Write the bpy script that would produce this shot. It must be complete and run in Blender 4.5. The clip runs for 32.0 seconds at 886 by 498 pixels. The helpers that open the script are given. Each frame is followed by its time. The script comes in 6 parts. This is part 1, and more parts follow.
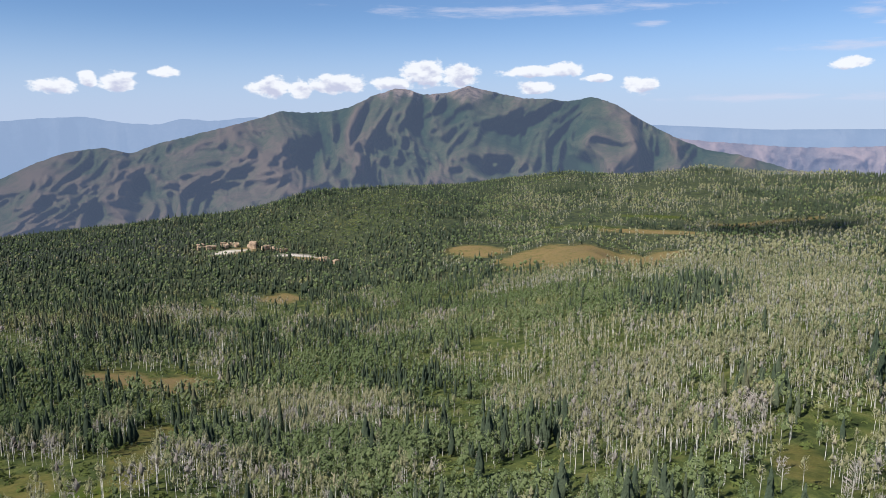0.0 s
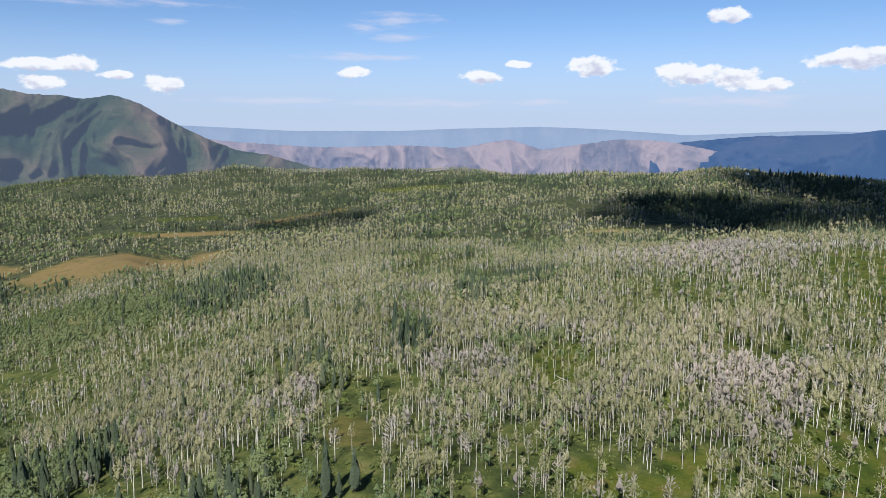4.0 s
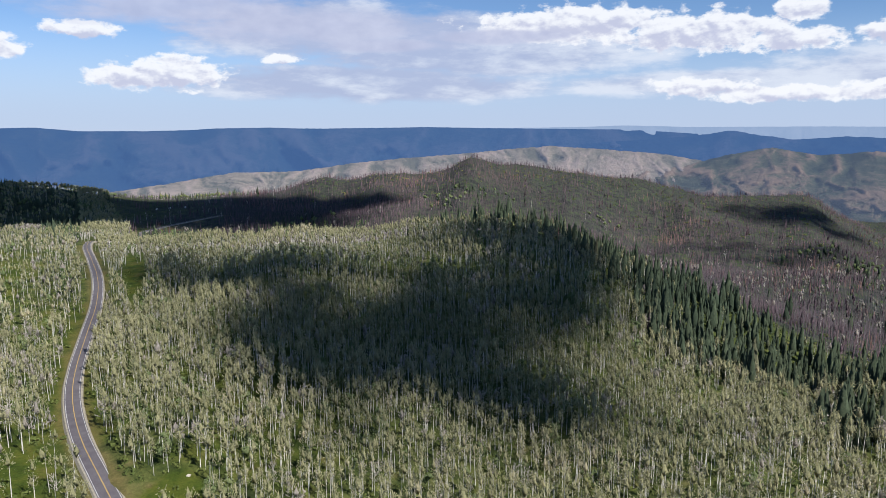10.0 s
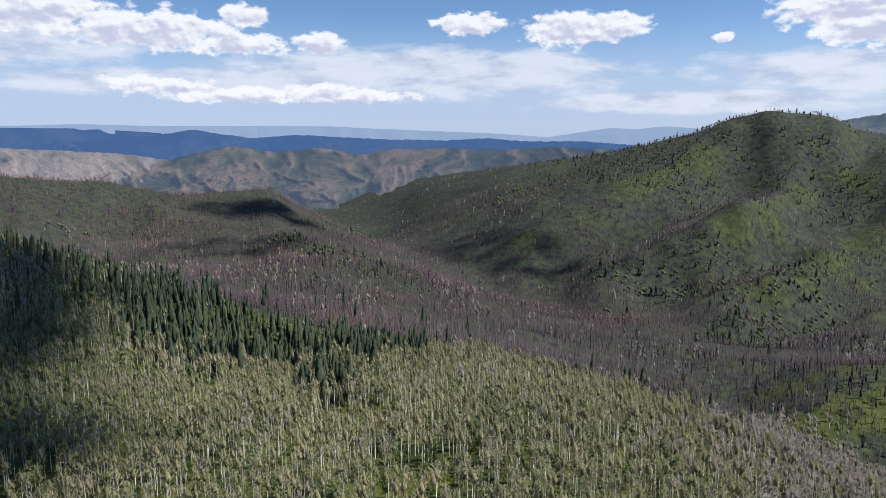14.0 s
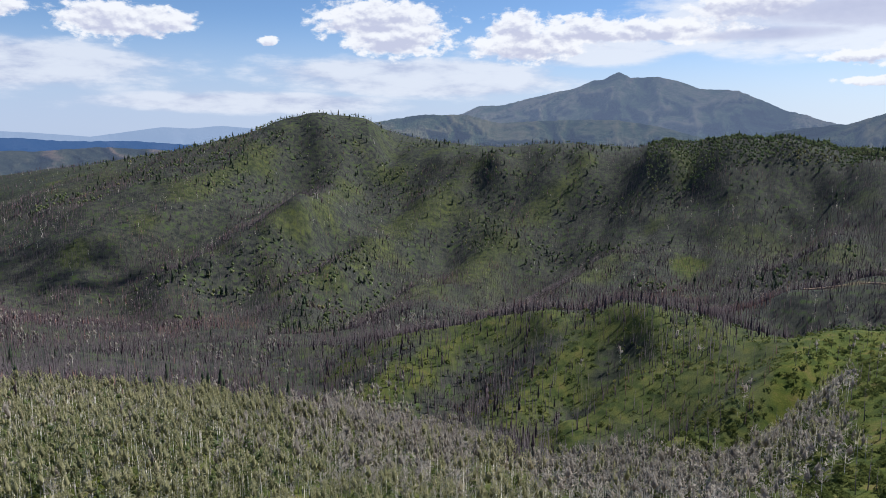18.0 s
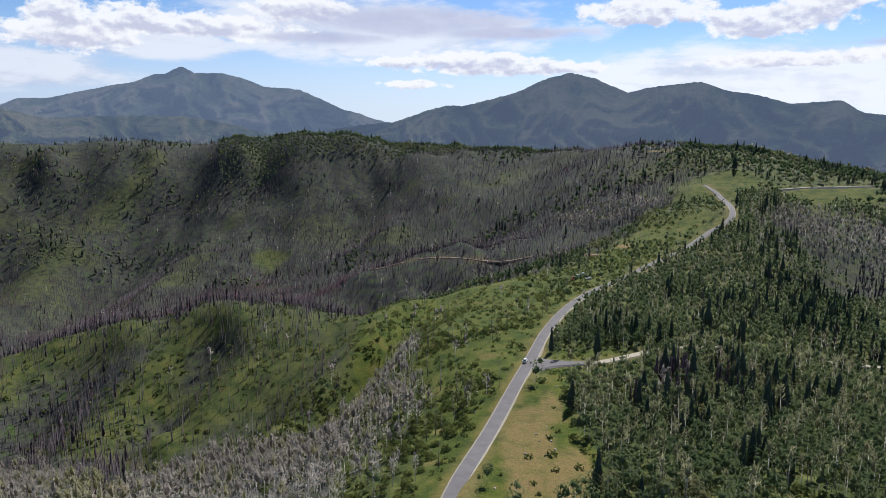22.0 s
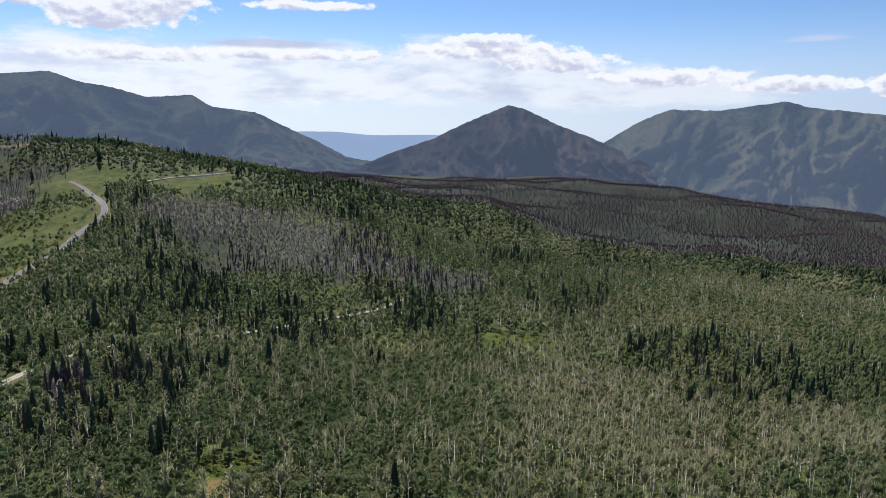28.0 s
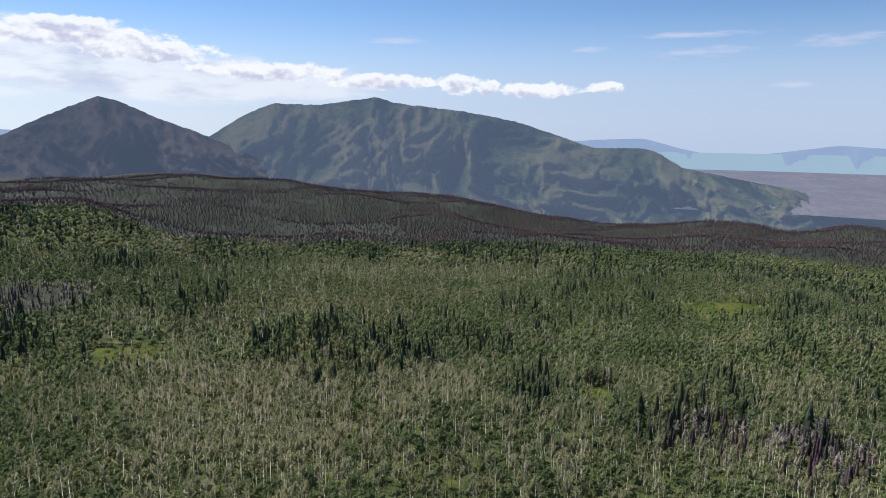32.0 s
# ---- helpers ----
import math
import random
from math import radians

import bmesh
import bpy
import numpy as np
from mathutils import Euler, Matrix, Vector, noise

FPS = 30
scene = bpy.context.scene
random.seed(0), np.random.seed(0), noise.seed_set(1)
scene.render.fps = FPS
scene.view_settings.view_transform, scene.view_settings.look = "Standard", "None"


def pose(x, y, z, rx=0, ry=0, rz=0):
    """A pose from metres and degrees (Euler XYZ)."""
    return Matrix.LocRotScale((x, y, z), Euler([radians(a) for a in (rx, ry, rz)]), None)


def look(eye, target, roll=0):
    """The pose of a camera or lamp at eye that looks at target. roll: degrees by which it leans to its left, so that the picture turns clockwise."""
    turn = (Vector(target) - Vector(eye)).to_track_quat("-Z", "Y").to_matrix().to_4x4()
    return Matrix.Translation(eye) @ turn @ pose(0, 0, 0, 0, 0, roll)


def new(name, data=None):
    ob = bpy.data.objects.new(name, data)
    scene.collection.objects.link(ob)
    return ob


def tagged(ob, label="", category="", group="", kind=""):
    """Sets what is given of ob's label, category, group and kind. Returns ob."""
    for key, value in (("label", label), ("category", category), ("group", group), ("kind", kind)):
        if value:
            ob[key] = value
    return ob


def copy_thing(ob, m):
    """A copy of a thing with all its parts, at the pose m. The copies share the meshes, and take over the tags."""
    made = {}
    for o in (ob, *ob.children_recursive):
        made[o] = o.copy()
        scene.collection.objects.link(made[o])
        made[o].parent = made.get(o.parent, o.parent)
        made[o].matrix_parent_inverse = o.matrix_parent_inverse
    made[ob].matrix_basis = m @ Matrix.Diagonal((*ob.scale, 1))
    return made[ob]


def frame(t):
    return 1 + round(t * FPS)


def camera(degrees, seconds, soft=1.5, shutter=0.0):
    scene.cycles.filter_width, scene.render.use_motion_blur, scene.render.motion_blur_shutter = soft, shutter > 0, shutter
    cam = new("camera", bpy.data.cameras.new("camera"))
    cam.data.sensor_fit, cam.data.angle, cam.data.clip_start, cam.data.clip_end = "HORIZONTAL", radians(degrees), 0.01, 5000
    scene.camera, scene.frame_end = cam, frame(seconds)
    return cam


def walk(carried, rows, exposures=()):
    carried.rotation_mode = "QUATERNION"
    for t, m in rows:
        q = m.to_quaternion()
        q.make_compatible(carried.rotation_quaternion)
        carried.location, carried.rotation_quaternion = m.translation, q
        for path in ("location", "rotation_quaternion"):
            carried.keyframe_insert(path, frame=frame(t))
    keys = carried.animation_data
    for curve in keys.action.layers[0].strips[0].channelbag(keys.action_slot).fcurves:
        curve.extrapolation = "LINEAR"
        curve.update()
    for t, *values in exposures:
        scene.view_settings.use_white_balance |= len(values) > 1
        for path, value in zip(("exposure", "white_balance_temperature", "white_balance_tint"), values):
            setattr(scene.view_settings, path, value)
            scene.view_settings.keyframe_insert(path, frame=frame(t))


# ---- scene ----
# bearing, tilt and lean of the hovering camera, degrees
TURN = [
    (0.0, -0.00, -9.51, 0.12), (0.5, 4.14, -9.50, 0.09), (1.0, 8.40, -9.48, 0.06), (1.5, 12.70, -9.47, 0.02),
    (2.0, 17.10, -9.48, -0.02), (2.5, 21.63, -9.48, -0.07), (4.5, 40.95, -9.39, -0.24), (5.0, 45.93, -9.38, -0.24),
    (5.5, 51.17, -9.37, -0.21), (6.0, 56.60, -9.36, -0.17), (6.5, 62.15, -9.34, -0.13), (7.0, 67.91, -9.33, -0.08),
    (7.5, 73.71, -9.33, -0.03), (8.0, 79.38, -9.33, 0.02), (8.5, 84.44, -9.35, 0.06), (9.0, 89.73, -9.39, 0.09),
    (9.5, 95.43, -9.42, 0.10), (10.0, 101.15, -9.43, 0.09), (10.5, 106.51, -9.46, 0.08), (11.0, 111.70, -9.47, 0.07),
    (11.5, 116.86, -9.48, 0.06), (12.0, 122.43, -9.48, 0.06), (12.5, 127.79, -9.49, 0.06), (13.0, 132.62, -9.50, 0.06),
    (13.5, 137.25, -9.53, 0.07), (14.0, 141.95, -9.55, 0.05), (14.5, 146.59, -9.56, 0.03), (15.0, 151.08, -9.56, -0.02),
    (15.5, 155.67, -9.54, -0.09), (17.5, 172.38, -9.48, -0.37), (18.0, 176.14, -9.47, -0.41), (18.5, 180.16, -9.46, -0.45),
    (19.0, 184.33, -9.45, -0.48), (19.5, 188.50, -9.44, -0.51), (20.0, 192.87, -9.43, -0.53), (20.5, 196.98, -9.42, -0.54),
    (21.0, 201.21, -9.43, -0.54), (21.5, 205.28, -9.44, -0.54), (22.0, 209.30, -9.45, -0.56), (22.5, 213.08, -9.44, -0.57),
    (23.0, 216.12, -9.44, -0.58), (23.5, 220.68, -9.43, -0.57), (24.0, 224.98, -9.41, -0.53), (24.5, 229.08, -9.40, -0.49),
    (25.0, 233.36, -9.40, -0.44), (25.5, 237.59, -9.42, -0.40), (26.0, 241.80, -9.46, -0.36), (26.5, 245.73, -9.52, -0.34),
    (28.5, 260.87, -9.69, -0.26), (29.0, 264.70, -9.72, -0.25), (29.5, 268.24, -9.77, -0.25), (30.0, 272.03, -9.82, -0.25),
    (30.5, 276.02, -9.88, -0.25), (31.0, 280.04, -9.94, -0.26), (31.5, 283.79, -9.99, -0.26), (32.0, 287.55, -10.03, -0.27)]
cam = camera(63.7, 32.0, 0.65)
walk(cam, [(t, pose(0, 0, 110.0, 90 + tilt, lean, -bearing)) for t, bearing, tilt, lean in TURN], [(0, 0.4, 6150, 10), (32, 0.4, 6150, 10)])

# ---- daylight ----
SUN_BEARING, SUN_HEIGHT = 234.0, 44.0
TO_SUN = Vector((math.sin(radians(SUN_BEARING)) * math.cos(radians(SUN_HEIGHT)),
                 math.cos(radians(SUN_BEARING)) * math.cos(radians(SUN_HEIGHT)), math.sin(radians(SUN_HEIGHT))))
sun = new("sun", bpy.data.lights.new("sun", "SUN"))
sun.data.energy, sun.data.angle, sun.data.color = 5.0, radians(0.53), (1.0, 0.96, 0.90)
sun.matrix_world = look((0, 0, 900), Vector((0, 0, 900)) - TO_SUN)
world = bpy.data.worlds.new("sky")
scene.world = world
world.use_nodes = True


def node(tree, kind, **values):
    n = tree.nodes.new(kind)
    for key, value in values.items():
        n.inputs[key.replace("_", " ")].default_value = value
    return n


SKY_GAIN = 0.10

# clouds: bearing and height of the middle, half width and half height, degrees
PUFFS_A = [
    (331.9, 3.05, 1.21, 0.46), (334.1, 3.57, 0.5, 0.54), (336.1, 3.5, 1.18, 0.55), (339.1, 4.21, 0.77, 0.32), (346.7, 3.29, 1.34, 0.63),
    (348.8, 3.01, 0.77, 0.68), (351.9, 3.54, 1.95, 0.6), (355.8, 3.56, 1.32, 0.43), (358.5, 4.34, 1.41, 0.94), (1.4, 4.12, 1.33, 0.77),
    (6.9, 4.37, 2.09, 0.38), (9.5, 4.47, 1.29, 0.5), (7.1, 3.22, 1.22, 0.43), (12.0, 3.88, 1.1, 0.25), (15.2, 3.32, 1.16, 0.58),
    (29.0, 4.48, 1.1, 0.38), (39.0, 4.15, 1.33, 0.47), (47.6, 4.88, 1.52, 0.68), (57.3, 8.25, 1.29, 0.47), (41.9, 5.1, 0.97, 0.26),
    (54.6, 4.18, 2.09, 0.67), (57.9, 3.92, 1.62, 0.66), (60.0, 3.36, 1.58, 0.41), (65.9, 4.99, 2.9, 0.62)]
PUFFS_B = [
    (69.4, 5.53, 1.7, 0.82), (78.0, 3.87, 2.64, 0.86), (81.0, 4.27, 3.04, 1.1), (88.6, 5.32, 1.24, 0.33), (75.0, 7.0, 2.2, 0.5),
    (120.3, 3.2, 3.34, 0.54), (126.4, 2.56, 5.88, 0.49), (132.8, 6.56, 1.58, 0.6), (126.8, 8.34, 1.53, 0.69),
    (126.2, 6.3, 3.11, 0.79), (132.7, 2.94, 2.5, 0.47), (111.6, 7.93, 6.91, 1.15), (120.1, 7.12, 5.78, 1.21), (132.5, 6.54, 1.76, 0.67),
    (127.0, 8.3, 1.51, 0.73), (151.8, 7.46, 3.12, 1.09), (155.2, 7.67, 2.23, 0.84), (144.1, 7.95, 2.52, 0.73), (133.3, 2.53, 5.76, 0.43),
    (172.5, 6.97, 3.61, 1.35), (182.7, 6.51, 4.17, 1.11), (171.2, 8.26, 4.55, 1.39), (181.9, 7.74, 2.18, 1.15)]
PUFFS_C = [
    (187.2, 7.57, 3.06, 0.99), (191.9, 7.35, 5.15, 0.82), (198.6, 8.84, 3.68, 0.79), (211.4, 5.46, 4.88, 0.53), (207.2, 3.52, 1.88, 0.28),
    (162.8, 6.55, 0.61, 0.31), (213.5, 4.85, 6.13, 0.55), (224.8, 8.83, 4.45, 0.86), (232.9, 8.03, 4.03, 0.75), (206.9, 3.51, 2.21, 0.3),
    (206.7, 5.22, 3.16, 0.38), (216.9, 4.87, 4.45, 0.49), (233.6, 8.02, 3.93, 0.9), (236.6, 8.85, 2.61, 0.81), (246.4, 9.0, 4.13, 0.32),
    (260.4, 5.86, 5.93, 0.6), (232.0, 7.39, 3.01, 0.65), (234.9, 5.16, 5.68, 0.46), (245.2, 5.49, 7.31, 0.41), (260.7, 6.78, 3.07, 0.38),
    (265.9, 5.01, 3.93, 0.67), (274.6, 3.77, 4.17, 0.58), (282.6, 3.16, 4.2, 0.48), (288.8, 3.03, 1.25, 0.69)]
PUFFS_D = [
    (273.9, 3.85, 4.58, 0.5), (288.7, 2.96, 1.33, 0.69), (290.9, 2.75, 0.97, 0.52), (294.9, 2.54, 2.62, 0.51), (300.0, 2.73, 1.06, 0.42)]
PUFFS = PUFFS_A + PUFFS_B + PUFFS_C + PUFFS_D
DECKS_A = [
    (91.3, 7.93, 5.15, 1.49), (98.9, 7.16, 7.87, 1.5), (96.6, 3.38, 11.22, 0.87), (91.0, 7.5, 7.28, 1.59), (102.8, 5.66, 9.56, 1.09),
    (94.1, 3.88, 9.22, 0.92), (106.0, 5.81, 9.11, 1.5), (142.1, 4.48, 11.05, 1.26), (125.4, 3.46, 12.88, 0.77), (140.0, 4.12, 12.15, 1.39),
    (175.5, 3.67, 8.58, 0.97), (160.8, 1.92, 8.76, 0.61), (173.6, 4.23, 9.32, 1.01), (186.3, 6.1, 6.56, 0.84), (205.8, 7.6, 9.8, 1.61),
    (163.7, 2.13, 6.61, 0.49), (202.9, 7.66, 9.43, 1.88), (186.3, 6.17, 5.93, 1.0), (232.9, 4.25, 10.35, 1.56), (242.8, 4.03, 11.07, 1.68),
    (258.8, 3.82, 7.21, 1.16), (242.3, 3.46, 14.88, 1.46), (268.2, 2.88, 11.21, 1.03), (259.2, 5.1, 5.1, 1.33)]
DECKS_B = [
    (269.0, 3.33, 5.95, 1.05)]
DECKS = DECKS_A + DECKS_B
WISPS = [
    (6.4, 8.95, 13.94, 0.65), (15.6, 7.71, 1.62, 0.32), (28.4, 5.62, 2.72, 0.45), (29.9, 7.7, 1.64, 0.54), (23.7, 2.26, 7.43, 0.4),
    (32.5, 8.32, 3.84, 0.73), (32.9, 7.1, 2.58, 0.41), (30.3, 5.59, 5.09, 0.42), (33.7, 2.16, 8.69, 0.43), (43.7, 2.22, 2.66, 0.39),
    (58.0, 2.27, 8.09, 0.66), (283.8, 6.24, 2.62, 0.33), (298.6, 5.54, 1.69, 0.33), (306.3, 6.42, 5.09, 0.32), (307.2, 5.2, 4.28, 0.48),
    (316.2, 5.7, 3.37, 0.66), (313.0, 2.78, 2.17, 0.23), (283.9, 6.19, 2.97, 0.31)]

# grey undersides of the thick cloud
GREY = [(82.0, 8.7, 9.0, 1.1), (90.0, 7.8, 9.0, 1.2), (97.0, 6.5, 5.0, 0.5), (105.0, 7.1, 6.0, 0.5), (207.0, 8.3, 8.5, 1.0), (200.0, 6.9, 4.0, 0.45), (214.0, 7.4, 5.0, 0.5), (243.0, 6.2, 5.0, 0.3)]


def sky_nodes():
    tree = world.node_tree
    tree.nodes.clear()

    def maths(kind, a, b=0.0, c=0.0):
        n = tree.nodes.new("ShaderNodeMath")
        n.operation = kind
        for socket, v in zip(n.inputs, (a, b, c)):
            if isinstance(v, (int, float)):
                socket.default_value = v
            else:
                tree.links.new(v, socket)
        return n.outputs[0]

    def vector(kind, a, b=None, c=None):
        n = tree.nodes.new("ShaderNodeVectorMath")
        n.operation = kind
        for socket, v in zip(n.inputs, (a, b, c)):
            if isinstance(v, tuple):
                socket.default_value = v
            elif v is not None:
                tree.links.new(v, socket)
        return n.outputs["Value"] if kind in ("LENGTH", "DOT_PRODUCT") else n.outputs["Vector"]

    def smooth(v, low, high):
        n = tree.nodes.new("ShaderNodeMapRange")
        n.interpolation_type = "SMOOTHSTEP"
        n.inputs["From Min"].default_value, n.inputs["From Max"].default_value = low, high
        tree.links.new(v, n.inputs["Value"])
        return n.outputs["Result"]

    def blend(fac, a, b):
        n = tree.nodes.new("ShaderNodeMix")
        n.data_type = "RGBA"
        for socket, v in ((n.inputs["Factor"], fac), (n.inputs["A"], a), (n.inputs["B"], b)):
            if isinstance(v, tuple):
                socket.default_value = (*v, 1)
            elif isinstance(v, (int, float)):
                socket.default_value = v
            else:
                tree.links.new(v, socket)
        return n.outputs["Result"]

    def noise_at(v, scale, detail, rough=0.55):
        n = tree.nodes.new("ShaderNodeTexNoise")
        n.inputs["Scale"].default_value, n.inputs["Detail"].default_value, n.inputs["Roughness"].default_value = scale, detail, rough
        tree.links.new(v, n.inputs["Vector"])
        return n.outputs["Fac"]

    sky = tree.nodes.new("ShaderNodeTexSky")
    sky.sky_type, sky.sun_disc = "NISHITA", False
    sky.sun_elevation, sky.sun_rotation = radians(SUN_HEIGHT), radians(SUN_BEARING)
    sky.altitude, sky.air_density, sky.dust_density, sky.ozone_density = 2500, 1.0, 0.4, 2.0
    way = tree.nodes.new("ShaderNodeTexCoord").outputs["Generated"]
    split = tree.nodes.new("ShaderNodeSeparateXYZ")
    tree.links.new(way, split.inputs[0])
    # bearing counted from 142 degrees, so that its seam lies where no cloud stands
    s, c = math.sin(radians(142)), math.cos(radians(142))
    across = maths("SUBTRACT", maths("MULTIPLY", split.outputs[0], c), maths("MULTIPLY", split.outputs[1], s))
    ahead = maths("ADD", maths("MULTIPLY", split.outputs[0], s), maths("MULTIPLY", split.outputs[1], c))
    bearing = maths("MULTIPLY", maths("ARCTAN2", across, ahead), 57.2958)
    rise = maths("MULTIPLY", maths("ARCSINE", split.outputs[2]), 57.2958)
    join = tree.nodes.new("ShaderNodeCombineXYZ")
    tree.links.new(bearing, join.inputs[0])
    tree.links.new(rise, join.inputs[1])
    place = join.outputs[0]

    def nearest(blobs, place):
        best = None
        for b, e, w, h in blobs:
            b = (b - 142 + 180) % 360 - 180
            d = vector("LENGTH", vector("MULTIPLY_ADD", place, (1 / w, 1 / h, 0), (-b / w, -e / h, 0)))
            best = d if best is None else maths("MINIMUM", best, d)
        return best

    stretched = vector("MULTIPLY", place, (0.62, 1.0, 1.0))
    rough1 = noise_at(stretched, 1.15, 7, 0.58)
    rough2 = noise_at(vector("ADD", stretched, (0.16, 0.22, 0.0)), 1.15, 7, 0.58)
    soft1 = noise_at(vector("MULTIPLY", place, (0.24, 0.8, 1.0)), 0.75, 6, 0.6)
    soft2 = noise_at(vector("MULTIPLY", place, (0.12, 0.8, 1.0)), 2.6, 5, 0.6)
    puff = maths("ADD", maths("SUBTRACT", 1.38, nearest(PUFFS, place)), maths("MULTIPLY", maths("SUBTRACT", rough1, 0.5), 2.4))
    deck = maths("ADD", maths("SUBTRACT", 1.65, nearest(DECKS, place)), maths("MULTIPLY", maths("SUBTRACT", soft1, 0.5), 2.2))
    wisp = maths("ADD", maths("SUBTRACT", 1.1, nearest(WISPS, place)), maths("MULTIPLY", maths("SUBTRACT", soft2, 0.5), 2.6))
    over = vector("ADD", place, (0.0, 0.42, 0.0))
    puff_over = maths("ADD", maths("SUBTRACT", 1.38, nearest(PUFFS, over)), maths("MULTIPLY", maths("SUBTRACT", noise_at(vector("MULTIPLY", over, (0.62, 1.0, 1.0)), 1.15, 7, 0.58), 0.5), 2.4))
    puff_mask, deck_mask, wisp_mask = smooth(puff, 0.05, 0.5), smooth(deck, 0.0, 0.8), smooth(wisp, 0.1, 1.3)
    to_sun = maths("MAXIMUM", vector("DOT_PRODUCT", way, tuple(Vector((TO_SUN.x, TO_SUN.y, 0)).normalized())), 0.0)
    glow = maths("POWER", to_sun, 3.0)
    heap1 = noise_at(stretched, 0.9, 3, 0.5)
    heap2 = noise_at(vector("ADD", stretched, (0.12, 0.30, 0.0)), 0.9, 3, 0.5)
    relief = maths("ADD", maths("MULTIPLY", maths("SUBTRACT", heap1, heap2), 2.6), maths("MULTIPLY", maths("SUBTRACT", rough1, rough2), 0.9))
    relief = smooth(maths("SUBTRACT", maths("ADD", 1.02, maths("MULTIPLY", relief, 0.8)), maths("MULTIPLY", puff_over, 0.62)), 0.1, 0.9)
    # sky, then haze low down, then the layers of cloud
    clear = tree.nodes.new("ShaderNodeMix")
    clear.data_type, clear.blend_type = "RGBA", "MULTIPLY"
    clear.inputs["Factor"].default_value = 1.0
    clear.inputs["B"].default_value = (SKY_GAIN * 0.90, SKY_GAIN * 1.0, SKY_GAIN * 1.12, 1)
    tree.links.new(sky.outputs[0], clear.inputs["A"])
    haze = blend(glow, (0.50, 0.585, 0.765), (0.80, 0.86, 0.93))
    colour = blend(maths("MULTIPLY", smooth(rise, 9.0, 0.5), 0.88), clear.outputs["Result"], haze)
    colour = blend(maths("MULTIPLY", wisp_mask, 0.6), colour, (0.70, 0.70, 0.82))
    deck_colour = blend(smooth(maths("SUBTRACT", soft1, maths("MULTIPLY", smooth(bearing, -28, -42), 0.16)), 0.28, 0.58), blend(glow, (0.46, 0.51, 0.68), (0.64, 0.68, 0.81)), blend(glow, (0.78, 0.81, 0.88), (0.93, 0.94, 0.97)))
    colour = blend(maths("MULTIPLY", deck_mask, 0.88), colour, deck_colour)
    puff_colour = blend(relief, (0.60, 0.61, 0.74), (0.97, 0.96, 0.96))
    colour = blend(maths("MULTIPLY", puff_mask, 0.95), colour, puff_colour)
    grey = maths("ADD", maths("SUBTRACT", 1.45, nearest(GREY, place)), maths("MULTIPLY", maths("SUBTRACT", soft1, 0.5), 2.0))
    colour = blend(maths("MULTIPLY", smooth(grey, 0.0, 0.9), 0.85), colour, blend(heap1, (0.44, 0.47, 0.64), (0.66, 0.68, 0.82)))
    back = tree.nodes.new("ShaderNodeBackground")
    back.inputs["Strength"].default_value = 0.76
    tree.links.new(colour, back.inputs["Color"])
    out = tree.nodes.new("ShaderNodeOutputWorld")
    tree.links.new(back.outputs[0], out.inputs["Surface"])


sky_nodes()


def cloud_material(name, thin):
    m = bpy.data.materials.new(name)
    m.use_nodes = True
    tree = m.node_tree
    tree.nodes.clear()
    white, clear, both = tree.nodes.new("ShaderNodeBsdfDiffuse"), tree.nodes.new("ShaderNodeBsdfTransparent"), tree.nodes.new("ShaderNodeMixShader")
    white.inputs["Color"].default_value = (0.9, 0.9, 0.92, 1)
    both.inputs[0].default_value = thin
    out = tree.nodes.new("ShaderNodeOutputMaterial")
    tree.links.new(white.outputs[0], both.inputs[1])
    tree.links.new(clear.outputs[0], both.inputs[2])
    tree.links.new(both.outputs[0], out.inputs["Surface"])
    return m


CLOUD, THIN_CLOUD = cloud_material("cloud", 0.82), cloud_material("thin_cloud", 0.935)
# drifting clouds overhead: bearing and range of the ground that each one shades, half width across and along
SHADED = [(25.4, 1390, 190, 85), (29.5, 1290, 60, 40), (67, 1530, 240, 180), (54, 1230, 140, 150), (62, 1260, 120, 110), (82.7, 1190, 220, 190), (89, 1070, 160, 140), (74, 1300, 160, 190),
          (129, 1400, 170, 100), (128, 1060, 160, 60), (143.5, 1380, 80, 50), (146.5, 1300, 120, 55), (149.5, 1240, 110, 55), (152.5, 1180, 80, 45), (102, 450, 125, 190), (110, 320, 60, 100), (106, 265, 50, 55), (106, 350, 70, 95), (113, 500, 70, 130), (86, 450, 75, 150), (80, 520, 80, 150), (95, 370, 70, 120), (100, 290, 85, 75), (91, 300, 55, 80), (64.3, 395, 42, 28)]


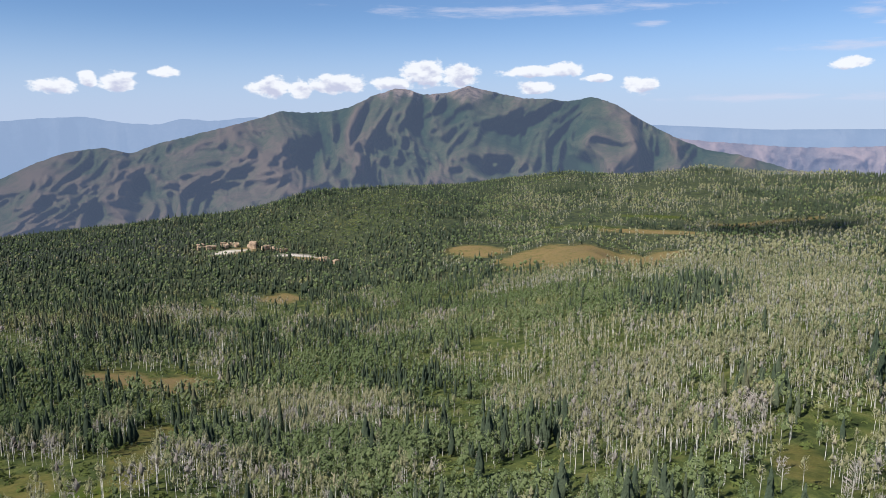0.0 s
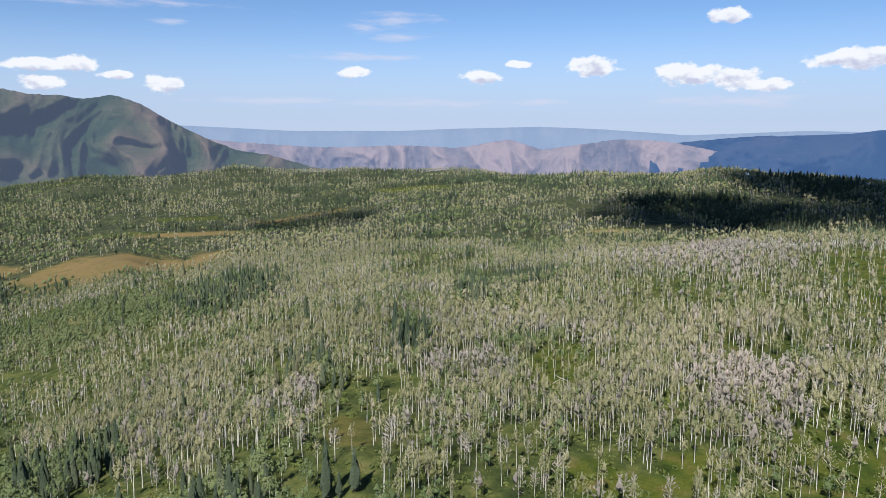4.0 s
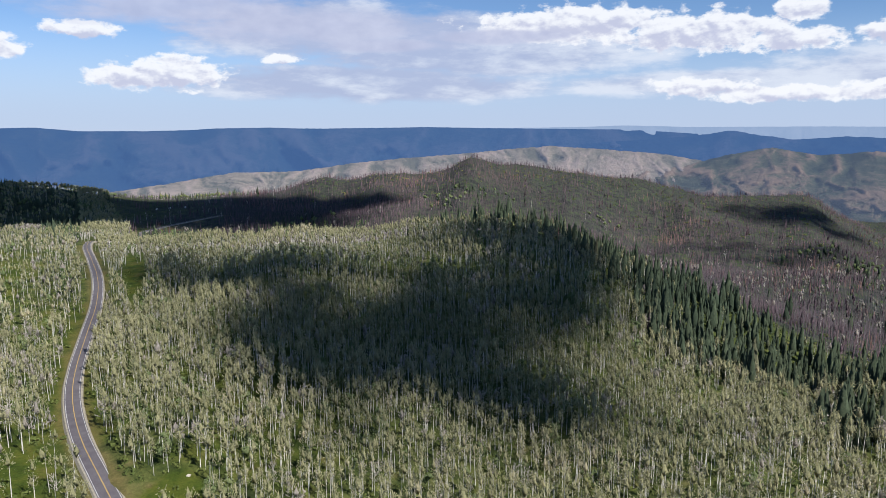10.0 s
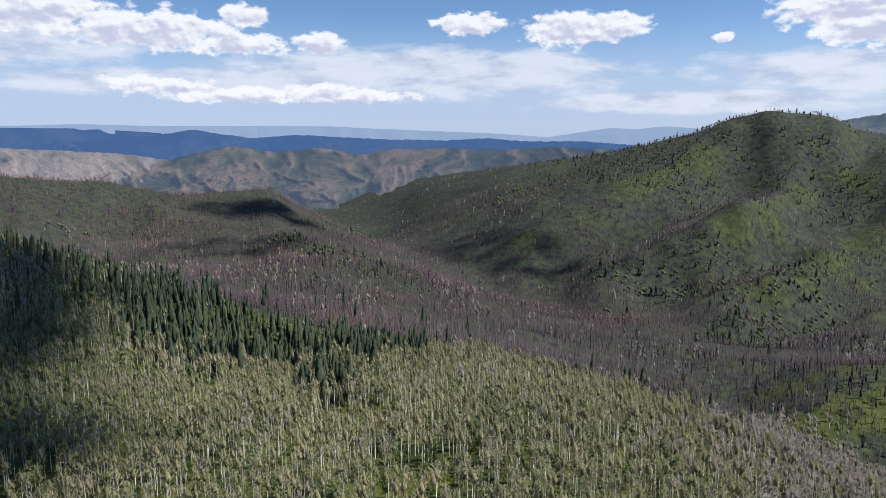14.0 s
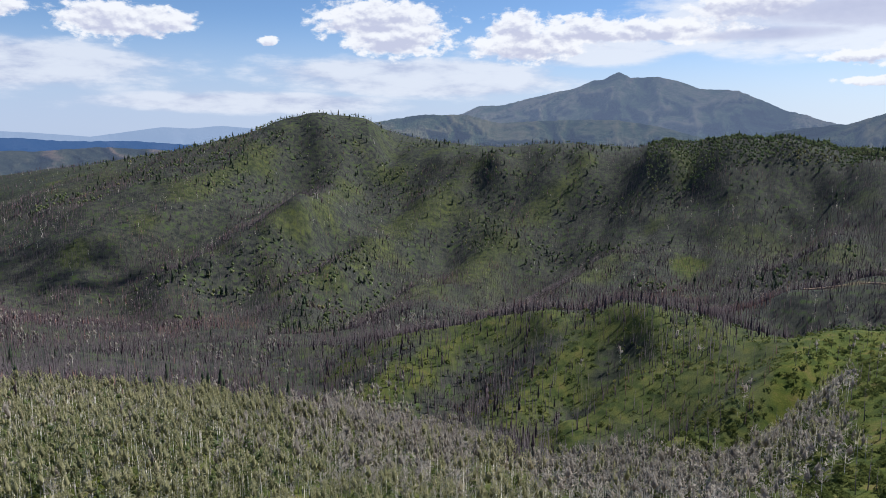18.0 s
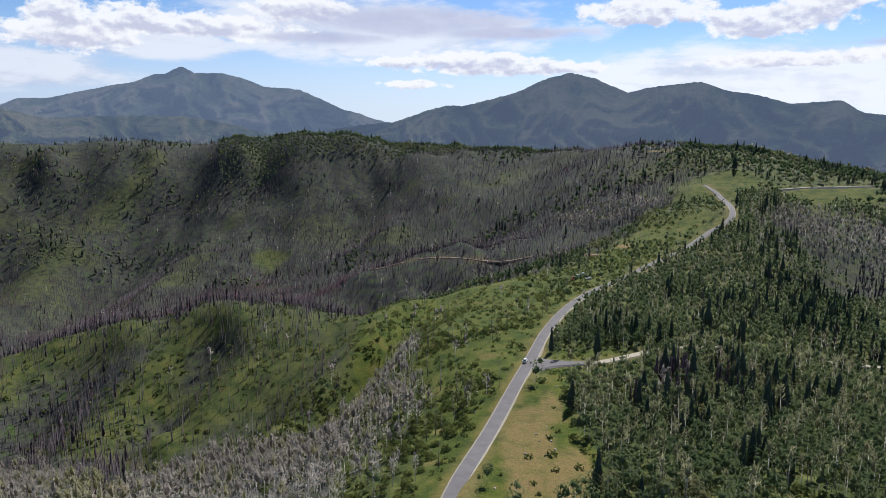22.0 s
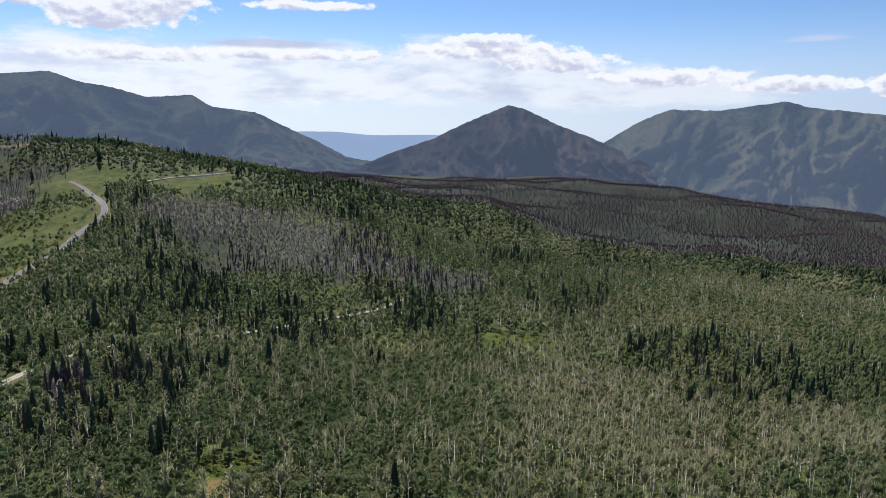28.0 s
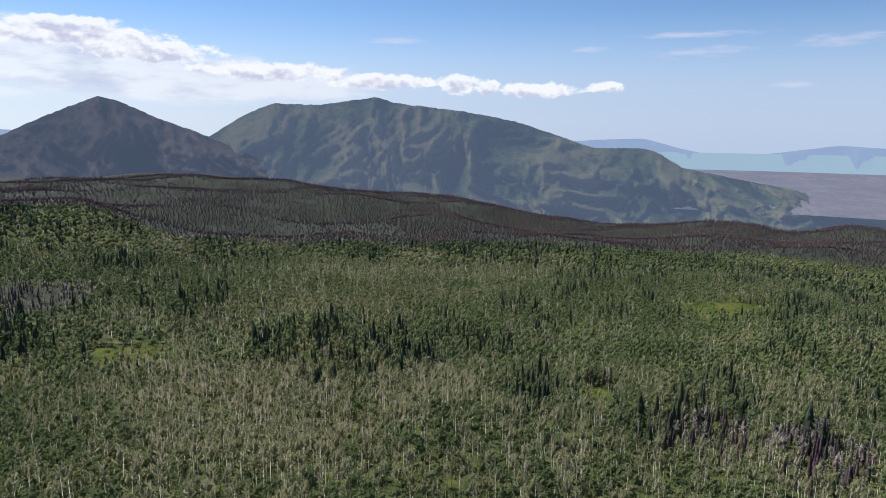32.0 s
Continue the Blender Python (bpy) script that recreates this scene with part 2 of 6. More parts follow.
def drifting_cloud(bearing, distance, across, along, seed, thick=700):
    """A flat-bottomed heap of puffs, up towards the sun from the ground that it shades."""
    rg = random.Random(seed)
    bm = bmesh.new()
    gx, gy = distance * math.sin(radians(bearing)), distance * math.cos(radians(bearing))
    side, ahead = Vector((math.cos(radians(bearing)), -math.sin(radians(bearing)), 0)), Vector((math.sin(radians(bearing)), math.cos(radians(bearing)), 0))
    for _ in range(int(12 + across * along / thick)):
        a, q = rg.uniform(0, 6.28), math.sqrt(rg.uniform(0, 1)) * 0.95
        p = side * (across * q * math.cos(a)) + ahead * (along * q * math.sin(a))
        r = min(across, along) * rg.uniform(0.18, 0.40)
        made = bmesh.ops.create_icosphere(bm, subdivisions=2, radius=r, matrix=Matrix.Translation(p + Vector((0, 0, r * 0.3))) @ Matrix.Diagonal((1, 1, 0.6, 1)))
        for v in made["verts"]:
            v.co += Vector((rg.uniform(-1, 1), rg.uniform(-1, 1), rg.uniform(-1, 1))) * r * 0.10
    me = bpy.data.meshes.new("backdrop_cloud")
    bm.to_mesh(me)
    bm.free()
    me.materials.append(THIN_CLOUD if distance < 900 else CLOUD)
    ob = new("backdrop_cloud", me)
    ob.location = Vector((gx, gy, float(land(gx, gy)[0]))) + TO_SUN * (1700 / TO_SUN.z)
    return tagged(ob, "white flat-bottomed summer cloud drifting high overhead", "cloud", kind="structure")


# ---- materials ----
class Nodes:
    """A node tree with short ways to add to it."""

    def __init__(self, name):
        self.mat = bpy.data.materials.new(name)
        self.mat.use_nodes = True
        self.tree = self.mat.node_tree
        self.tree.nodes.clear()
        self.out = self.tree.nodes.new("ShaderNodeOutputMaterial")

    def add(self, kind, **values):
        n = self.tree.nodes.new(kind)
        for key, value in values.items():
            n.inputs[key.replace("_", " ")].default_value = value
        return n

    def link(self, a, b):
        self.tree.links.new(a, b)

    def noise(self, scale, detail=4.0, rough=0.6, vector=None):
        n = self.add("ShaderNodeTexNoise", Scale=scale, Detail=detail, Roughness=rough)
        if vector is None:
            vector = self.add("ShaderNodeNewGeometry").outputs["Position"]
        self.link(vector, n.inputs["Vector"])
        return n.outputs["Fac"]

    def ramp(self, fac, *stops):
        n = self.tree.nodes.new("ShaderNodeValToRGB")
        while len(n.color_ramp.elements) < len(stops):
            n.color_ramp.elements.new(0.5)
        for e, (at, colour) in zip(n.color_ramp.elements, stops):
            e.position, e.color = at, (*colour, 1)
        self.link(fac, n.inputs["Fac"])
        return n.outputs["Color"]

    def mix(self, fac, a, b, kind="MIX"):
        n = self.tree.nodes.new("ShaderNodeMix")
        n.data_type, n.blend_type = "RGBA", kind
        for socket, v in ((n.inputs["Factor"], fac), (n.inputs["A"], a), (n.inputs["B"], b)):
            if isinstance(v, (int, float)):
                socket.default_value = v
            elif isinstance(v, tuple):
                socket.default_value = (*v, 1)
            else:
                self.link(v, socket)
        return n.outputs["Result"]

    def math(self, kind, a, b=0.0, c=0.0):
        n = self.tree.nodes.new("ShaderNodeMath")
        n.operation = kind
        for socket, v in zip(n.inputs, (a, b, c)):
            if isinstance(v, (int, float)):
                socket.default_value = v
            else:
                self.link(v, socket)
        return n.outputs[0]

    def attribute(self, name):
        n = self.tree.nodes.new("ShaderNodeAttribute")
        n.attribute_name = name
        return n

    def bump(self, height, strength, distance):
        n = self.add("ShaderNodeBump", Strength=strength, Distance=distance)
        self.link(height, n.inputs["Height"])
        return n.outputs["Normal"]

    def surface(self, colour, rough=0.9, normal=None, metallic=0.0, specular=0.2):
        n = self.add("ShaderNodeBsdfPrincipled", Roughness=rough, Metallic=metallic)
        n.inputs["Specular IOR Level"].default_value = specular
        if isinstance(colour, tuple):
            n.inputs["Base Color"].default_value = (*colour, 1)
        else:
            self.link(colour, n.inputs["Base Color"])
        if normal is not None:
            self.link(normal, n.inputs["Normal"])
        self.link(n.outputs[0], self.out.inputs["Surface"])
        return n


def foliage(name, dark, light, odd, translucency=0.25, spread=0.5):
    """Leaves: colour by the tint of the tree and by the leaf clump."""
    m = Nodes(name)
    island = m.add("ShaderNodeNewGeometry").outputs["Random Per Island"]
    tint = m.attribute("tint").outputs["Fac"]
    base = m.ramp(tint, (0.0, dark), (0.75, light), (1.0, odd))
    base = m.mix(0.55, base, m.ramp(island, (0.0, (1 - spread,) * 3), (1.0, (1 + spread,) * 3)), "MULTIPLY")
    leafy = m.noise(1.6, 3, 0.75)
    base = m.mix(0.8, base, m.ramp(leafy, (0.32, (0.62, 0.62, 0.6)), (0.68, (1.4, 1.4, 1.35))), "MULTIPLY")
    front = m.add("ShaderNodeBsdfDiffuse", Roughness=0.8)
    # leaves of a clump face every way, most of them upwards
    lift = m.add("ShaderNodeVectorMath")
    lift.operation = "MULTIPLY_ADD"
    m.link(m.add("ShaderNodeNewGeometry").outputs["Normal"], lift.inputs[0])
    lift.inputs[1].default_value, lift.inputs[2].default_value = (0.6, 0.6, 0.6), (0, 0, 0.55)
    unit = m.add("ShaderNodeVectorMath")
    unit.operation = "NORMALIZE"
    m.link(lift.outputs[0], unit.inputs[0])
    m.link(unit.outputs[0], front.inputs["Normal"])
    back = m.add("ShaderNodeBsdfTranslucent")
    both = m.add("ShaderNodeMixShader", Fac=translucency)
    m.link(base, front.inputs["Color"])
    m.link(base, back.inputs["Color"])
    m.link(front.outputs[0], both.inputs[1])
    m.link(back.outputs[0], both.inputs[2])
    m.link(both.outputs[0], m.out.inputs["Surface"])
    return m.mat


def bark(name, dark, light, scale=1.2):
    m = Nodes(name)
    n = m.noise(scale, 5, 0.7)
    tint = m.attribute("tint").outputs["Fac"]
    c = m.ramp(n, (0.3, dark), (0.52, light), (0.8, light))
    c = m.mix(0.5, c, m.ramp(tint, (0, (0.6, 0.6, 0.6)), (1, (1.3, 1.3, 1.3))), "MULTIPLY")
    m.surface(c, 0.85)
    return m.mat


def plain(name, colour, rough=0.6, metallic=0.0, spread=0.2, scale=8.0, specular=0.3):
    m = Nodes(name)
    n = m.noise(scale, 4, 0.6)
    lo, hi = tuple(c * (1 - spread) for c in colour), tuple(min(1, c * (1 + spread)) for c in colour)
    m.surface(m.ramp(n, (0.3, lo), (0.7, hi)), rough, m.bump(n, 0.15, 0.02), metallic, specular)
    return m.mat


def ground_material():
    m = Nodes("ground")
    zone = m.attribute("zone")
    split = m.tree.nodes.new("ShaderNodeSeparateColor")
    m.link(zone.outputs["Color"], split.inputs[0])
    big, mid, fine = m.noise(0.012, 5, 0.6), m.noise(0.09, 5, 0.65), m.noise(0.9, 4, 0.7)
    grass = m.ramp(mid, (0.3, (0.026, 0.036, 0.012)), (0.46, (0.052, 0.068, 0.019)), (0.58, (0.095, 0.107, 0.030)), (0.70, (0.155, 0.138, 0.054)))
    meadow = m.ramp(mid, (0.30, (0.021, 0.037, 0.006)), (0.43, (0.050, 0.072, 0.010)), (0.56, (0.085, 0.097, 0.015)), (0.70, (0.130, 0.104, 0.034)))
    burnt = m.ramp(mid, (0.34, (0.019, 0.021, 0.021)), (0.44, (0.031, 0.036, 0.030)), (0.52, (0.052, 0.053, 0.044)), (0.64, (0.054, 0.082, 0.027)))
    stone = m.ramp(fine, (0.3, (0.36, 0.31, 0.25)), (0.6, (0.62, 0.55, 0.46)))
    soil = m.ramp(mid, (0.3, (0.098, 0.091, 0.032)), (0.44, (0.185, 0.140, 0.052)), (0.56, (0.22, 0.145, 0.066)), (0.70, (0.125, 0.12, 0.038)))
    c = m.mix(split.outputs[0], grass, meadow)
    c = m.mix(split.outputs[1], c, burnt)
    c = m.mix(split.outputs[2], c, soil)
    c = m.mix(zone.outputs["Alpha"], c, stone)
    c = m.mix(0.45, c, m.ramp(big, (0.3, (0.7, 0.75, 0.7)), (0.7, (1.3, 1.2, 1.2))), "MULTIPLY")
    c = m.mix(0.5, c, m.ramp(fine, (0.3, (0.5, 0.5, 0.5)), (0.7, (1.45, 1.45, 1.4))), "MULTIPLY")
    m.surface(c, 0.95, m.bump(fine, 0.6, 0.6), 0, 0.1)
    return m.mat


def range_material(name, low, mid, high, haze_share, haze_colour, scale=0.004):
    """A far range: scrub, bare soil and rock, with distance haze painted in as an even emission."""
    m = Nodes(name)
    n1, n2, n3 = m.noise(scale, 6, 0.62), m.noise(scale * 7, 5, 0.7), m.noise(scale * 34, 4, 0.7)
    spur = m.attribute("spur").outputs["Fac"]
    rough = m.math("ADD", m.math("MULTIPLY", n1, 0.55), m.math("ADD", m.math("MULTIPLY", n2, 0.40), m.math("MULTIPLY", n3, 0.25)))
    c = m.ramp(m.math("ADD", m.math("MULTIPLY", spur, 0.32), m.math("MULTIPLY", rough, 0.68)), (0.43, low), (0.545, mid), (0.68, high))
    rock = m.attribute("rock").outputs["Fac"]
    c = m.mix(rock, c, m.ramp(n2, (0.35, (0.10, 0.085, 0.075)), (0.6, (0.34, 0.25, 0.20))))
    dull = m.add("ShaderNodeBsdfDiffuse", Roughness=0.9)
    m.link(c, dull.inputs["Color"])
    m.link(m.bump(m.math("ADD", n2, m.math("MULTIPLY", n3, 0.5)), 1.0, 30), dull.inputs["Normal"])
    # haze stands in the material: one even bluish emission for each range
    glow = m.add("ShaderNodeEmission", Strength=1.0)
    glow.inputs["Color"].default_value = (*(0.76 * k for k in haze_colour), 1)
    both = m.add("ShaderNodeMixShader", Fac=haze_share)
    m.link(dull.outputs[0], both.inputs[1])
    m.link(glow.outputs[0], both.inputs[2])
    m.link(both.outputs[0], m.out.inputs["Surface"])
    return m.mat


GROUND = ground_material()
LEAF_ASPEN = foliage("aspen_leaves", (0.138, 0.178, 0.078), (0.205, 0.24, 0.108), (0.285, 0.27, 0.125), 0.38, 0.10)
LEAF_THIN = foliage("thin_aspen_twigs", (0.285, 0.275, 0.15), (0.385, 0.362, 0.208), (0.45, 0.395, 0.265), 0.46, 0.15)
LEAF_DEAD = foliage("bare_twigs", (0.33, 0.295, 0.255), (0.45, 0.40, 0.35), (0.52, 0.445, 0.39), 0.5, 0.15)
LEAF_FIR = foliage("fir_needles", (0.048, 0.064, 0.042), (0.080, 0.098, 0.060), (0.13, 0.125, 0.075), 0.12, 0.2)
LEAF_RUST = foliage("dead_needles", (0.095, 0.070, 0.080), (0.165, 0.118, 0.128), (0.27, 0.155, 0.13), 0.2, 0.3)
LEAF_SHRUB = foliage("shrub_leaves", (0.095, 0.12, 0.038), (0.155, 0.175, 0.052), (0.25, 0.23, 0.08), 0.3, 0.3)
BARK_ASPEN = bark("aspen_bark", (0.24, 0.22, 0.19), (0.60, 0.56, 0.49))
BARK_FIR = bark("fir_bark", (0.05, 0.04, 0.03), (0.11, 0.085, 0.065))
BARK_BURNT = bark("burnt_bark", (0.036, 0.031, 0.036), (0.100, 0.082, 0.087))
# ---- the lie of the land: bearing (degrees clockwise from north of the plan), range and height in metres ----
HOVER = 110.0
KNOLL = [
    (77.7, 760, 4), (83.3, 700, 14), (89.4, 660, 22), (98.1, 650, 27), (102.7, 650, 31), (108.6, 640, 32), (114.1, 600, 16), (120.8, 540, 2),
    (127.3, 470, -5), (133.3, 430, -7), (139.0, 410, -10), (145.3, 400, -12), (151.7, 380, -17), (158.8, 350, -18), (165.9, 330, -20),
    (172.8, 300, -20), (181.4, 270, -15)]
FORESLOPE = [
    (84.9, 400, 12), (98.0, 400, 5), (111.9, 400, 1), (80.3, 245, 6), (102.4, 245, -6), (125.8, 245, 0), (128.6, 430, -33),
    (133.4, 280, -13), (147.2, 420, -26), (151.9, 270, -6), (119.2, 265, -8)]
BURN_HILL = [
    (91.7, 1500, 12), (98.3, 1500, 27), (103.6, 1500, 49), (107.2, 1500, 47), (111.7, 1550, 23), (116.2, 1600, 11), (122.7, 1650, -23),
    (127.6, 1700, -30), (132.0, 1800, -105)]
BURN_SPUR = [
    (116.3, 1050, -66), (124.2, 900, -59), (133.3, 950, -70), (140.3, 950, -84), (145.2, 900, -98), (124.1, 620, -32), (133.4, 620, -47),
    (140.3, 650, -67)]
CANYON = [
    (149.2, 900, -123), (145.9, 1150, -137), (136.6, 1800, -178), (133.3, 2300, -176), (131.1, 2800, -187), (158.8, 750, -112),
    (165.9, 520, -86), (171.5, 420, -71), (173.9, 430, -79), (185.3, 400, -77), (194.8, 400, -65)]
GREEN_SPUR = [
    (168.6, 560, -80), (174.1, 640, -78), (178.7, 620, -65), (187.5, 600, -51), (192.6, 560, -31), (198.0, 540, -31), (203.2, 560, -33),
    (207.3, 600, -35), (205.5, 590, -36), (211.1, 600, -25), (214.8, 610, -18), (218.3, 760, -13), (223.5, 880, 5)]
FAR_VALLEY = [
    (171.4, 950, -137), (180.5, 880, -125), (190.0, 860, -112), (199.0, 900, -97), (205.5, 930, -80), (212.4, 970, -64), (203.0, 690, -82),
    (209.0, 700, -64), (214.0, 730, -44), (219.5, 800, -18), (158.9, 1050, -150), (152.0, 1060, -146)]
BURN_CREST_NEAR = [
    (140.9, 2500, -63), (147.4, 2350, -1), (154.6, 2200, 43), (160.9, 2000, 96), (163.5, 1900, 121), (166.5, 1900, 130), (170.8, 2000, 125),
    (171.8, 1500, 54), (176.1, 1450, 67), (180.6, 1400, 80), (187.3, 1400, 72), (194.0, 1350, 80), (197.4, 1350, 93), (202.4, 1350, 95),
    (206.4, 1350, 88), (213.7, 1300, 83), (221.1, 1280, 70), (223.2, 1250, 81), (227.4, 1250, 89), (231.3, 1250, 89), (235.2, 1200, 77),
    (239.4, 1150, 64)]
# crests of the spurs that run down the burnt valley side
SPUR_A = [(162.3, 1800, 67), (159.3, 1650, 25), (156.3, 1500, -16), (152.3, 1380, -59), (147.7, 1280, -91)]
SPUR_B = [(175.5, 1500, 69), (169.6, 1400, 0), (165.1, 1320, -37), (159.9, 1250, -75), (154.4, 1170, -106)]
SPUR_C = [(180.5, 1430, 66), (176.0, 1330, -4), (171.8, 1230, -64), (167.2, 1140, -106), (161.8, 1050, -135)]
SPUR_D = [(188.0, 1400, 52), (184.1, 1300, -31), (180.5, 1200, -84), (176.9, 1100, -117), (173.2, 1000, -132)]
SPUR_E = [(194.7, 1370, 65), (194.4, 1290, -5), (191.7, 1190, -66), (188.3, 1080, -103), (184.7, 980, -117)]
SPUR_F = [(218.5, 1270, 76), (215.0, 1230, 42), (211.0, 1150, 8), (207.1, 1080, -20), (203.8, 1010, -42)]
SPUR_G = [(228.4, 1220, 72), (224.8, 1130, 38), (221.2, 1060, 13), (218.4, 980, -6), (216.6, 910, -27)]
LOW_SPUR = [(219.1, 880, -4), (215.3, 850, -15), (210.5, 820, -22), (202.8, 780, -44), (195.9, 730, -68)]
RIB_A = [(179.7, 615, -59), (176.9, 560, -62), (173.1, 510, -66), (169.3, 460, -68)]
RIB_B = [(190.1, 590, -36), (187.6, 530, -54), (184.0, 480, -67), (179.8, 430, -74)]
RIB_C = [(196.6, 560, -35), (194.3, 500, -50), (189.6, 450, -62), (183.1, 400, -69)]
RIB_D = [(205.9, 540, -28), (204.0, 450, -32), (199.1, 410, -42), (191.5, 365, -53)]
RIB_E = [(209.0, 580, -31), (208.5, 500, -27), (206.5, 420, -22), (203.5, 350, -28)]


def set_back(line):
    """The same sight lines, met farther off, so that the slope is gentler."""
    out = []
    for b, r, h in line:
        k = (900 + (r - 900) * 1.8) / r if 900 < r < 1850 and 168 < b < 221 else 1.0
        out.append((b, r * k, HOVER + (h - HOVER) * k))
    return out


BURN_CREST = set_back(BURN_CREST_NEAR)
SPUR_A, SPUR_B, SPUR_C, SPUR_D, SPUR_E, SPUR_F = (set_back(line) for line in (SPUR_A, SPUR_B, SPUR_C, SPUR_D, SPUR_E, SPUR_F))
BURN_SPURS, GREEN_RIBS = [SPUR_A, SPUR_B, SPUR_C, SPUR_D, SPUR_E, SPUR_F], [RIB_A, RIB_B, RIB_C, RIB_D, RIB_E]


def strung(line, gap=70.0):
    """A crest as closely set spots."""
    out = []
    for (b1, r1, h1), (b2, r2, h2) in zip(line, line[1:]):
        n = max(1, round(math.hypot(r1 - r2, radians(b1 - b2) * (r1 + r2) / 2) / gap))
        out += [(b1 + (b2 - b1) * k / n, r1 + (r2 - r1) * k / n, h1 + (h2 - h1) * k / n) for k in range(n)]
    return out + [line[-1]]


def hollows(lines, depths, gap=70.0):
    """The gullies half-way between neighbouring spurs."""
    out = []
    for one, two in zip(lines, lines[1:]):
        line = []
        for (b1, r1, h1), (b2, r2, h2), depth in zip(one, two, depths):
            line.append(((b1 + b2) / 2, (r1 + r2) / 2 * math.cos(radians(b1 - b2) / 2), (h1 + h2) / 2 - depth))
        out += strung(line, gap)
    return out


WEST_EDGE = [
    (238.6, 1150, 64), (242.2, 1100, 54), (247.4, 1150, 27), (251.6, 1250, 11), (259.5, 1350, -7), (252.6, 1250, 3), (259.3, 1350, -22),
    (266.2, 1400, -59), (275.1, 1350, -100), (283.5, 1300, -101), (290.9, 1300, -101), (266.4, 1350, -73), (279.2, 1300, -88),
    (292.9, 1300, -101), (306.1, 1250, -106), (317.7, 1200, -113)]
WEST_BURN = [
    (255.7, 2300, -67), (262.8, 2300, -58), (268.2, 2400, -53), (274.9, 2500, -87), (288.3, 2100, -127), (297.4, 2000, -163),
    (310.0, 2100, -165), (317.4, 2200, -159)]
WEST_SLOPE = [
    (239.3, 480, -26), (252.4, 500, -40), (266.4, 520, -47), (279.8, 540, -44), (239.6, 720, -27), (257.0, 780, -42), (275.3, 820, -63),
    (243.0, 250, -4), (266.6, 260, -14), (284.5, 270, -8), (288.4, 560, -63), (306.5, 580, -59), (318.1, 580, -43), (288.4, 840, -79),
    (310.3, 850, -65), (283.6, 275, -23), (307.1, 285, -20)]
RIDGE_ROAD = [
    (210.1, 200, 1), (217.3, 345, -3), (222.0, 540, -6), (225.8, 640, -5), (231.1, 830, 17), (230.8, 950, 31), (229.5, 1100, 58),
    (75.5, 202, 0), (72.3, 300, 1), (73.8, 420, 0), (75.0, 540, 9), (74.3, 850, -5)]
NORTH_CREST = [
    (69.9, 930, 5), (65.4, 850, 5), (60.9, 800, 5), (56.6, 750, 4), (50.5, 700, 2), (37.1, 800, -31), (37.1, 650, -29), (51.1, 390, -4),
    (32.3, 300, -4), (60.2, 265, 3), (63.9, 390, 4)]
TROUGH = [
    (28.2, 1250, -62), (44.0, 1050, -49), (19.7, 1050, -61), (59.3, 1200, -34), (12.1, 1050, -66), (79.0, 1150, -22), (85.7, 1000, -14),
    (94.1, 1000, -5)]
NORTH_HILL = [
    (20.1, 2400, 2), (28.3, 2300, -1), (37.2, 2300, -2), (48.4, 2100, -3), (57.0, 1700, 35), (63.1, 1700, 26), (68.7, 1700, 13),
    (67.2, 1700, 15), (72.6, 1650, 8), (77.2, 1600, -14), (83.4, 1400, -5), (87.8, 1350, 1), (92.0, 1300, -4)]
NW_SLOPE = [
    (334.2, 560, -67), (346.6, 400, -54), (5.4, 520, -63), (23.1, 360, -12), (30.4, 420, 1), (342.6, 850, -105), (0.7, 800, -89),
    (18.6, 680, -40), (337.6, 250, -10), (5.6, 240, -14), (27.6, 225, 6), (330.8, 850, -86)]
NW_FAR = [
    (331.2, 1500, -108), (341.6, 1400, -105), (351.6, 1350, -112), (349.9, 1900, -39), (356.2, 1900, -38), (5.2, 1900, -54),
    (14.2, 1100, -77), (5.3, 1200, -80), (22.4, 1500, -61), (20.2, 2400, -1), (9.7, 2500, -26), (338.9, 1900, -105), (27.7, 2300, -4),
    (328.6, 1150, -101)]
LOWLAND = [
    (330, 3400, -300), (345, 3200, -260), (0, 3400, -150), (15, 3400, -130), (30, 3600, -150), (45, 3600, -190), (60, 3200, -200), (75, 3000, -220),
    (90, 2800, -200), (105, 2700, -180), (120, 3000, -190), (150, 3400, -60), (165, 3000, 60), (180, 2700, 10), (195, 2600, 0), (210, 2500, -20),
    (225, 2400, -20), (240, 2300, -60), (255, 3000, -90), (270, 3200, -125), (285, 3200, -226), (300, 3000, -338), (315, 3000, -390), (5, 4900, -150),
    (60, 4900, -200), (120, 4900, -200), (180, 4900, -50), (240, 4900, -150), (300, 4900, -600), (330, 4900, -480)]
HOLLOW = [(55, 850, -34), (61, 930, -36), (66, 1010, -36), (71, 1080, -32), (86, 860, -32), (92, 850, -27), (98, 850, -20), (104, 850, -18), (110, 820, -22)]
SUMMIT = [(0, 0, 1), (30, 110, 2), (75, 110, 1), (120, 110, 0), (165, 110, -2), (208, 110, 1), (255, 110, 0), (300, 110, -3), (345, 110, -3)]
SPOTS = (KNOLL + FORESLOPE + BURN_HILL + BURN_SPUR + CANYON + GREEN_SPUR + FAR_VALLEY + sum((strung(line) for line in BURN_SPURS + [SPUR_G, LOW_SPUR]), []) + hollows(BURN_SPURS, (2, 24, 42, 40, 24))
         + sum((strung(line, 30.0) for line in GREEN_RIBS), []) + hollows(GREEN_RIBS, (-2, 10, 22, 14), 30.0) + BURN_CREST + WEST_EDGE
         + WEST_BURN + WEST_SLOPE + RIDGE_ROAD + NORTH_CREST + TROUGH + NORTH_HILL + NW_SLOPE + NW_FAR + LOWLAND + HOLLOW + SUMMIT)


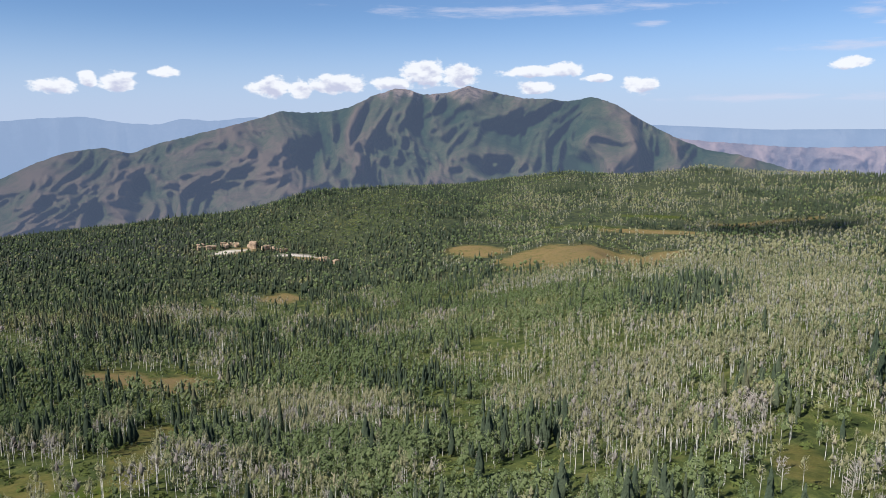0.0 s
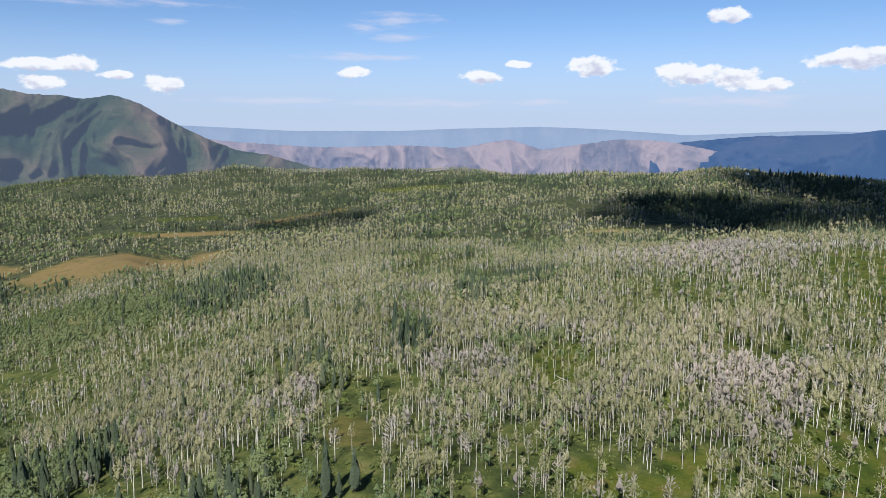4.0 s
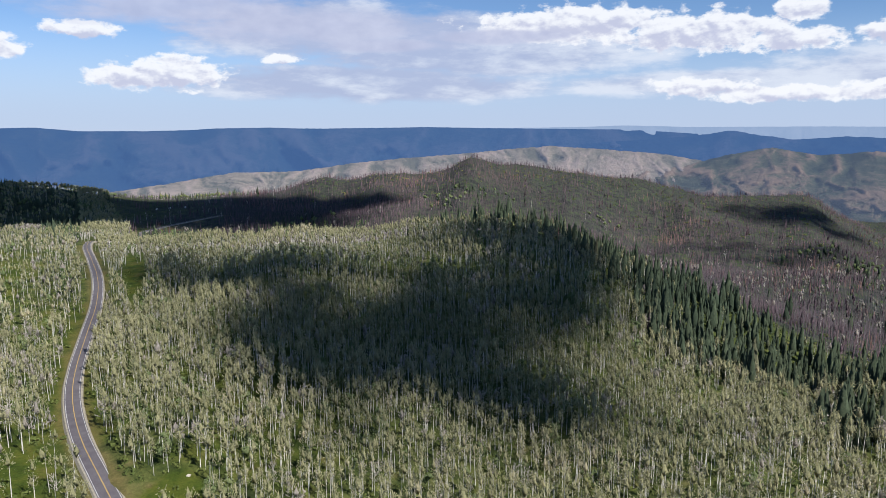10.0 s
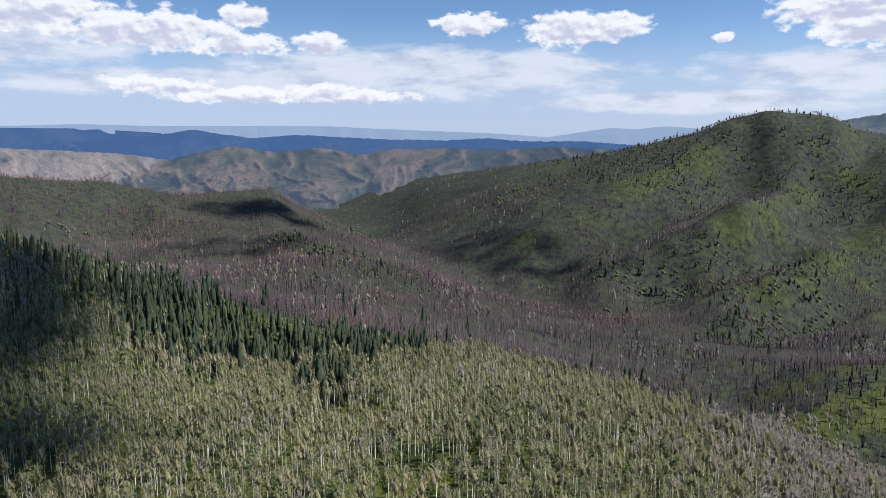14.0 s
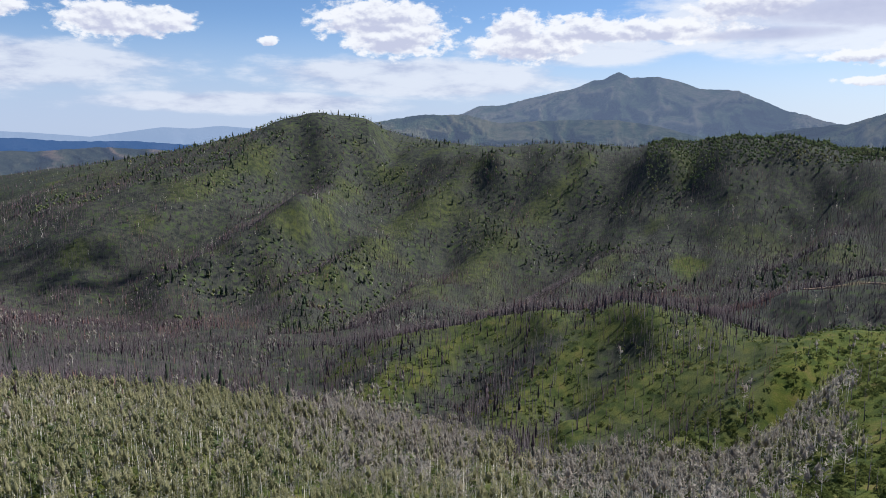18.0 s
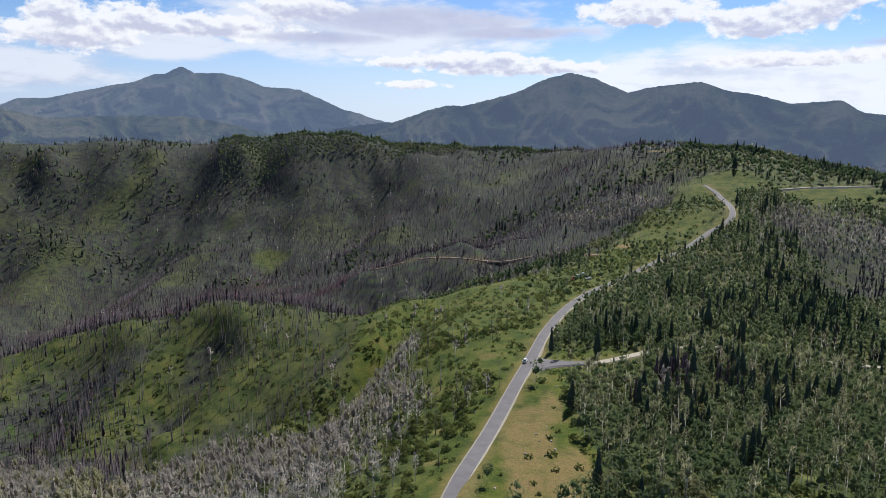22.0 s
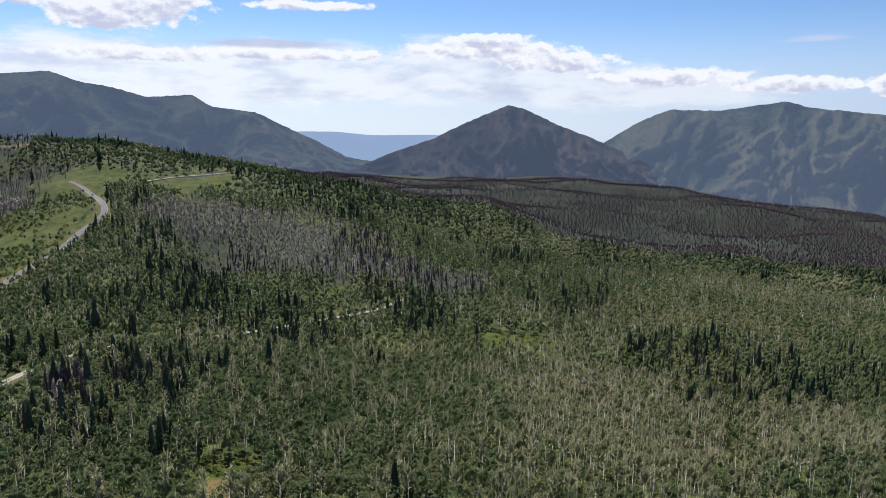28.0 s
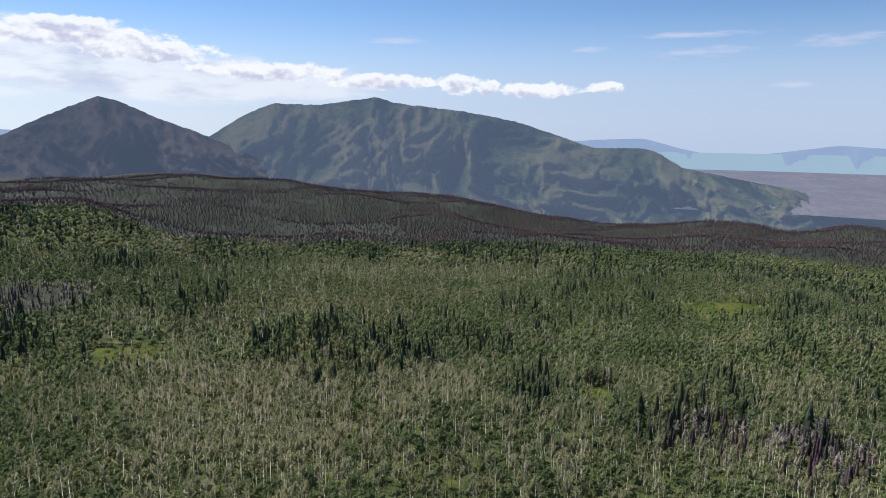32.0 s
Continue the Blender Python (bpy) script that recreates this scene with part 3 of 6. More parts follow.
def plan(bearing, distance):
    a = np.radians(bearing)
    return distance * np.sin(a), distance * np.cos(a)


def value_noise(x, y, seed=0):
    ix, iy = np.floor(x).astype(np.int64), np.floor(y).astype(np.int64)
    fx, fy = x - ix, y - iy
    fx, fy = fx * fx * (3 - 2 * fx), fy * fy * (3 - 2 * fy)

    def corner(i, j):
        h = (i * 374761393 + j * 668265263 + seed * 1274126177) & 0xFFFFFFFF
        h = ((h ^ (h >> 13)) * 1103515245) & 0xFFFFFFFF
        return ((h ^ (h >> 16)) & 0xFFFF) / 65535.0
    low = corner(ix, iy) * (1 - fx) + corner(ix + 1, iy) * fx
    high = corner(ix, iy + 1) * (1 - fx) + corner(ix + 1, iy + 1) * fx
    return low * (1 - fy) + high * fy


def fbm(x, y, octaves=4, seed=0):
    total, gain = 0.0, 0.5
    for k in range(octaves):
        total = total + gain * value_noise(x, y, seed + k)
        x, y, gain = x * 2.03 + 17.1, y * 2.03 - 9.7, gain * 0.5
    return total / (1 - 0.5 ** octaves)


def ridged(x, y, octaves=3, seed=0):
    total, gain = 0.0, 0.55
    for k in range(octaves):
        total = total + gain * (1 - np.abs(2 * value_noise(x, y, seed + k) - 1))
        x, y, gain = x * 2.1 + 5.3, y * 2.1 + 2.9, gain * 0.45
    return total


def step(low, high, v):
    t = np.clip((v - low) / (high - low), 0, 1)
    return t * t * (3 - 2 * t)


def warped(x, y):
    r = np.hypot(x, y) + 1e-6
    k = np.log1p(r / 150.0) / r
    return np.stack((x * k, y * k), -1)


# the crests were sighted over the tree tops
CRESTS = BURN_CREST + NORTH_HILL + WEST_EDGE + NW_FAR + KNOLL + NORTH_CREST[:5]
SPOT_XYZ = np.array([(*plan(b, d), h - (11 if (b, d, h) in CRESTS else 0)) for b, d, h in SPOTS])
SPOT_UV = warped(SPOT_XYZ[:, 0], SPOT_XYZ[:, 1])


def kernel(p, q):
    return -np.sqrt(((p[:, None, :] - q[None, :, :]) ** 2).sum(-1) + 0.03 ** 2)


SYSTEM = np.ones((len(SPOTS) + 1, len(SPOTS) + 1))
SYSTEM[:-1, :-1] = kernel(SPOT_UV, SPOT_UV) - 0.004 * np.eye(len(SPOTS)) * -1
SYSTEM[-1, -1] = 0
WEIGHTS = np.linalg.solve(SYSTEM, np.append(SPOT_XYZ[:, 2], 0))


def bearing_of(x, y):
    return np.degrees(np.arctan2(x, y)) % 360


def land(x, y):
    """The height of the ground at x, y."""
    x, y = np.atleast_1d(np.asarray(x, float)), np.atleast_1d(np.asarray(y, float))
    out = np.empty(x.size)
    uv = warped(x.ravel(), y.ravel())
    for i in range(0, x.size, 20000):
        out[i:i + 20000] = kernel(uv[i:i + 20000], SPOT_UV) @ WEIGHTS[:-1] + WEIGHTS[-1]
    out = out.reshape(x.shape)
    r, b = np.hypot(x, y), bearing_of(x, y)
    rough = step(250, 700, r) * (0.35 + 0.65 * step(95, 125, b) * (1 - step(228, 245, b)))
    out = out + rough * 22 * (ridged(x / 260 + 3, y / 260, 3, 5) - 0.62) + 2.2 * (fbm(x / 45, y / 45, 3, 9) - 0.5)
    # short side gullies on the burnt valley side and in the grassy face
    u, v = 0.73 * x - 0.68 * y, 0.68 * x + 0.73 * y
    side = step(135, 150, b) * (1 - step(222, 234, b)) * step(700, 950, r) * (1 - step(1900, 2200, r))
    wu, wv = u + 50 * (fbm(x / 150, y / 150, 3, 15) - 0.5), v + 50 * (fbm(x / 150, y / 150, 3, 17) - 0.5)
    out = out + side * 26 * (ridged(wu / 95 + wv / 260, wv / 240, 3, 13) - 0.6)
    face = step(160, 172, b) * (1 - step(204, 212, b)) * step(290, 360, r) * (1 - step(560, 640, r))
    out = out + face * 15 * (ridged((x * 0.5 - y * 0.86) / 60 + 2, (x * 0.86 + y * 0.5) / 140, 2, 14) - 0.62)
    hill = step(80, 96, b) * (1 - step(130, 140, b)) * step(900, 1150, r) * (1 - step(1900, 2200, r))
    out = out + hill * 38 * (ridged(b * 0.16, r / 700, 3, 16) - 0.62)
    west = step(236, 246, b) * (1 - step(318, 326, b)) * step(1300, 1500, r) * (1 - step(2700, 3000, r))
    out = out + west * (80 * (fbm(x / 420 + 1, y / 420, 3, 18) - 0.5) + 14 * (ridged((0.8 * x + 0.6 * y) / 300, (0.8 * y - 0.6 * x) / 520, 2, 19) - 0.6))
    return out
# ---- far ranges: bearing and angle of the crest above the level of the eye, degrees ----
BIG_MOUNTAIN = [
    (326.2, -4.22), (328.2, -3.29), (330.3, -2.27), (332.4, -1.53), (334.6, -1.24), (336.5, -1.67), (338.4, -1.0), (340.8, -0.39),
    (343.3, 0.23), (345.4, 0.78), (347.5, 1.43), (349.2, 1.3), (351.0, 1.39), (352.7, 1.74), (354.5, 2.61), (356.3, 3.18), (357.2, 3.13),
    (358.5, 2.7), (0.3, 2.83), (2.0, 3.38), (2.9, 3.12), (4.7, 2.72), (6.5, 2.37), (8.2, 2.35), (9.5, 2.13), (11.7, 2.45), (13.4, 1.88),
    (15.1, 0.8), (18.0, -0.69), (20.1, -1.52), (22.5, -1.91), (25.5, -2.76), (27.4, -3.24)]
FAR_LEFT = [
    (326.6, 0.35), (328.6, 0.61), (330.6, 0.81), (333.7, 0.95), (336.2, 0.52), (338.5, 0.36), (340.1, 0.86), (342.5, 0.65), (345.0, 0.99),
    (347.5, 0.79), (350.1, 0.22)]
FAR_NORTH = [
    (12.8, 0.29), (16.4, 0.32), (24.2, -0.05), (32.8, -0.02), (37.2, 0.18), (43.9, 0.34), (48.8, 0.14), (54.8, -0.27), (59.0, -0.08),
    (62.9, 0.1), (66.7, -0.0)]
TAN_HILLS = [
    (17.0, -0.6), (20.2, -0.9), (26.3, -1.33), (32.7, -1.16), (37.2, -1.33), (41.2, -0.65), (43.9, -1.43), (46.2, -1.11), (49.7, -0.6),
    (53.2, -0.71), (57.0, -1.45), (61.1, -2.12), (66.9, -3.01)]
SHADED_HILLS = [
    (41.7, -3.01), (46.2, -1.86), (50.6, -1.26), (53.2, -0.93), (56.1, -0.61), (60.2, -0.24), (63.0, -0.55), (66.7, -0.6), (72.6, -1.0),
    (75.3, -1.99)]
BLUE_MESA = [
    (52.1, -1.18), (57.0, -0.61), (61.2, -0.28), (65.5, -0.1), (67.3, 0.16), (71.7, 0.25), (74.4, -0.01), (78.9, -0.01), (83.3, 0.17),
    (87.6, 0.25), (91.7, 0.17), (99.4, 0.28), (82.0, 0.07), (89.8, 0.18), (96.6, 0.22), (104.0, 0.2), (110.0, 0.12), (116.0, 0.05), (121.0, -0.3), (125.0, -1.2), (128.0, -2.2)]
FAR_EAST = [
    (85.7, -1.27), (90.6, -0.16), (94.0, 0.14), (98.3, 0.26), (105.0, 0.17), (111.7, 0.25), (115.2, 0.37), (120.4, 0.23), (128.5, 0.25),
    (135.7, 0.07), (133.3, 0.21), (140.0, -0.11), (146.5, -0.37), (150.7, -0.7)]
TAN_RIDGE = [
    (74.0, -4.53), (76.3, -4.38), (79.9, -3.93), (84.8, -3.17), (89.7, -3.14), (93.9, -2.55), (98.3, -2.15), (102.7, -1.82), (107.2, -1.38),
    (109.9, -1.21), (113.9, -1.47), (118.3, -1.81), (122.6, -2.55), (128.7, -4.13)]
BUTTE = [
    (105.1, -1.75), (108.0, -1.36), (111.8, -1.07), (116.7, -0.72), (120.1, -0.43), (121.4, -0.26), (122.7, -0.04), (123.6, -0.13),
    (124.4, -0.31), (127.1, -0.67), (130.6, -0.45), (133.3, -0.59), (137.8, -0.81), (142.2, -0.9), (145.2, -0.72), (148.6, -0.97),
    (152.7, -0.95), (158.4, -1.32), (162.0, -1.98)]
CANYON_HILLS = [
    (110.9, -2.88), (115.0, -2.62), (120.0, -2.6), (122.6, -1.84), (125.7, -1.24), (128.8, -1.78), (132.4, -1.43), (135.6, -2.01),
    (137.8, -1.61), (142.2, -1.51), (146.6, -1.66), (150.7, -1.38), (154.7, -1.6), (160.3, -2.4)]
FAR_SOUTHEAST = [
    (144.4, -1.98), (147.8, -0.97), (151.5, -0.45), (155.0, 0.09), (156.9, -0.04), (159.0, 0.2), (161.2, 0.04), (164.1, -0.19),
    (165.3, -0.26)]
PEAK = [
    (174.4, -0.04), (177.9, 1.39), (179.0, 1.92), (180.6, 1.89), (183.2, 2.57), (185.0, 2.98), (186.3, 3.2), (187.7, 3.86), (188.5, 3.86),
    (189.6, 4.5), (190.5, 3.99), (192.3, 4.08), (193.8, 3.78), (195.5, 3.14), (198.1, 3.0), (199.8, 2.28), (201.4, 1.53), (202.7, 1.24),
    (204.3, 0.7), (206.3, 0.3), (210.1, -0.55)]
GREEN_HILLS = [
    (168.5, 0.25), (171.0, 0.61), (174.4, 1.17), (177.9, 1.21), (180.6, 0.54), (183.2, 0.74), (186.4, 0.85), (189.5, 0.87), (193.0, 0.33),
    (196.1, -0.51), (200.4, -1.19)]
TWIN_MOUNTAIN = [
    (200.2, -0.04), (202.9, 0.33), (205.5, 0.62), (207.8, 1.44), (209.5, 1.94), (210.9, 1.9), (212.7, 2.35), (215.3, 3.06), (217.0, 3.92),
    (219.1, 4.47), (220.9, 4.08), (223.5, 2.94), (225.1, 3.35), (228.7, 3.73), (230.7, 3.02), (232.6, 2.76), (234.9, 2.1), (236.6, 2.24),
    (238.0, 2.31), (239.4, 1.45), (242.5, 1.12), (245.6, -0.38), (247.3, -1.18), (249.5, -2.35), (251.5, -2.69), (254.0, -3.52)]
FAR_SOUTH = [
    (242.1, -0.54), (245.6, -0.34), (248.5, -0.35), (251.4, -0.62), (253.8, -0.59), (256.5, -0.56), (259.9, -0.99)]
CONE = [
    (248.2, -3.72), (250.0, -3.21), (252.7, -2.07), (256.2, -0.88), (258.5, 0.24), (261.1, 1.35), (262.2, 1.79), (263.4, 1.49),
    (266.0, 0.27), (269.2, -0.94), (270.5, -1.55), (273.1, -2.52), (274.9, -3.15)]
WEST_MOUNTAIN = [
    (265.9, -3.08), (267.9, -2.19), (269.6, -1.1), (272.1, 0.47), (274.3, 1.42), (277.7, 1.33), (279.8, 1.6), (282.3, 1.97), (283.8, 1.5),
    (286.5, 1.21), (289.6, 0.83), (293.2, 0.15), (296.3, -0.84), (299.3, -1.86), (302.8, -1.86), (304.0, -2.06), (306.1, -3.3),
    (309.0, -3.81), (310.9, -4.16), (313.6, -4.58), (316.5, -5.44), (318.4, -6.31), (321.4, -6.66)]
FAR_WEST = [
    (295.4, -1.59), (299.3, -1.25), (303.1, -1.09), (305.6, -1.78), (308.1, -2.28), (310.8, -2.27), (313.4, -1.89), (316.5, -1.43),
    (319.2, -1.6), (321.8, -1.47)]
# ---- the ground sheet ----
def mesh_object(name, verts, faces, mats, face_mats=None, smooth=False, parent=None):
    """One mesh object from arrays of vertices and of triangles or quads."""
    me = bpy.data.meshes.new(name)
    verts, faces = np.asarray(verts, np.float32), np.asarray(faces, np.int32)
    n = faces.shape[1]
    me.vertices.add(len(verts))
    me.vertices.foreach_set("co", verts.ravel())
    me.loops.add(faces.size)
    me.loops.foreach_set("vertex_index", faces.ravel())
    me.polygons.add(len(faces))
    me.polygons.foreach_set("loop_start", np.arange(0, faces.size, n, dtype=np.int32))
    if face_mats is not None:
        me.polygons.foreach_set("material_index", np.asarray(face_mats, np.int32))
    me.polygons.foreach_set("use_smooth", np.full(len(faces), smooth))
    for m in mats:
        me.materials.append(m)
    me.update(calc_edges=True)
    ob = new(name, me)
    if parent is not None:
        ob.parent = parent
    return ob


def float_layer(ob, name, values):
    layer = ob.data.attributes.new(name, "FLOAT", "POINT")
    layer.data.foreach_set("value", np.asarray(values, np.float32))


def grid_faces(rows, columns, closed):
    i, j = np.meshgrid(np.arange(rows - 1), np.arange(columns if closed else columns - 1), indexing="ij")
    k = (j + 1) % columns
    return np.stack((i * columns + j, i * columns + k, (i + 1) * columns + k, (i + 1) * columns + j), -1).reshape(-1, 4)


EAST_ROAD = [(76.5, 60), (76.0, 130), (75.5, 201), (74.1, 228), (72.7, 272), (72.4, 322), (73.0, 367), (73.8, 422), (74.7, 472), (74.9, 539), (74.5, 652), (74.2, 780),
             (75.0, 830), (77.0, 850), (78.2, 900), (77.8, 990), (80.5, 1060), (84.0, 1090)]
SOUTH_ROAD = [(60, 25), (190, 60), (205, 130), (210.1, 198), (212.7, 237), (215.3, 298), (216.8, 343), (217.9, 396), (219.4, 455), (222.0, 540), (225.8, 642), (228.5, 715),
              (229.9, 774), (231.3, 808), (231.7, 844), (230.8, 942), (229.5, 1000)]
SIDE_TRACK = [(216.7, 338), (219.6, 341), (222.8, 347), (228.3, 405), (234.0, 445), (240, 480), (247.5, 540), (251.5, 575), (254, 620)]
HILL_TRACK = [(234.6, 985), (236.5, 1008), (238.1, 1029), (241.1, 1080)]
VALLEY_TRACK = [(203.5, 815), (206.9, 804), (211.7, 777), (216.6, 757), (219.5, 740), (222.0, 700)]


def smooth_line(points, gap=4.0):
    """A line through points of the plan, evenly spaced and rounded."""
    p = np.array([plan(b, d) for b, d in points])
    for _ in range(3):
        q = np.empty((2 * len(p), 2))
        q[0::2], q[1::2] = p * 0.75 + np.roll(p, -1, 0) * 0.25, p * 0.25 + np.roll(p, -1, 0) * 0.75
        p = np.vstack((p[:1], q[:-2], p[-1:]))
    s = np.append(0, np.cumsum(np.hypot(*np.diff(p, axis=0).T)))
    t = np.arange(0, s[-1], gap)
    return np.stack((np.interp(t, s, p[:, 0]), np.interp(t, s, p[:, 1])), -1)


ROAD_LINES = [smooth_line(EAST_ROAD), smooth_line(SOUTH_ROAD), smooth_line(SIDE_TRACK), smooth_line(HILL_TRACK), smooth_line(VALLEY_TRACK)]


def road_distance(x, y):
    """Metres to the nearest road's middle, for places not far from one."""
    best = np.full(x.shape, 999.0)
    for line, half in zip(ROAD_LINES, (0.0, 0.0, 1.0, 1.0, 1.0)):
        for p in line[::2]:
            best = np.minimum(best, np.hypot(x - p[0], y - p[1]) + half)
    return best


# patches of growth: bearing, range, half width across and along the sight line
FIR = [
    (332.1, 1132, 122, 292), (344.0, 1146, 111, 170), (358.0, 1370, 98, 69), (1.2, 990, 72, 64), (18.9, 660, 50, 92),
    (344.8, 611, 30, 129), (357.2, 479, 30, 42), (351.9, 724, 52, 68), (327.3, 556, 13, 53), (6.7, 300, 19, 26), (335.1, 720, 78, 116),
    (6.7, 998, 24, 138), (8.6, 2417, 288, 183), (20.1, 682, 41, 110), (33.4, 382, 9, 40), (38.5, 547, 13, 83), (43.5, 1659, 79, 250),
    (56.8, 1720, 70, 60), (42.7, 607, 39, 36)]
FIR_S = [
    (99.7, 408, 30, 36),
    (152.3, 722, 47, 124), (156.3, 1100, 56, 73), (104.2, 455, 17, 26), (233.5, 538, 63, 57), (234.3, 354, 35, 38), (231.9, 440, 18, 30),
    (228.6, 285, 19, 29), (244.4, 507, 24, 35), (252.6, 610, 22, 64), (239.0, 1120, 40, 60), (245.1, 1080, 60, 60),
    (251.3, 1070, 54, 98)]
FIR_W = [
    (237.3, 612, 40, 71), (244.1, 538, 26, 54), (232.3, 320, 27, 44), (255.2, 572, 28, 54), (267.7, 629, 35, 57), (276.9, 486, 48, 80),
    (246.0, 454, 21, 34), (284.5, 490, 24, 46), (249.5, 1036, 71, 117), (262.0, 858, 34, 58), (269.4, 1062, 35, 196), (275.1, 516, 18, 37),
    (281.3, 408, 37, 38), (290.3, 532, 26, 62), (294.2, 334, 22, 60), (309.0, 370, 22, 54), (314.0, 710, 42, 81), (319.1, 670, 16, 60),
    (292.0, 1104, 71, 128), (303.0, 1078, 101, 232), (314.4, 502, 21, 32), (304.4, 294, 14, 40)]
SHRUBBY = [(355.3, 1694, 107, 258), (350.1, 1495, 110, 114)]
LEAFY = [
    (7.2, 695, 89, 94), (352.2, 542, 44, 74), (352.5, 288, 26, 50), (357.0, 902, 58, 76),
    (17.3, 219, 25, 5)]
THIN = [
    (23.4, 402, 72, 54), (12.9, 350, 39, 30), (347.1, 415, 36, 39), (26.0, 670, 81, 228), (22.7, 992, 179, 218), (336.8, 582, 26, 21),
    (9.6, 520, 37, 38)]
BARE = [
    (57.2, 651, 70, 98), (38.0, 314, 21, 24), (60.1, 301, 25, 45), (24.3, 290, 6, 38), (70.0, 956, 35, 88), (193.5, 270, 52, 62),
    (204.2, 386, 21, 40), (171.8, 349, 51, 130), (246.1, 814, 84, 90), (203.1, 330, 26, 64), (223.1, 926, 61, 57), (238.2, 848, 47, 65)]
PINK = [(243, 775, 105, 85), (249, 735, 75, 70), (255.5, 700, 60, 60), (238.5, 840, 60, 60)]
RUST = [
    (158.9, 440, 26, 50), (164, 370, 22, 40), (250.5, 804, 38, 66), (228.1, 338, 8, 33), (309.8, 298, 16, 29), (317.3, 297, 22, 38),
    (300.8, 384, 8, 39)]
GRASS_E = [
    (46.5, 328, 19, 32), (69.5, 257, 11, 17), (57.1, 227, 13, 15), (49.1, 213, 11, 16), (67.9, 670, 36, 82), (67.6, 636, 45, 88),
    (67.1, 260, 18, 24), (46.3, 334, 15, 52), (65.8, 213, 21, 11), (52.6, 212, 14, 9), (79.1, 212, 10, 17), (77.3, 550, 8, 96),
    (60.4, 355, 18, 20), (67.5, 520, 21, 28)]
GRASS_W = [
    (135.0, 286, 16, 14), (123.0, 336, 5, 16), (139.4, 215, 14, 11), (148.9, 242, 6, 10), (298.4, 567, 16, 18), (300.2, 359, 11, 27),
    (296.1, 289, 7, 17), (286.5, 213, 7, 6), (263.4, 509, 32, 34), (248.6, 626, 12, 16), (239.4, 224, 13, 13), (252.6, 484, 14, 16)]
GRASS_N = [
    (334.1, 536, 22, 37), (338.5, 513, 22, 29), (337.0, 344, 12, 34), (327.8, 288, 11, 22), (28.4, 248, 9, 21), (347.0, 957, 26, 34),
    (12.1, 1058, 138, 112), (3.0, 1189, 48, 42), (341.5, 884, 10, 26), (334.8, 290, 10, 42)]
MEADOWS = GRASS_N + GRASS_E + GRASS_W + [
    (18, 1340, 130, 22), (25, 1480, 120, 16), (34, 1650, 90, 40), (49.3, 1075, 40, 18), (310, 700, 40, 30), (195.5, 1260, 30, 60), (149, 2000, 60, 50), (230, 1010, 60, 70),
    (331, 255, 14, 12), (216.5, 245, 22, 66), (220.5, 220, 14, 30), (218.5, 290, 9, 32), (214, 160, 14, 40), (219.5, 322, 9, 14), (222.3, 332, 9, 13), (225.0, 352, 8, 14), (220.2, 358, 12, 12), (223.6, 364, 9, 11), (236.5, 962, 34, 42), (239.5, 1012, 34, 46), (11, 1370, 75, 16), (17, 1510, 75, 16), (41, 1900, 60, 60), (8, 2350, 60, 40)]
SOIL = [(216.8, 235, 10, 50), (220.5, 216, 10, 24), (218.5, 280, 6, 20), (238.5, 214, 8, 9), (49.3, 1075, 26, 10), (224, 745, 8, 16), (80, 1000, 10, 30),
        (82, 1060, 8, 12), (344, 1370, 40, 26), (349, 1290, 40, 22), (25, 1150, 12, 8), (347, 960, 18, 14), (226.5, 1285, 30, 12)]
SCREE = [(37.6, 560, 7, 16), (35.8, 420, 6, 8), (343, 1370, 34, 12), (348, 1310, 40, 10)]


def patches(x, y, spots, soft=0.85):
    out = np.zeros(x.shape)
    wob = 0.5 * (fbm(x / 14, y / 14, 3, 21) - 0.5) + 0.9 * (fbm(x / 45, y / 45, 3, 22) - 0.5)
    for b, d, across, along in spots:
        cx, cy = plan(b, d)
        s, c = math.sin(radians(b)), math.cos(radians(b))
        u, v = (x - cx) * c - (y - cy) * s, (x - cx) * s + (y - cy) * c
        out = np.maximum(out, step(1.18, soft, np.hypot(u / across, v / along) + wob))
    return out


KNOLL_B, KNOLL_R = [74.0] + [k[0] for k in KNOLL] + [188.0, 200.0, 204.0, 212.0, 219.0, 224.0, 232.0], [2e3] + [k[1] for k in KNOLL] + [215.0, 190.0, 640.0, 640.0, 660.0, 800.0, 1080.0]


def knoll_edge(b):
    """The range at which the near slope ends and the burnt valley begins."""
    return np.where((b > 74) & (b < 232), np.interp(b, KNOLL_B, KNOLL_R) + 15, 9e3)


def ridge_side(r):
    """Bearing of the south road at a range."""
    return np.interp(r, [0, 200, 345, 540, 646, 800, 950, 1100], [202, 210.1, 216.8, 222, 225.8, 230.5, 231, 230])


def line_points(lines, gap):
    """Places of the plan strung along polylines."""
    out = []
    for line in lines:
        p = np.array([plan(b, r) for b, r, _ in line])
        for a, c in zip(p, p[1:]):
            n = max(2, int(np.hypot(*(c - a)) / gap))
            out += [a + (c - a) * k / n for k in range(n)]
    return out


SPUR_POINTS, RIB_POINTS = line_points(BURN_SPURS + [SPUR_G], 22.0), line_points(GREEN_RIBS + [GREEN_SPUR], 12.0)


def crest_near(x, y, points, wide):
    """1 on the crest of a spur, falling to 0 at some metres from it."""
    best = np.full(x.shape, 9e3)
    for p in points:
        best = np.minimum(best, np.hypot(x - p[0], y - p[1]))
    return np.clip(1 - best / wide, 0, 1)


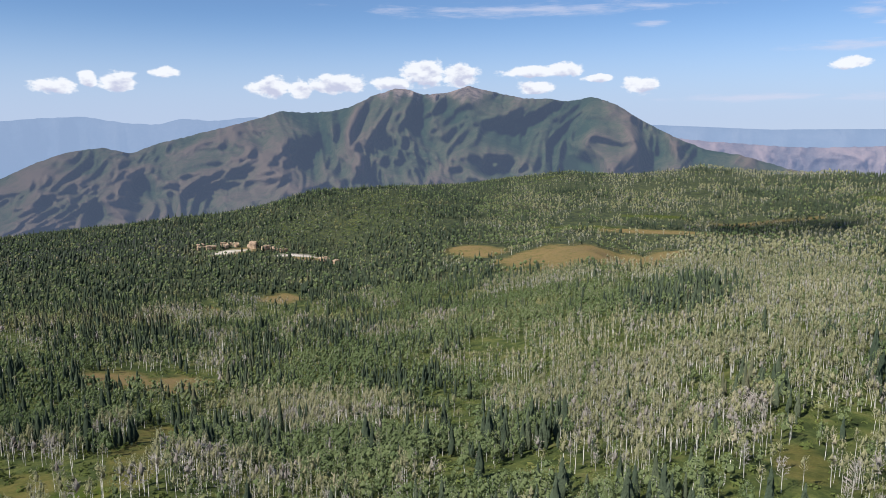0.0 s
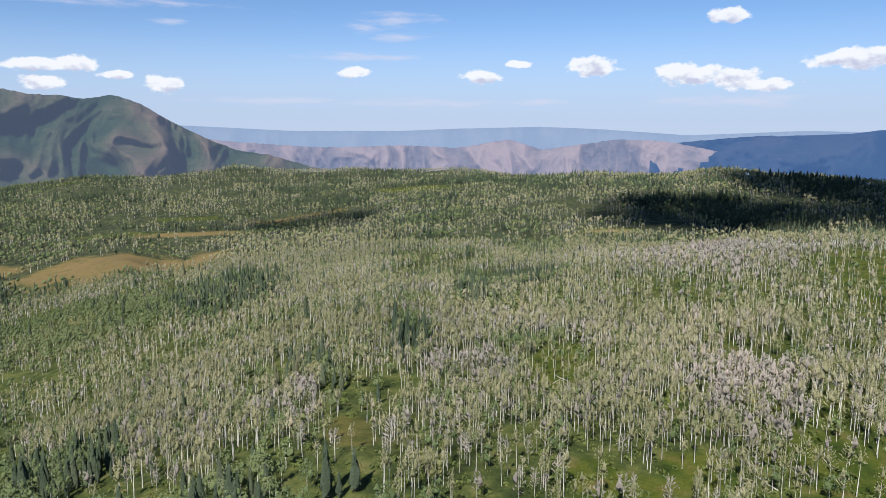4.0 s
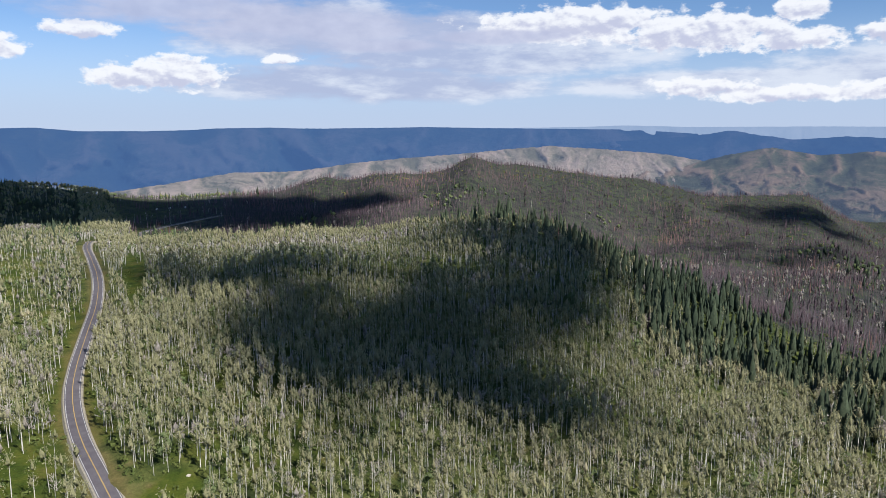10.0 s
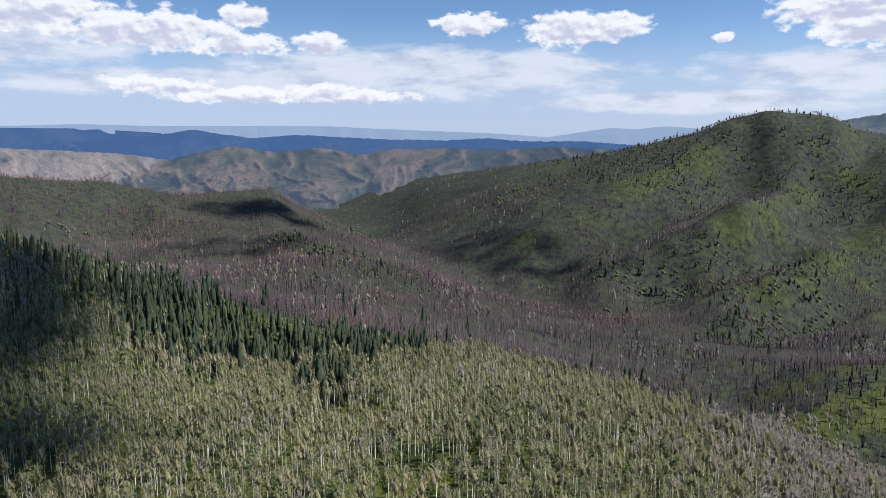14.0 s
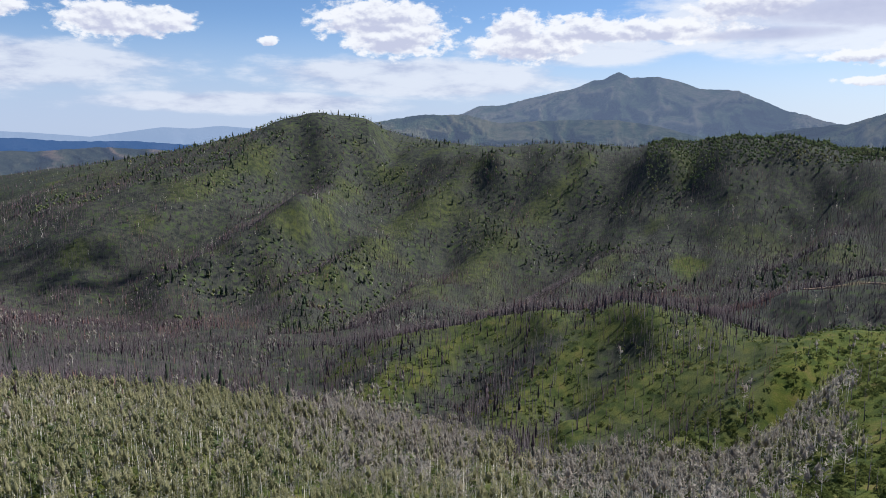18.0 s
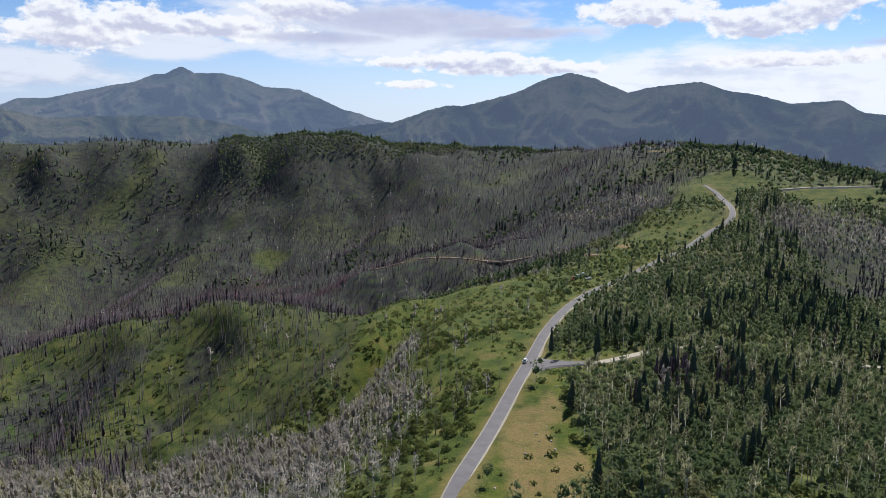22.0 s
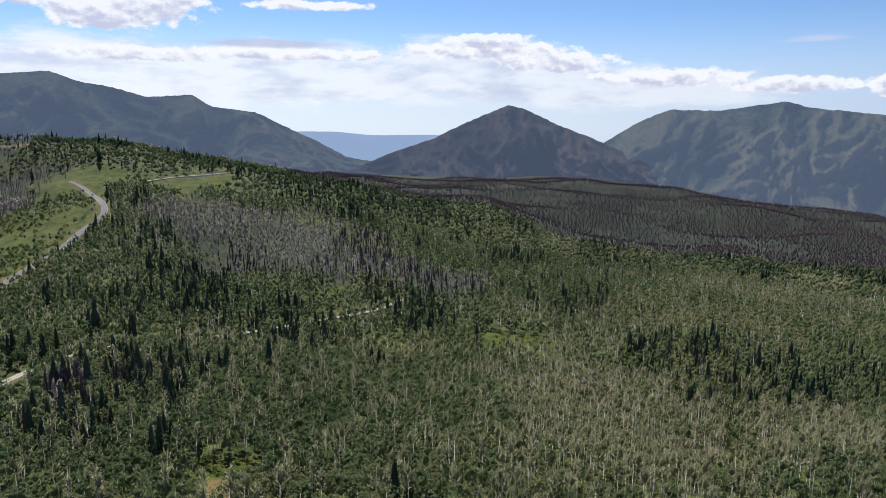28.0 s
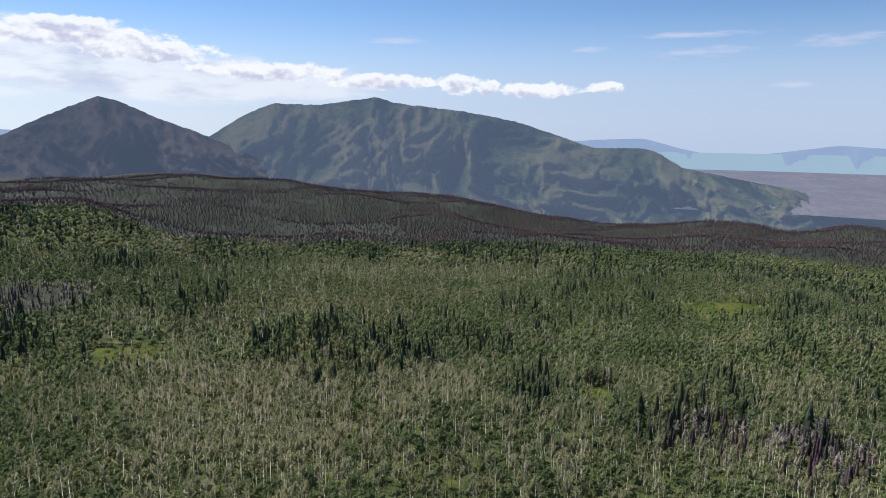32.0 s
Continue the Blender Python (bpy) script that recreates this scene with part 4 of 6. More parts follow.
def zones(x, y):
    """Shares of meadow, burnt ground, bare soil and scree."""
    b, r = bearing_of(x, y), np.hypot(x, y)
    w = fbm(x / 160, y / 160, 4, 31) - 0.5
    w2 = fbm(x / 60, y / 60, 3, 33) - 0.5
    w3 = fbm(x / 22, y / 22, 3, 34) - 0.5
    bw = b + 9 * w + 4 * w2
    meadow, soil = patches(x, y, MEADOWS), patches(x, y, SOIL) * np.where((b > 200) & (b < 232) & (r < 400), 0.75, 1.0)
    # grassy crest along the south road, its spur and the face above the gully
    ridge = step(203, 209, bw + np.clip((r - 300) / 90, 0, 3)) * (1 - step(-1, 1.5, b - ridge_side(r))) * (1 - step(830, 920, r)) * (1 - step(620, 670, r) * step(5, 7.5, ridge_side(r) - b))
    spur = step(168, 178, bw) * (1 - step(207, 214, bw)) * (1 - step(20, 60, np.abs(r - 585 + 70 * w))) * 0.8
    face = step(184, 195, bw) * (1 - step(208, 216, b)) * step(300, 345, r) * (1 - step(600, 640, r))
    meadow = np.maximum(meadow, np.maximum(0.8 * ridge, np.maximum(spur, face * np.clip(0.5 + 2.4 * w2, 0, 0.9))))
    east = step(44, 52, bw) * (1 - step(90, 98, bw)) * (1 - step(650, 800, r))
    meadow = np.maximum(meadow, east * step(0.02, 0.16, w2 + 0.6 * w + 0.3 * w3) * 0.7)
    burn = step(-10, 35, r - knoll_edge(b) + 50 * w) * step(74, 84, bw) * (1 - step(-6, 3, b - ridge_side(r)))
    burn = np.maximum(burn, step(228, 236, b) * step(1240, 1330, r + 160 * w - 60 * (b > 300) + np.clip(258 - b, 0, 20) * -8) * (1 - step(338, 350, bw)))
    burn = np.maximum(burn, 0.8 * patches(x, y, PINK))
    valley = (b > 140) & (b < 232) & (r > 640)
    crest = crest_near(x, y, SPUR_POINTS, 70.0) * valley
    meadow = np.maximum(meadow, 0.6 * step(0.5, 0.85, crest + 1.5 * w2 + 0.8 * w))
    meadow = np.maximum(meadow, 0.35 * valley * step(0.12, 0.22, w + 0.7 * w2) * step(1000, 1250, r))
    ribs = crest_near(x, y, RIB_POINTS, 34.0) * ((b > 166) & (b < 214) & (r > 300))
    meadow = np.maximum(meadow, 0.95 * step(0.30, 0.6, ribs + 0.9 * w3 + 0.5 * w2))
    burn = burn * (1 - 0.75 * meadow)
    far_north = ((b > 326) | (b < 74)) * step(850, 1150, r)
    burn = np.maximum(burn, 0.55 * far_north * (1 - meadow))
    soil = np.maximum(soil, np.where(r > 420, 0.95, 0.35) * patches(x, y, GRASS_N + [(18, 1340, 130, 22), (25, 1480, 120, 16)]))
    verge = road_distance(x, y)
    soil = np.maximum(soil, step(8.0, 4.0, verge + 3 * w3) * 0.5)
    return np.clip(meadow, 0, 1), np.clip(burn, 0, 1), np.clip(soil, 0, 1), patches(x, y, SCREE)


def build_ground():
    columns = 760
    rings = np.concatenate(([0.5], np.geomspace(12, 190, 14)[:-1], np.geomspace(190, 900, 84)[:-1], np.geomspace(900, 2800, 120)[:-1], np.geomspace(2800, 4950, 8)))
    b, r = np.meshgrid(np.linspace(0, 360, columns, endpoint=False), rings)
    x, y = plan(b, r)
    z = land(x, y)
    ob = mesh_object("ground", np.stack((x, y, z), -1).reshape(-1, 3), grid_faces(len(rings), columns, True)[:, ::-1], [GROUND], smooth=True)
    layer = ob.data.color_attributes.new("zone", "FLOAT_COLOR", "POINT")
    layer.data.foreach_set("color", np.stack(zones(x.ravel(), y.ravel()), -1).astype(np.float32).ravel())
    tagged(ob, "hilly mountain ground of grass, burnt scrub and soil", "ground", kind="structure")


build_ground()
for number, spot in enumerate(SHADED):
    drifting_cloud(*spot, number, 330 if spot[1] > 900 else 560)


# ---- far ranges ----
def ridge(x, y, seed):
    return 1 - np.abs(2 * value_noise(x, y, seed) - 1)


def far_range(name, crest, distance, foot_distance, foot_height, material, label, spacing=3.6, rock=99.0, seed=1, fringe=0.03, rows=56, gap=0.13, relief=2.0):
    """A range that climbs from its foot to a crest of known outline in spurs and gullies, and falls away behind."""
    crest = [(b + 360 if b < crest[0][0] - 180 else b, e) for b, e in crest]
    pts = np.array(sorted(crest))
    b = np.arange(pts[0, 0], pts[-1, 0], gap)
    e = np.interp(b, pts[:, 0], pts[:, 1])
    e = np.convolve(np.pad(e, 2, "edge"), np.array([1, 2, 3, 2, 1]) / 9, "valid")
    e = e + fringe * (fbm(b * 4, b * 0, 4, seed) - 0.5) * 4
    foot = math.degrees(math.atan2(foot_height - HOVER, foot_distance))
    S, B = np.meshgrid(np.linspace(0, 1, rows), b, indexing="ij")
    rise = foot + (np.maximum(e, foot + 0.2)[None, :] - foot) * S
    pitch = 0.8 * radians(spacing) * distance
    u, v = np.radians(B) * distance, (distance - foot_distance) * S * 0.55
    warp = 1.5 * pitch
    u = u + warp * (fbm(u / (2.1 * pitch), v / (2.1 * pitch), 3, seed + 4) - 0.5) * 1.6 + 0.55 * v * np.clip(7 * (fbm(u / (6 * pitch), u * 0, 2, seed + 7) - 0.48), -1, 1) * (1 - S)
    v = v + warp * (fbm(u / (2.1 * pitch) + 7, v / (2.1 * pitch), 3, seed + 5) - 0.5)
    spur = 0.50 * ridge(u / pitch, v / (2.0 * pitch), seed + 1) + 0.27 * ridge((u + 0.6 * v) / (0.47 * pitch), (v - 0.6 * u) / (0.8 * pitch), seed + 2)
    spur = spur + 0.15 * ridge((u - 0.7 * v) / (0.22 * pitch), (v + 0.7 * u) / (0.36 * pitch), seed + 3) + 0.08 * ridge(u / (0.11 * pitch), v / (0.16 * pitch), seed + 6)
    spur = (spur - spur.mean()) / spur.std()
    D = foot_distance + (distance - foot_distance) * (0.8 * S + 0.2 * S ** 3)
    D = D - relief * 0.15 * pitch * spur * (0.25 + 0.75 * np.sin(np.pi * np.clip(S, 0.03, 0.97)) ** 0.6)
    z = HOVER + D * np.tan(np.radians(rise))
    # the far side falls away behind the crest
    back = [(D[-1] + k * (distance - foot_distance) * 0.3, z[-1] - k * 0.4 * np.maximum(z[-1] - foot_height, 60)) for k in (0.3, 1.0, 2.0)]
    D, z = np.vstack([D] + [d for d, _ in back]), np.vstack([z] + [h for _, h in back])
    B, S, spur = np.vstack([B] + [b] * 3), np.vstack([S] + [S[-1]] * 3), np.vstack([spur] + [spur[-1]] * 3)
    x, y = plan(B, D)
    ob = mesh_object(name, np.stack((x, y, z), -1).reshape(-1, 3), grid_faces(len(B), len(b), False)[:, ::-1], [material], smooth=True)
    rocky = step(rock, rock + 0.9, np.degrees(np.arctan2(z - HOVER, D)) + 1.6 * (fbm(B * 2, S * 8, 3, seed + 2) - 0.5))
    float_layer(ob, "rock", rocky.ravel())
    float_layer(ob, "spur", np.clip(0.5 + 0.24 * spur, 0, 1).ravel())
    return tagged(ob, label, "mountain", kind="structure")


# blue distance haze, mixed into the range materials below as emission
HAZE_BLUE = (0.33, 0.43, 0.66)
GREEN_BROWN = range_material("range_scrub", (0.030, 0.054, 0.026), (0.080, 0.088, 0.046), (0.155, 0.115, 0.080), 0.20, HAZE_BLUE, 0.0035)
DARK_GREEN = range_material("range_wooded", (0.026, 0.046, 0.026), (0.082, 0.12, 0.048), (0.25, 0.225, 0.11), 0.24, HAZE_BLUE)
BURNT_CONE = range_material("range_burnt", (0.045, 0.05, 0.035), (0.10, 0.085, 0.06), (0.22, 0.165, 0.11), 0.18, HAZE_BLUE)
HAZY_GREEN = range_material("range_hazy_green", (0.04, 0.066, 0.042), (0.10, 0.14, 0.065), (0.27, 0.24, 0.15), 0.32, HAZE_BLUE)
TAN = range_material("range_tan", (0.12, 0.11, 0.065), (0.25, 0.205, 0.14), (0.38, 0.29, 0.22), 0.24, HAZE_BLUE)
# almost half of this tan is painted-on haze, given off as emission
HAZY_TAN = range_material("range_hazy_tan", (0.10, 0.095, 0.10), (0.22, 0.17, 0.15), (0.36, 0.26, 0.22), 0.46, (0.32, 0.40, 0.64))
# cloud shade and haze are painted in: near-black base colours, strong blue emission
SHADED_BLUE = range_material("range_shaded_blue", (0.015, 0.03, 0.04), (0.03, 0.045, 0.045), (0.08, 0.08, 0.08), 0.62, (0.10, 0.205, 0.46))
# four fifths emission: painted haze hides most of the hill colours
PALE_HAZE = range_material("range_pale_haze", (0.08, 0.10, 0.12), (0.12, 0.13, 0.14), (0.2, 0.19, 0.18), 0.80, (0.37, 0.49, 0.71))
CANYON_TAN = range_material("range_canyon", (0.030, 0.042, 0.026), (0.085, 0.088, 0.048), (0.24, 0.165, 0.11), 0.20, HAZE_BLUE)

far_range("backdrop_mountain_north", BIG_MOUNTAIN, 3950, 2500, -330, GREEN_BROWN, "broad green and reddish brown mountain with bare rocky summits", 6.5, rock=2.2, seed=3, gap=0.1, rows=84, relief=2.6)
far_range("backdrop_range_northwest", FAR_LEFT, 4880, 4600, -300, PALE_HAZE, "very far pale blue hazy mountain range", seed=5, rows=8, gap=0.3)
far_range("backdrop_range_north", FAR_NORTH, 4880, 4600, -300, PALE_HAZE, "very far pale blue flat mountain range", seed=6, rows=8, gap=0.3, fringe=0.01)
far_range("backdrop_hills_north", TAN_HILLS, 4560, 4250, -260, HAZY_TAN, "far pinkish tan bare hills in haze", 2.6, seed=8)
far_range("backdrop_hills_northeast", SHADED_HILLS, 4700, 4580, -260, SHADED_BLUE, "far blue wooded hills in painted cloud shade", seed=9, rows=20, gap=0.25)
far_range("backdrop_mesa", BLUE_MESA, 4800, 3700, -240, SHADED_BLUE, "long far blue flat-topped mesa in painted cloud shade", 5.0, seed=10, fringe=0.01, rows=30, gap=0.2)
far_range("backdrop_range_east", FAR_EAST, 4890, 4600, -240, PALE_HAZE, "very far pale blue level range", seed=11, fringe=0.01, rows=8, gap=0.3)
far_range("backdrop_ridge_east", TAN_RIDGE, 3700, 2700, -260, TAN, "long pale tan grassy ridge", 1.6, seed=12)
far_range("backdrop_butte", BUTTE, 4400, 3300, -200, SHADED_BLUE, "wooded ridge with one low butte, painted dark blue for cloud shade", 4.0, seed=13, rows=30, gap=0.2)
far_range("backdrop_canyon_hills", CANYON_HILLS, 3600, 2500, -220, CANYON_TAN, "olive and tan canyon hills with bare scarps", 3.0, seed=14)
far_range("backdrop_range_southeast", FAR_SOUTHEAST, 4860, 4600, -200, PALE_HAZE, "far pale blue range", seed=15, fringe=0.01, rows=8, gap=0.3)
far_range("backdrop_peak", PEAK, 4700, 3200, -60, HAZY_GREEN, "high pointed blue-green mountain peak", 3.2, seed=16, relief=3.2)
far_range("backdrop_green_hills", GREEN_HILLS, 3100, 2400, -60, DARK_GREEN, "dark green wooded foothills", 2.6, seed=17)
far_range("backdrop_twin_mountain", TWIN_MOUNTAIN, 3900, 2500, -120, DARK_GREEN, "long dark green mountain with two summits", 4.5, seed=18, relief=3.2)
far_range("backdrop_range_south", FAR_SOUTH, 4880, 4600, -240, PALE_HAZE, "very far pale blue range beyond a gap", seed=19, fringe=0.01, rows=8, gap=0.3)
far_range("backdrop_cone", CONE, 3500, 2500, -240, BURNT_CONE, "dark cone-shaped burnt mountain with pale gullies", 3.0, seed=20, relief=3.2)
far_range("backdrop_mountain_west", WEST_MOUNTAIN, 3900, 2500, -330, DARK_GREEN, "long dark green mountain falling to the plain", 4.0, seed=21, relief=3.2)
far_range("backdrop_range_west", FAR_WEST, 4895, 4860, -240, PALE_HAZE, "very far pale blue hills beyond the lake", seed=22, fringe=0.01, rows=8, gap=0.3)


def far_flat(name, first, last, rows, material, label, category):
    """Level country far below, from bearing to bearing; rows of range and height."""
    b = np.arange(first, last, 0.5)
    v = [np.stack((*plan(b, d), np.full(b.shape, h)), -1) for d, h in rows]
    ob = mesh_object(name, np.concatenate(v), grid_faces(len(rows), len(b), False)[:, ::-1], [material], smooth=True)
    float_layer(ob, "rock", np.zeros(len(b) * len(rows)))
    float_layer(ob, "spur", np.full(len(b) * len(rows), 0.4))
    return tagged(ob, label, category, kind="structure")


# haze over plain and lake is painted too, as pale blue emission
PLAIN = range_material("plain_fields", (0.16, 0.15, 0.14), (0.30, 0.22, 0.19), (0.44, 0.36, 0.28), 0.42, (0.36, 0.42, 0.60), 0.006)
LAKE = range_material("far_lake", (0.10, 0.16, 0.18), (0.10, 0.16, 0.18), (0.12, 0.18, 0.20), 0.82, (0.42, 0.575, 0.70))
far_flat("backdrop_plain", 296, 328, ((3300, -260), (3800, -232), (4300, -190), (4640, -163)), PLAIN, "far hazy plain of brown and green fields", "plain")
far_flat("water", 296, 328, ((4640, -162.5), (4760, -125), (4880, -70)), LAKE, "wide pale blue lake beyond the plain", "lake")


# ---- roads ----
def ribbon(name, line, offsets, lift, material, label, category="road", parent=None):
    d = np.gradient(line, axis=0)
    d /= np.linalg.norm(d, axis=1)[:, None]
    side = np.stack((d[:, 1], -d[:, 0]), -1)
    mid = land(line[:, 0], line[:, 1])
    mid = np.convolve(np.pad(mid, 6, "edge"), np.ones(13) / 13, "valid")
    cols = []
    for off, up in offsets:
        p = line + side * off
        cols.append(np.stack((p[:, 0], p[:, 1], mid + lift + up), -1))
    v = np.stack(cols, 1)
    ob = mesh_object(name, v.reshape(-1, 3), grid_faces(len(line), len(offsets), False), [material], parent=parent)
    return tagged(ob, label, category, kind="structure") if parent is None else ob


def asphalt(name, dark, light):
    m = Nodes(name)
    n, f = m.noise(0.25, 5, 0.6), m.noise(6.0, 4, 0.7)
    c = m.ramp(n, (0.3, dark), (0.7, light))
    c = m.mix(0.35, c, m.ramp(f, (0.3, (0.7, 0.7, 0.7)), (0.7, (1.2, 1.2, 1.2))), "MULTIPLY")
    m.surface(c, 0.85, m.bump(f, 0.3, 0.02))
    return m.mat


ASPHALT = asphalt("asphalt", (0.10, 0.088, 0.095), (0.145, 0.128, 0.132))
OLD_ASPHALT = asphalt("old_asphalt", (0.118, 0.108, 0.106), (0.160, 0.147, 0.142))
GRAVEL = plain("gravel", (0.33, 0.29, 0.22), 0.95, scale=1.5, spread=0.3)
DIRT = plain("track_dirt", (0.27, 0.18, 0.11), 0.95, scale=1.2, spread=0.3)
PAINT_YELLOW = plain("yellow_road_paint", (0.46, 0.31, 0.10), 0.8)
PAINT_WHITE = plain("white_road_paint", (0.62, 0.60, 0.57), 0.8)


def build_road(name, line, asphalt, width, label, half=3.25, edge=1.0, worn=False):
    """Paved ribbon on gravel shoulders, with its painted lines."""
    road = ribbon(name, line, [(-half, 0), (0, 0.05), (half, 0)], 0.72, asphalt, label)
    ribbon("shoulder", line, [(-half - edge - 1.2, -1.7), (-half - edge, -0.10), (-half + 0.01, -0.01)], 0.72, GRAVEL, "", parent=road)
    ribbon("shoulder", line, [(half - 0.01, -0.01), (half + edge, -0.10), (half + edge + 1.2, -1.7)], 0.72, GRAVEL, "", parent=road)
    if worn:
        return
    ribbon("middle_line", line, [(-width, 0), (width, 0)], 0.79, PAINT_YELLOW, "", parent=road)
    ribbon("edge_line", line, [(0.3 - half, 0), (0.3 - half + width, 0)], 0.75, PAINT_WHITE, "", parent=road)
    ribbon("edge_line", line, [(half - 0.3 - width, 0), (half - 0.3, 0)], 0.75, PAINT_WHITE, "", parent=road)


build_road("road_east", ROAD_LINES[0], ASPHALT, 0.14, "dark grey asphalt mountain road with yellow middle line", 3.1, 0.55)
build_road("road_south", ROAD_LINES[1], OLD_ASPHALT, 0.08, "pale grey asphalt ridge road without lines", 2.6, 0.35, True)
APRON = ROAD_LINES[2][:9]
def build_apron():
    """The flared mouth of the side track, flush with the road that it leaves."""
    d = np.gradient(APRON, axis=0)
    d /= np.linalg.norm(d, axis=1)[:, None]
    side = np.stack((d[:, 1], -d[:, 0]), -1)
    k = np.linspace(0, 1, len(APRON))
    wide = (2.2 + 9.0 * (1 - k) ** 3)[:, None]
    road = ROAD_LINES[1]
    h = np.convolve(np.pad(land(road[:, 0], road[:, 1]), 6, "edge"), np.ones(13) / 13, "valid")
    near = int(np.argmin(np.hypot(road[:, 0] - APRON[0, 0], road[:, 1] - APRON[0, 1])))
    mid = (h[near] + 0.70) * (1 - k) + (land(APRON[:, 0], APRON[:, 1]) + 0.66) * k
    v = np.stack([np.column_stack((APRON + side * wide * q, mid + up)) for q, up in ((-1.3, -0.6), (-1, 0), (0, 0.0), (1, 0), (1.3, -0.6))], 1)
    ob = mesh_object("track_apron", v.reshape(-1, 3), grid_faces(len(APRON), 5, False), [OLD_ASPHALT])
    tagged(ob, "flared pale asphalt mouth of a side track beside the road", "road", kind="structure")


build_apron()
ribbon("track_side", ROAD_LINES[2], [(-3.0, -1.0), (-2.2, 0), (2.2, 0), (3.0, -1.0)], 0.6, GRAVEL, "pale gravel side track into the woods")
ribbon("track_hill", ROAD_LINES[3], [(-4.5, -2.0), (-2.6, 0), (2.6, 0), (4.5, -2.0)], 1.0, GRAVEL, "pale dirt track cut across a hillside")
ribbon("track_valley", ROAD_LINES[4], [(-3.6, -1.6), (-2.0, 0), (2.0, 0), (3.6, -1.6)], 0.8, DIRT, "tan dirt track along a burnt spur")
# ---- vegetation ----
rng = np.random.default_rng(7)


def tube(points, radii, sides):
    """A tapered tube along points; triangles."""
    v, f = [], []
    for (x, y, z), r in zip(points, radii):
        for k in range(sides):
            a = 2 * math.pi * k / sides
            v.append((x + r * math.cos(a), y + r * math.sin(a), z))
    for i in range(len(points) - 1):
        for k in range(sides):
            a, b = i * sides + k, i * sides + (k + 1) % sides
            f += [(a, b, b + sides), (a, b + sides, a + sides)]
    return v, f


def merge(*pieces):
    v, f = [], []
    for pv, pf in pieces:
        f += [tuple(i + len(v) for i in t) for t in pf]
        v += list(pv)
    return v, f


def spike(a, b, r):
    """A thin three-sided branch from a to its tip b."""
    a, b = np.array(a, float), np.array(b, float)
    d = b - a
    s = np.cross(d, (0, 0, 1.0))
    s = s / (np.linalg.norm(s) + 1e-9) * r
    u = np.cross(s, d)
    u = u / (np.linalg.norm(u) + 1e-9) * r
    return [tuple(a + s), tuple(a - 0.5 * s + 0.87 * u), tuple(a - 0.5 * s - 0.87 * u), tuple(b)], [(0, 1, 3), (1, 2, 3), (2, 0, 3)]


def clump(rg, c, size, out=None, flat=0.7):
    """One ragged leaf clump: a triangle of chance shape, facing more or less outwards."""
    if out is None:
        d = rg.normal(size=(3, 3)) * size * (1, 1, flat)
        d -= d.mean(0)
        return [tuple(np.array(c) + e) for e in d], [(0, 1, 2)]
    n = np.array(out, float) / (np.linalg.norm(out) + 1e-9) + rg.normal(size=3) * 0.28
    n /= np.linalg.norm(n)
    u = np.cross(n, rg.normal(size=3))
    u /= np.linalg.norm(u)
    w = np.cross(n, u)
    pts = []
    for k in range(3):
        a = 2.09 * k + rg.uniform(-0.5, 0.5)
        pts.append(tuple(np.array(c) + size * rg.uniform(0.8, 1.7) * (u * math.cos(a) + w * math.sin(a))))
    return pts, [(0, 1, 2)]


def sphere_shape(level):
    bm = bmesh.new()
    bmesh.ops.create_icosphere(bm, subdivisions=level, radius=1)
    shape = np.array([v.co[:] for v in bm.verts]), [tuple(v.index for v in f.verts) for f in bm.faces]
    bm.free()
    return shape


CORES = {1: sphere_shape(1), 2: sphere_shape(2), 0: (np.array([(1, 0, 0), (-0.5, 0.87, 0), (-0.5, -0.87, 0), (0, 0, 1), (0, 0, -0.7)]), [(0, 1, 3), (1, 2, 3), (2, 0, 3), (1, 0, 4), (2, 1, 4), (0, 2, 4)])}


def lump(rg, c, wide, high, level):
    """An uneven heap of foliage, dented all over."""
    v, f = CORES[level]
    v = v * rg.uniform(0.62, 1.22, (len(v), 1)) + rg.normal(size=v.shape) * 0.07
    return [(c[0] + wide * x, c[1] + wide * y, c[2] + high * z) for x, y, z in v], f


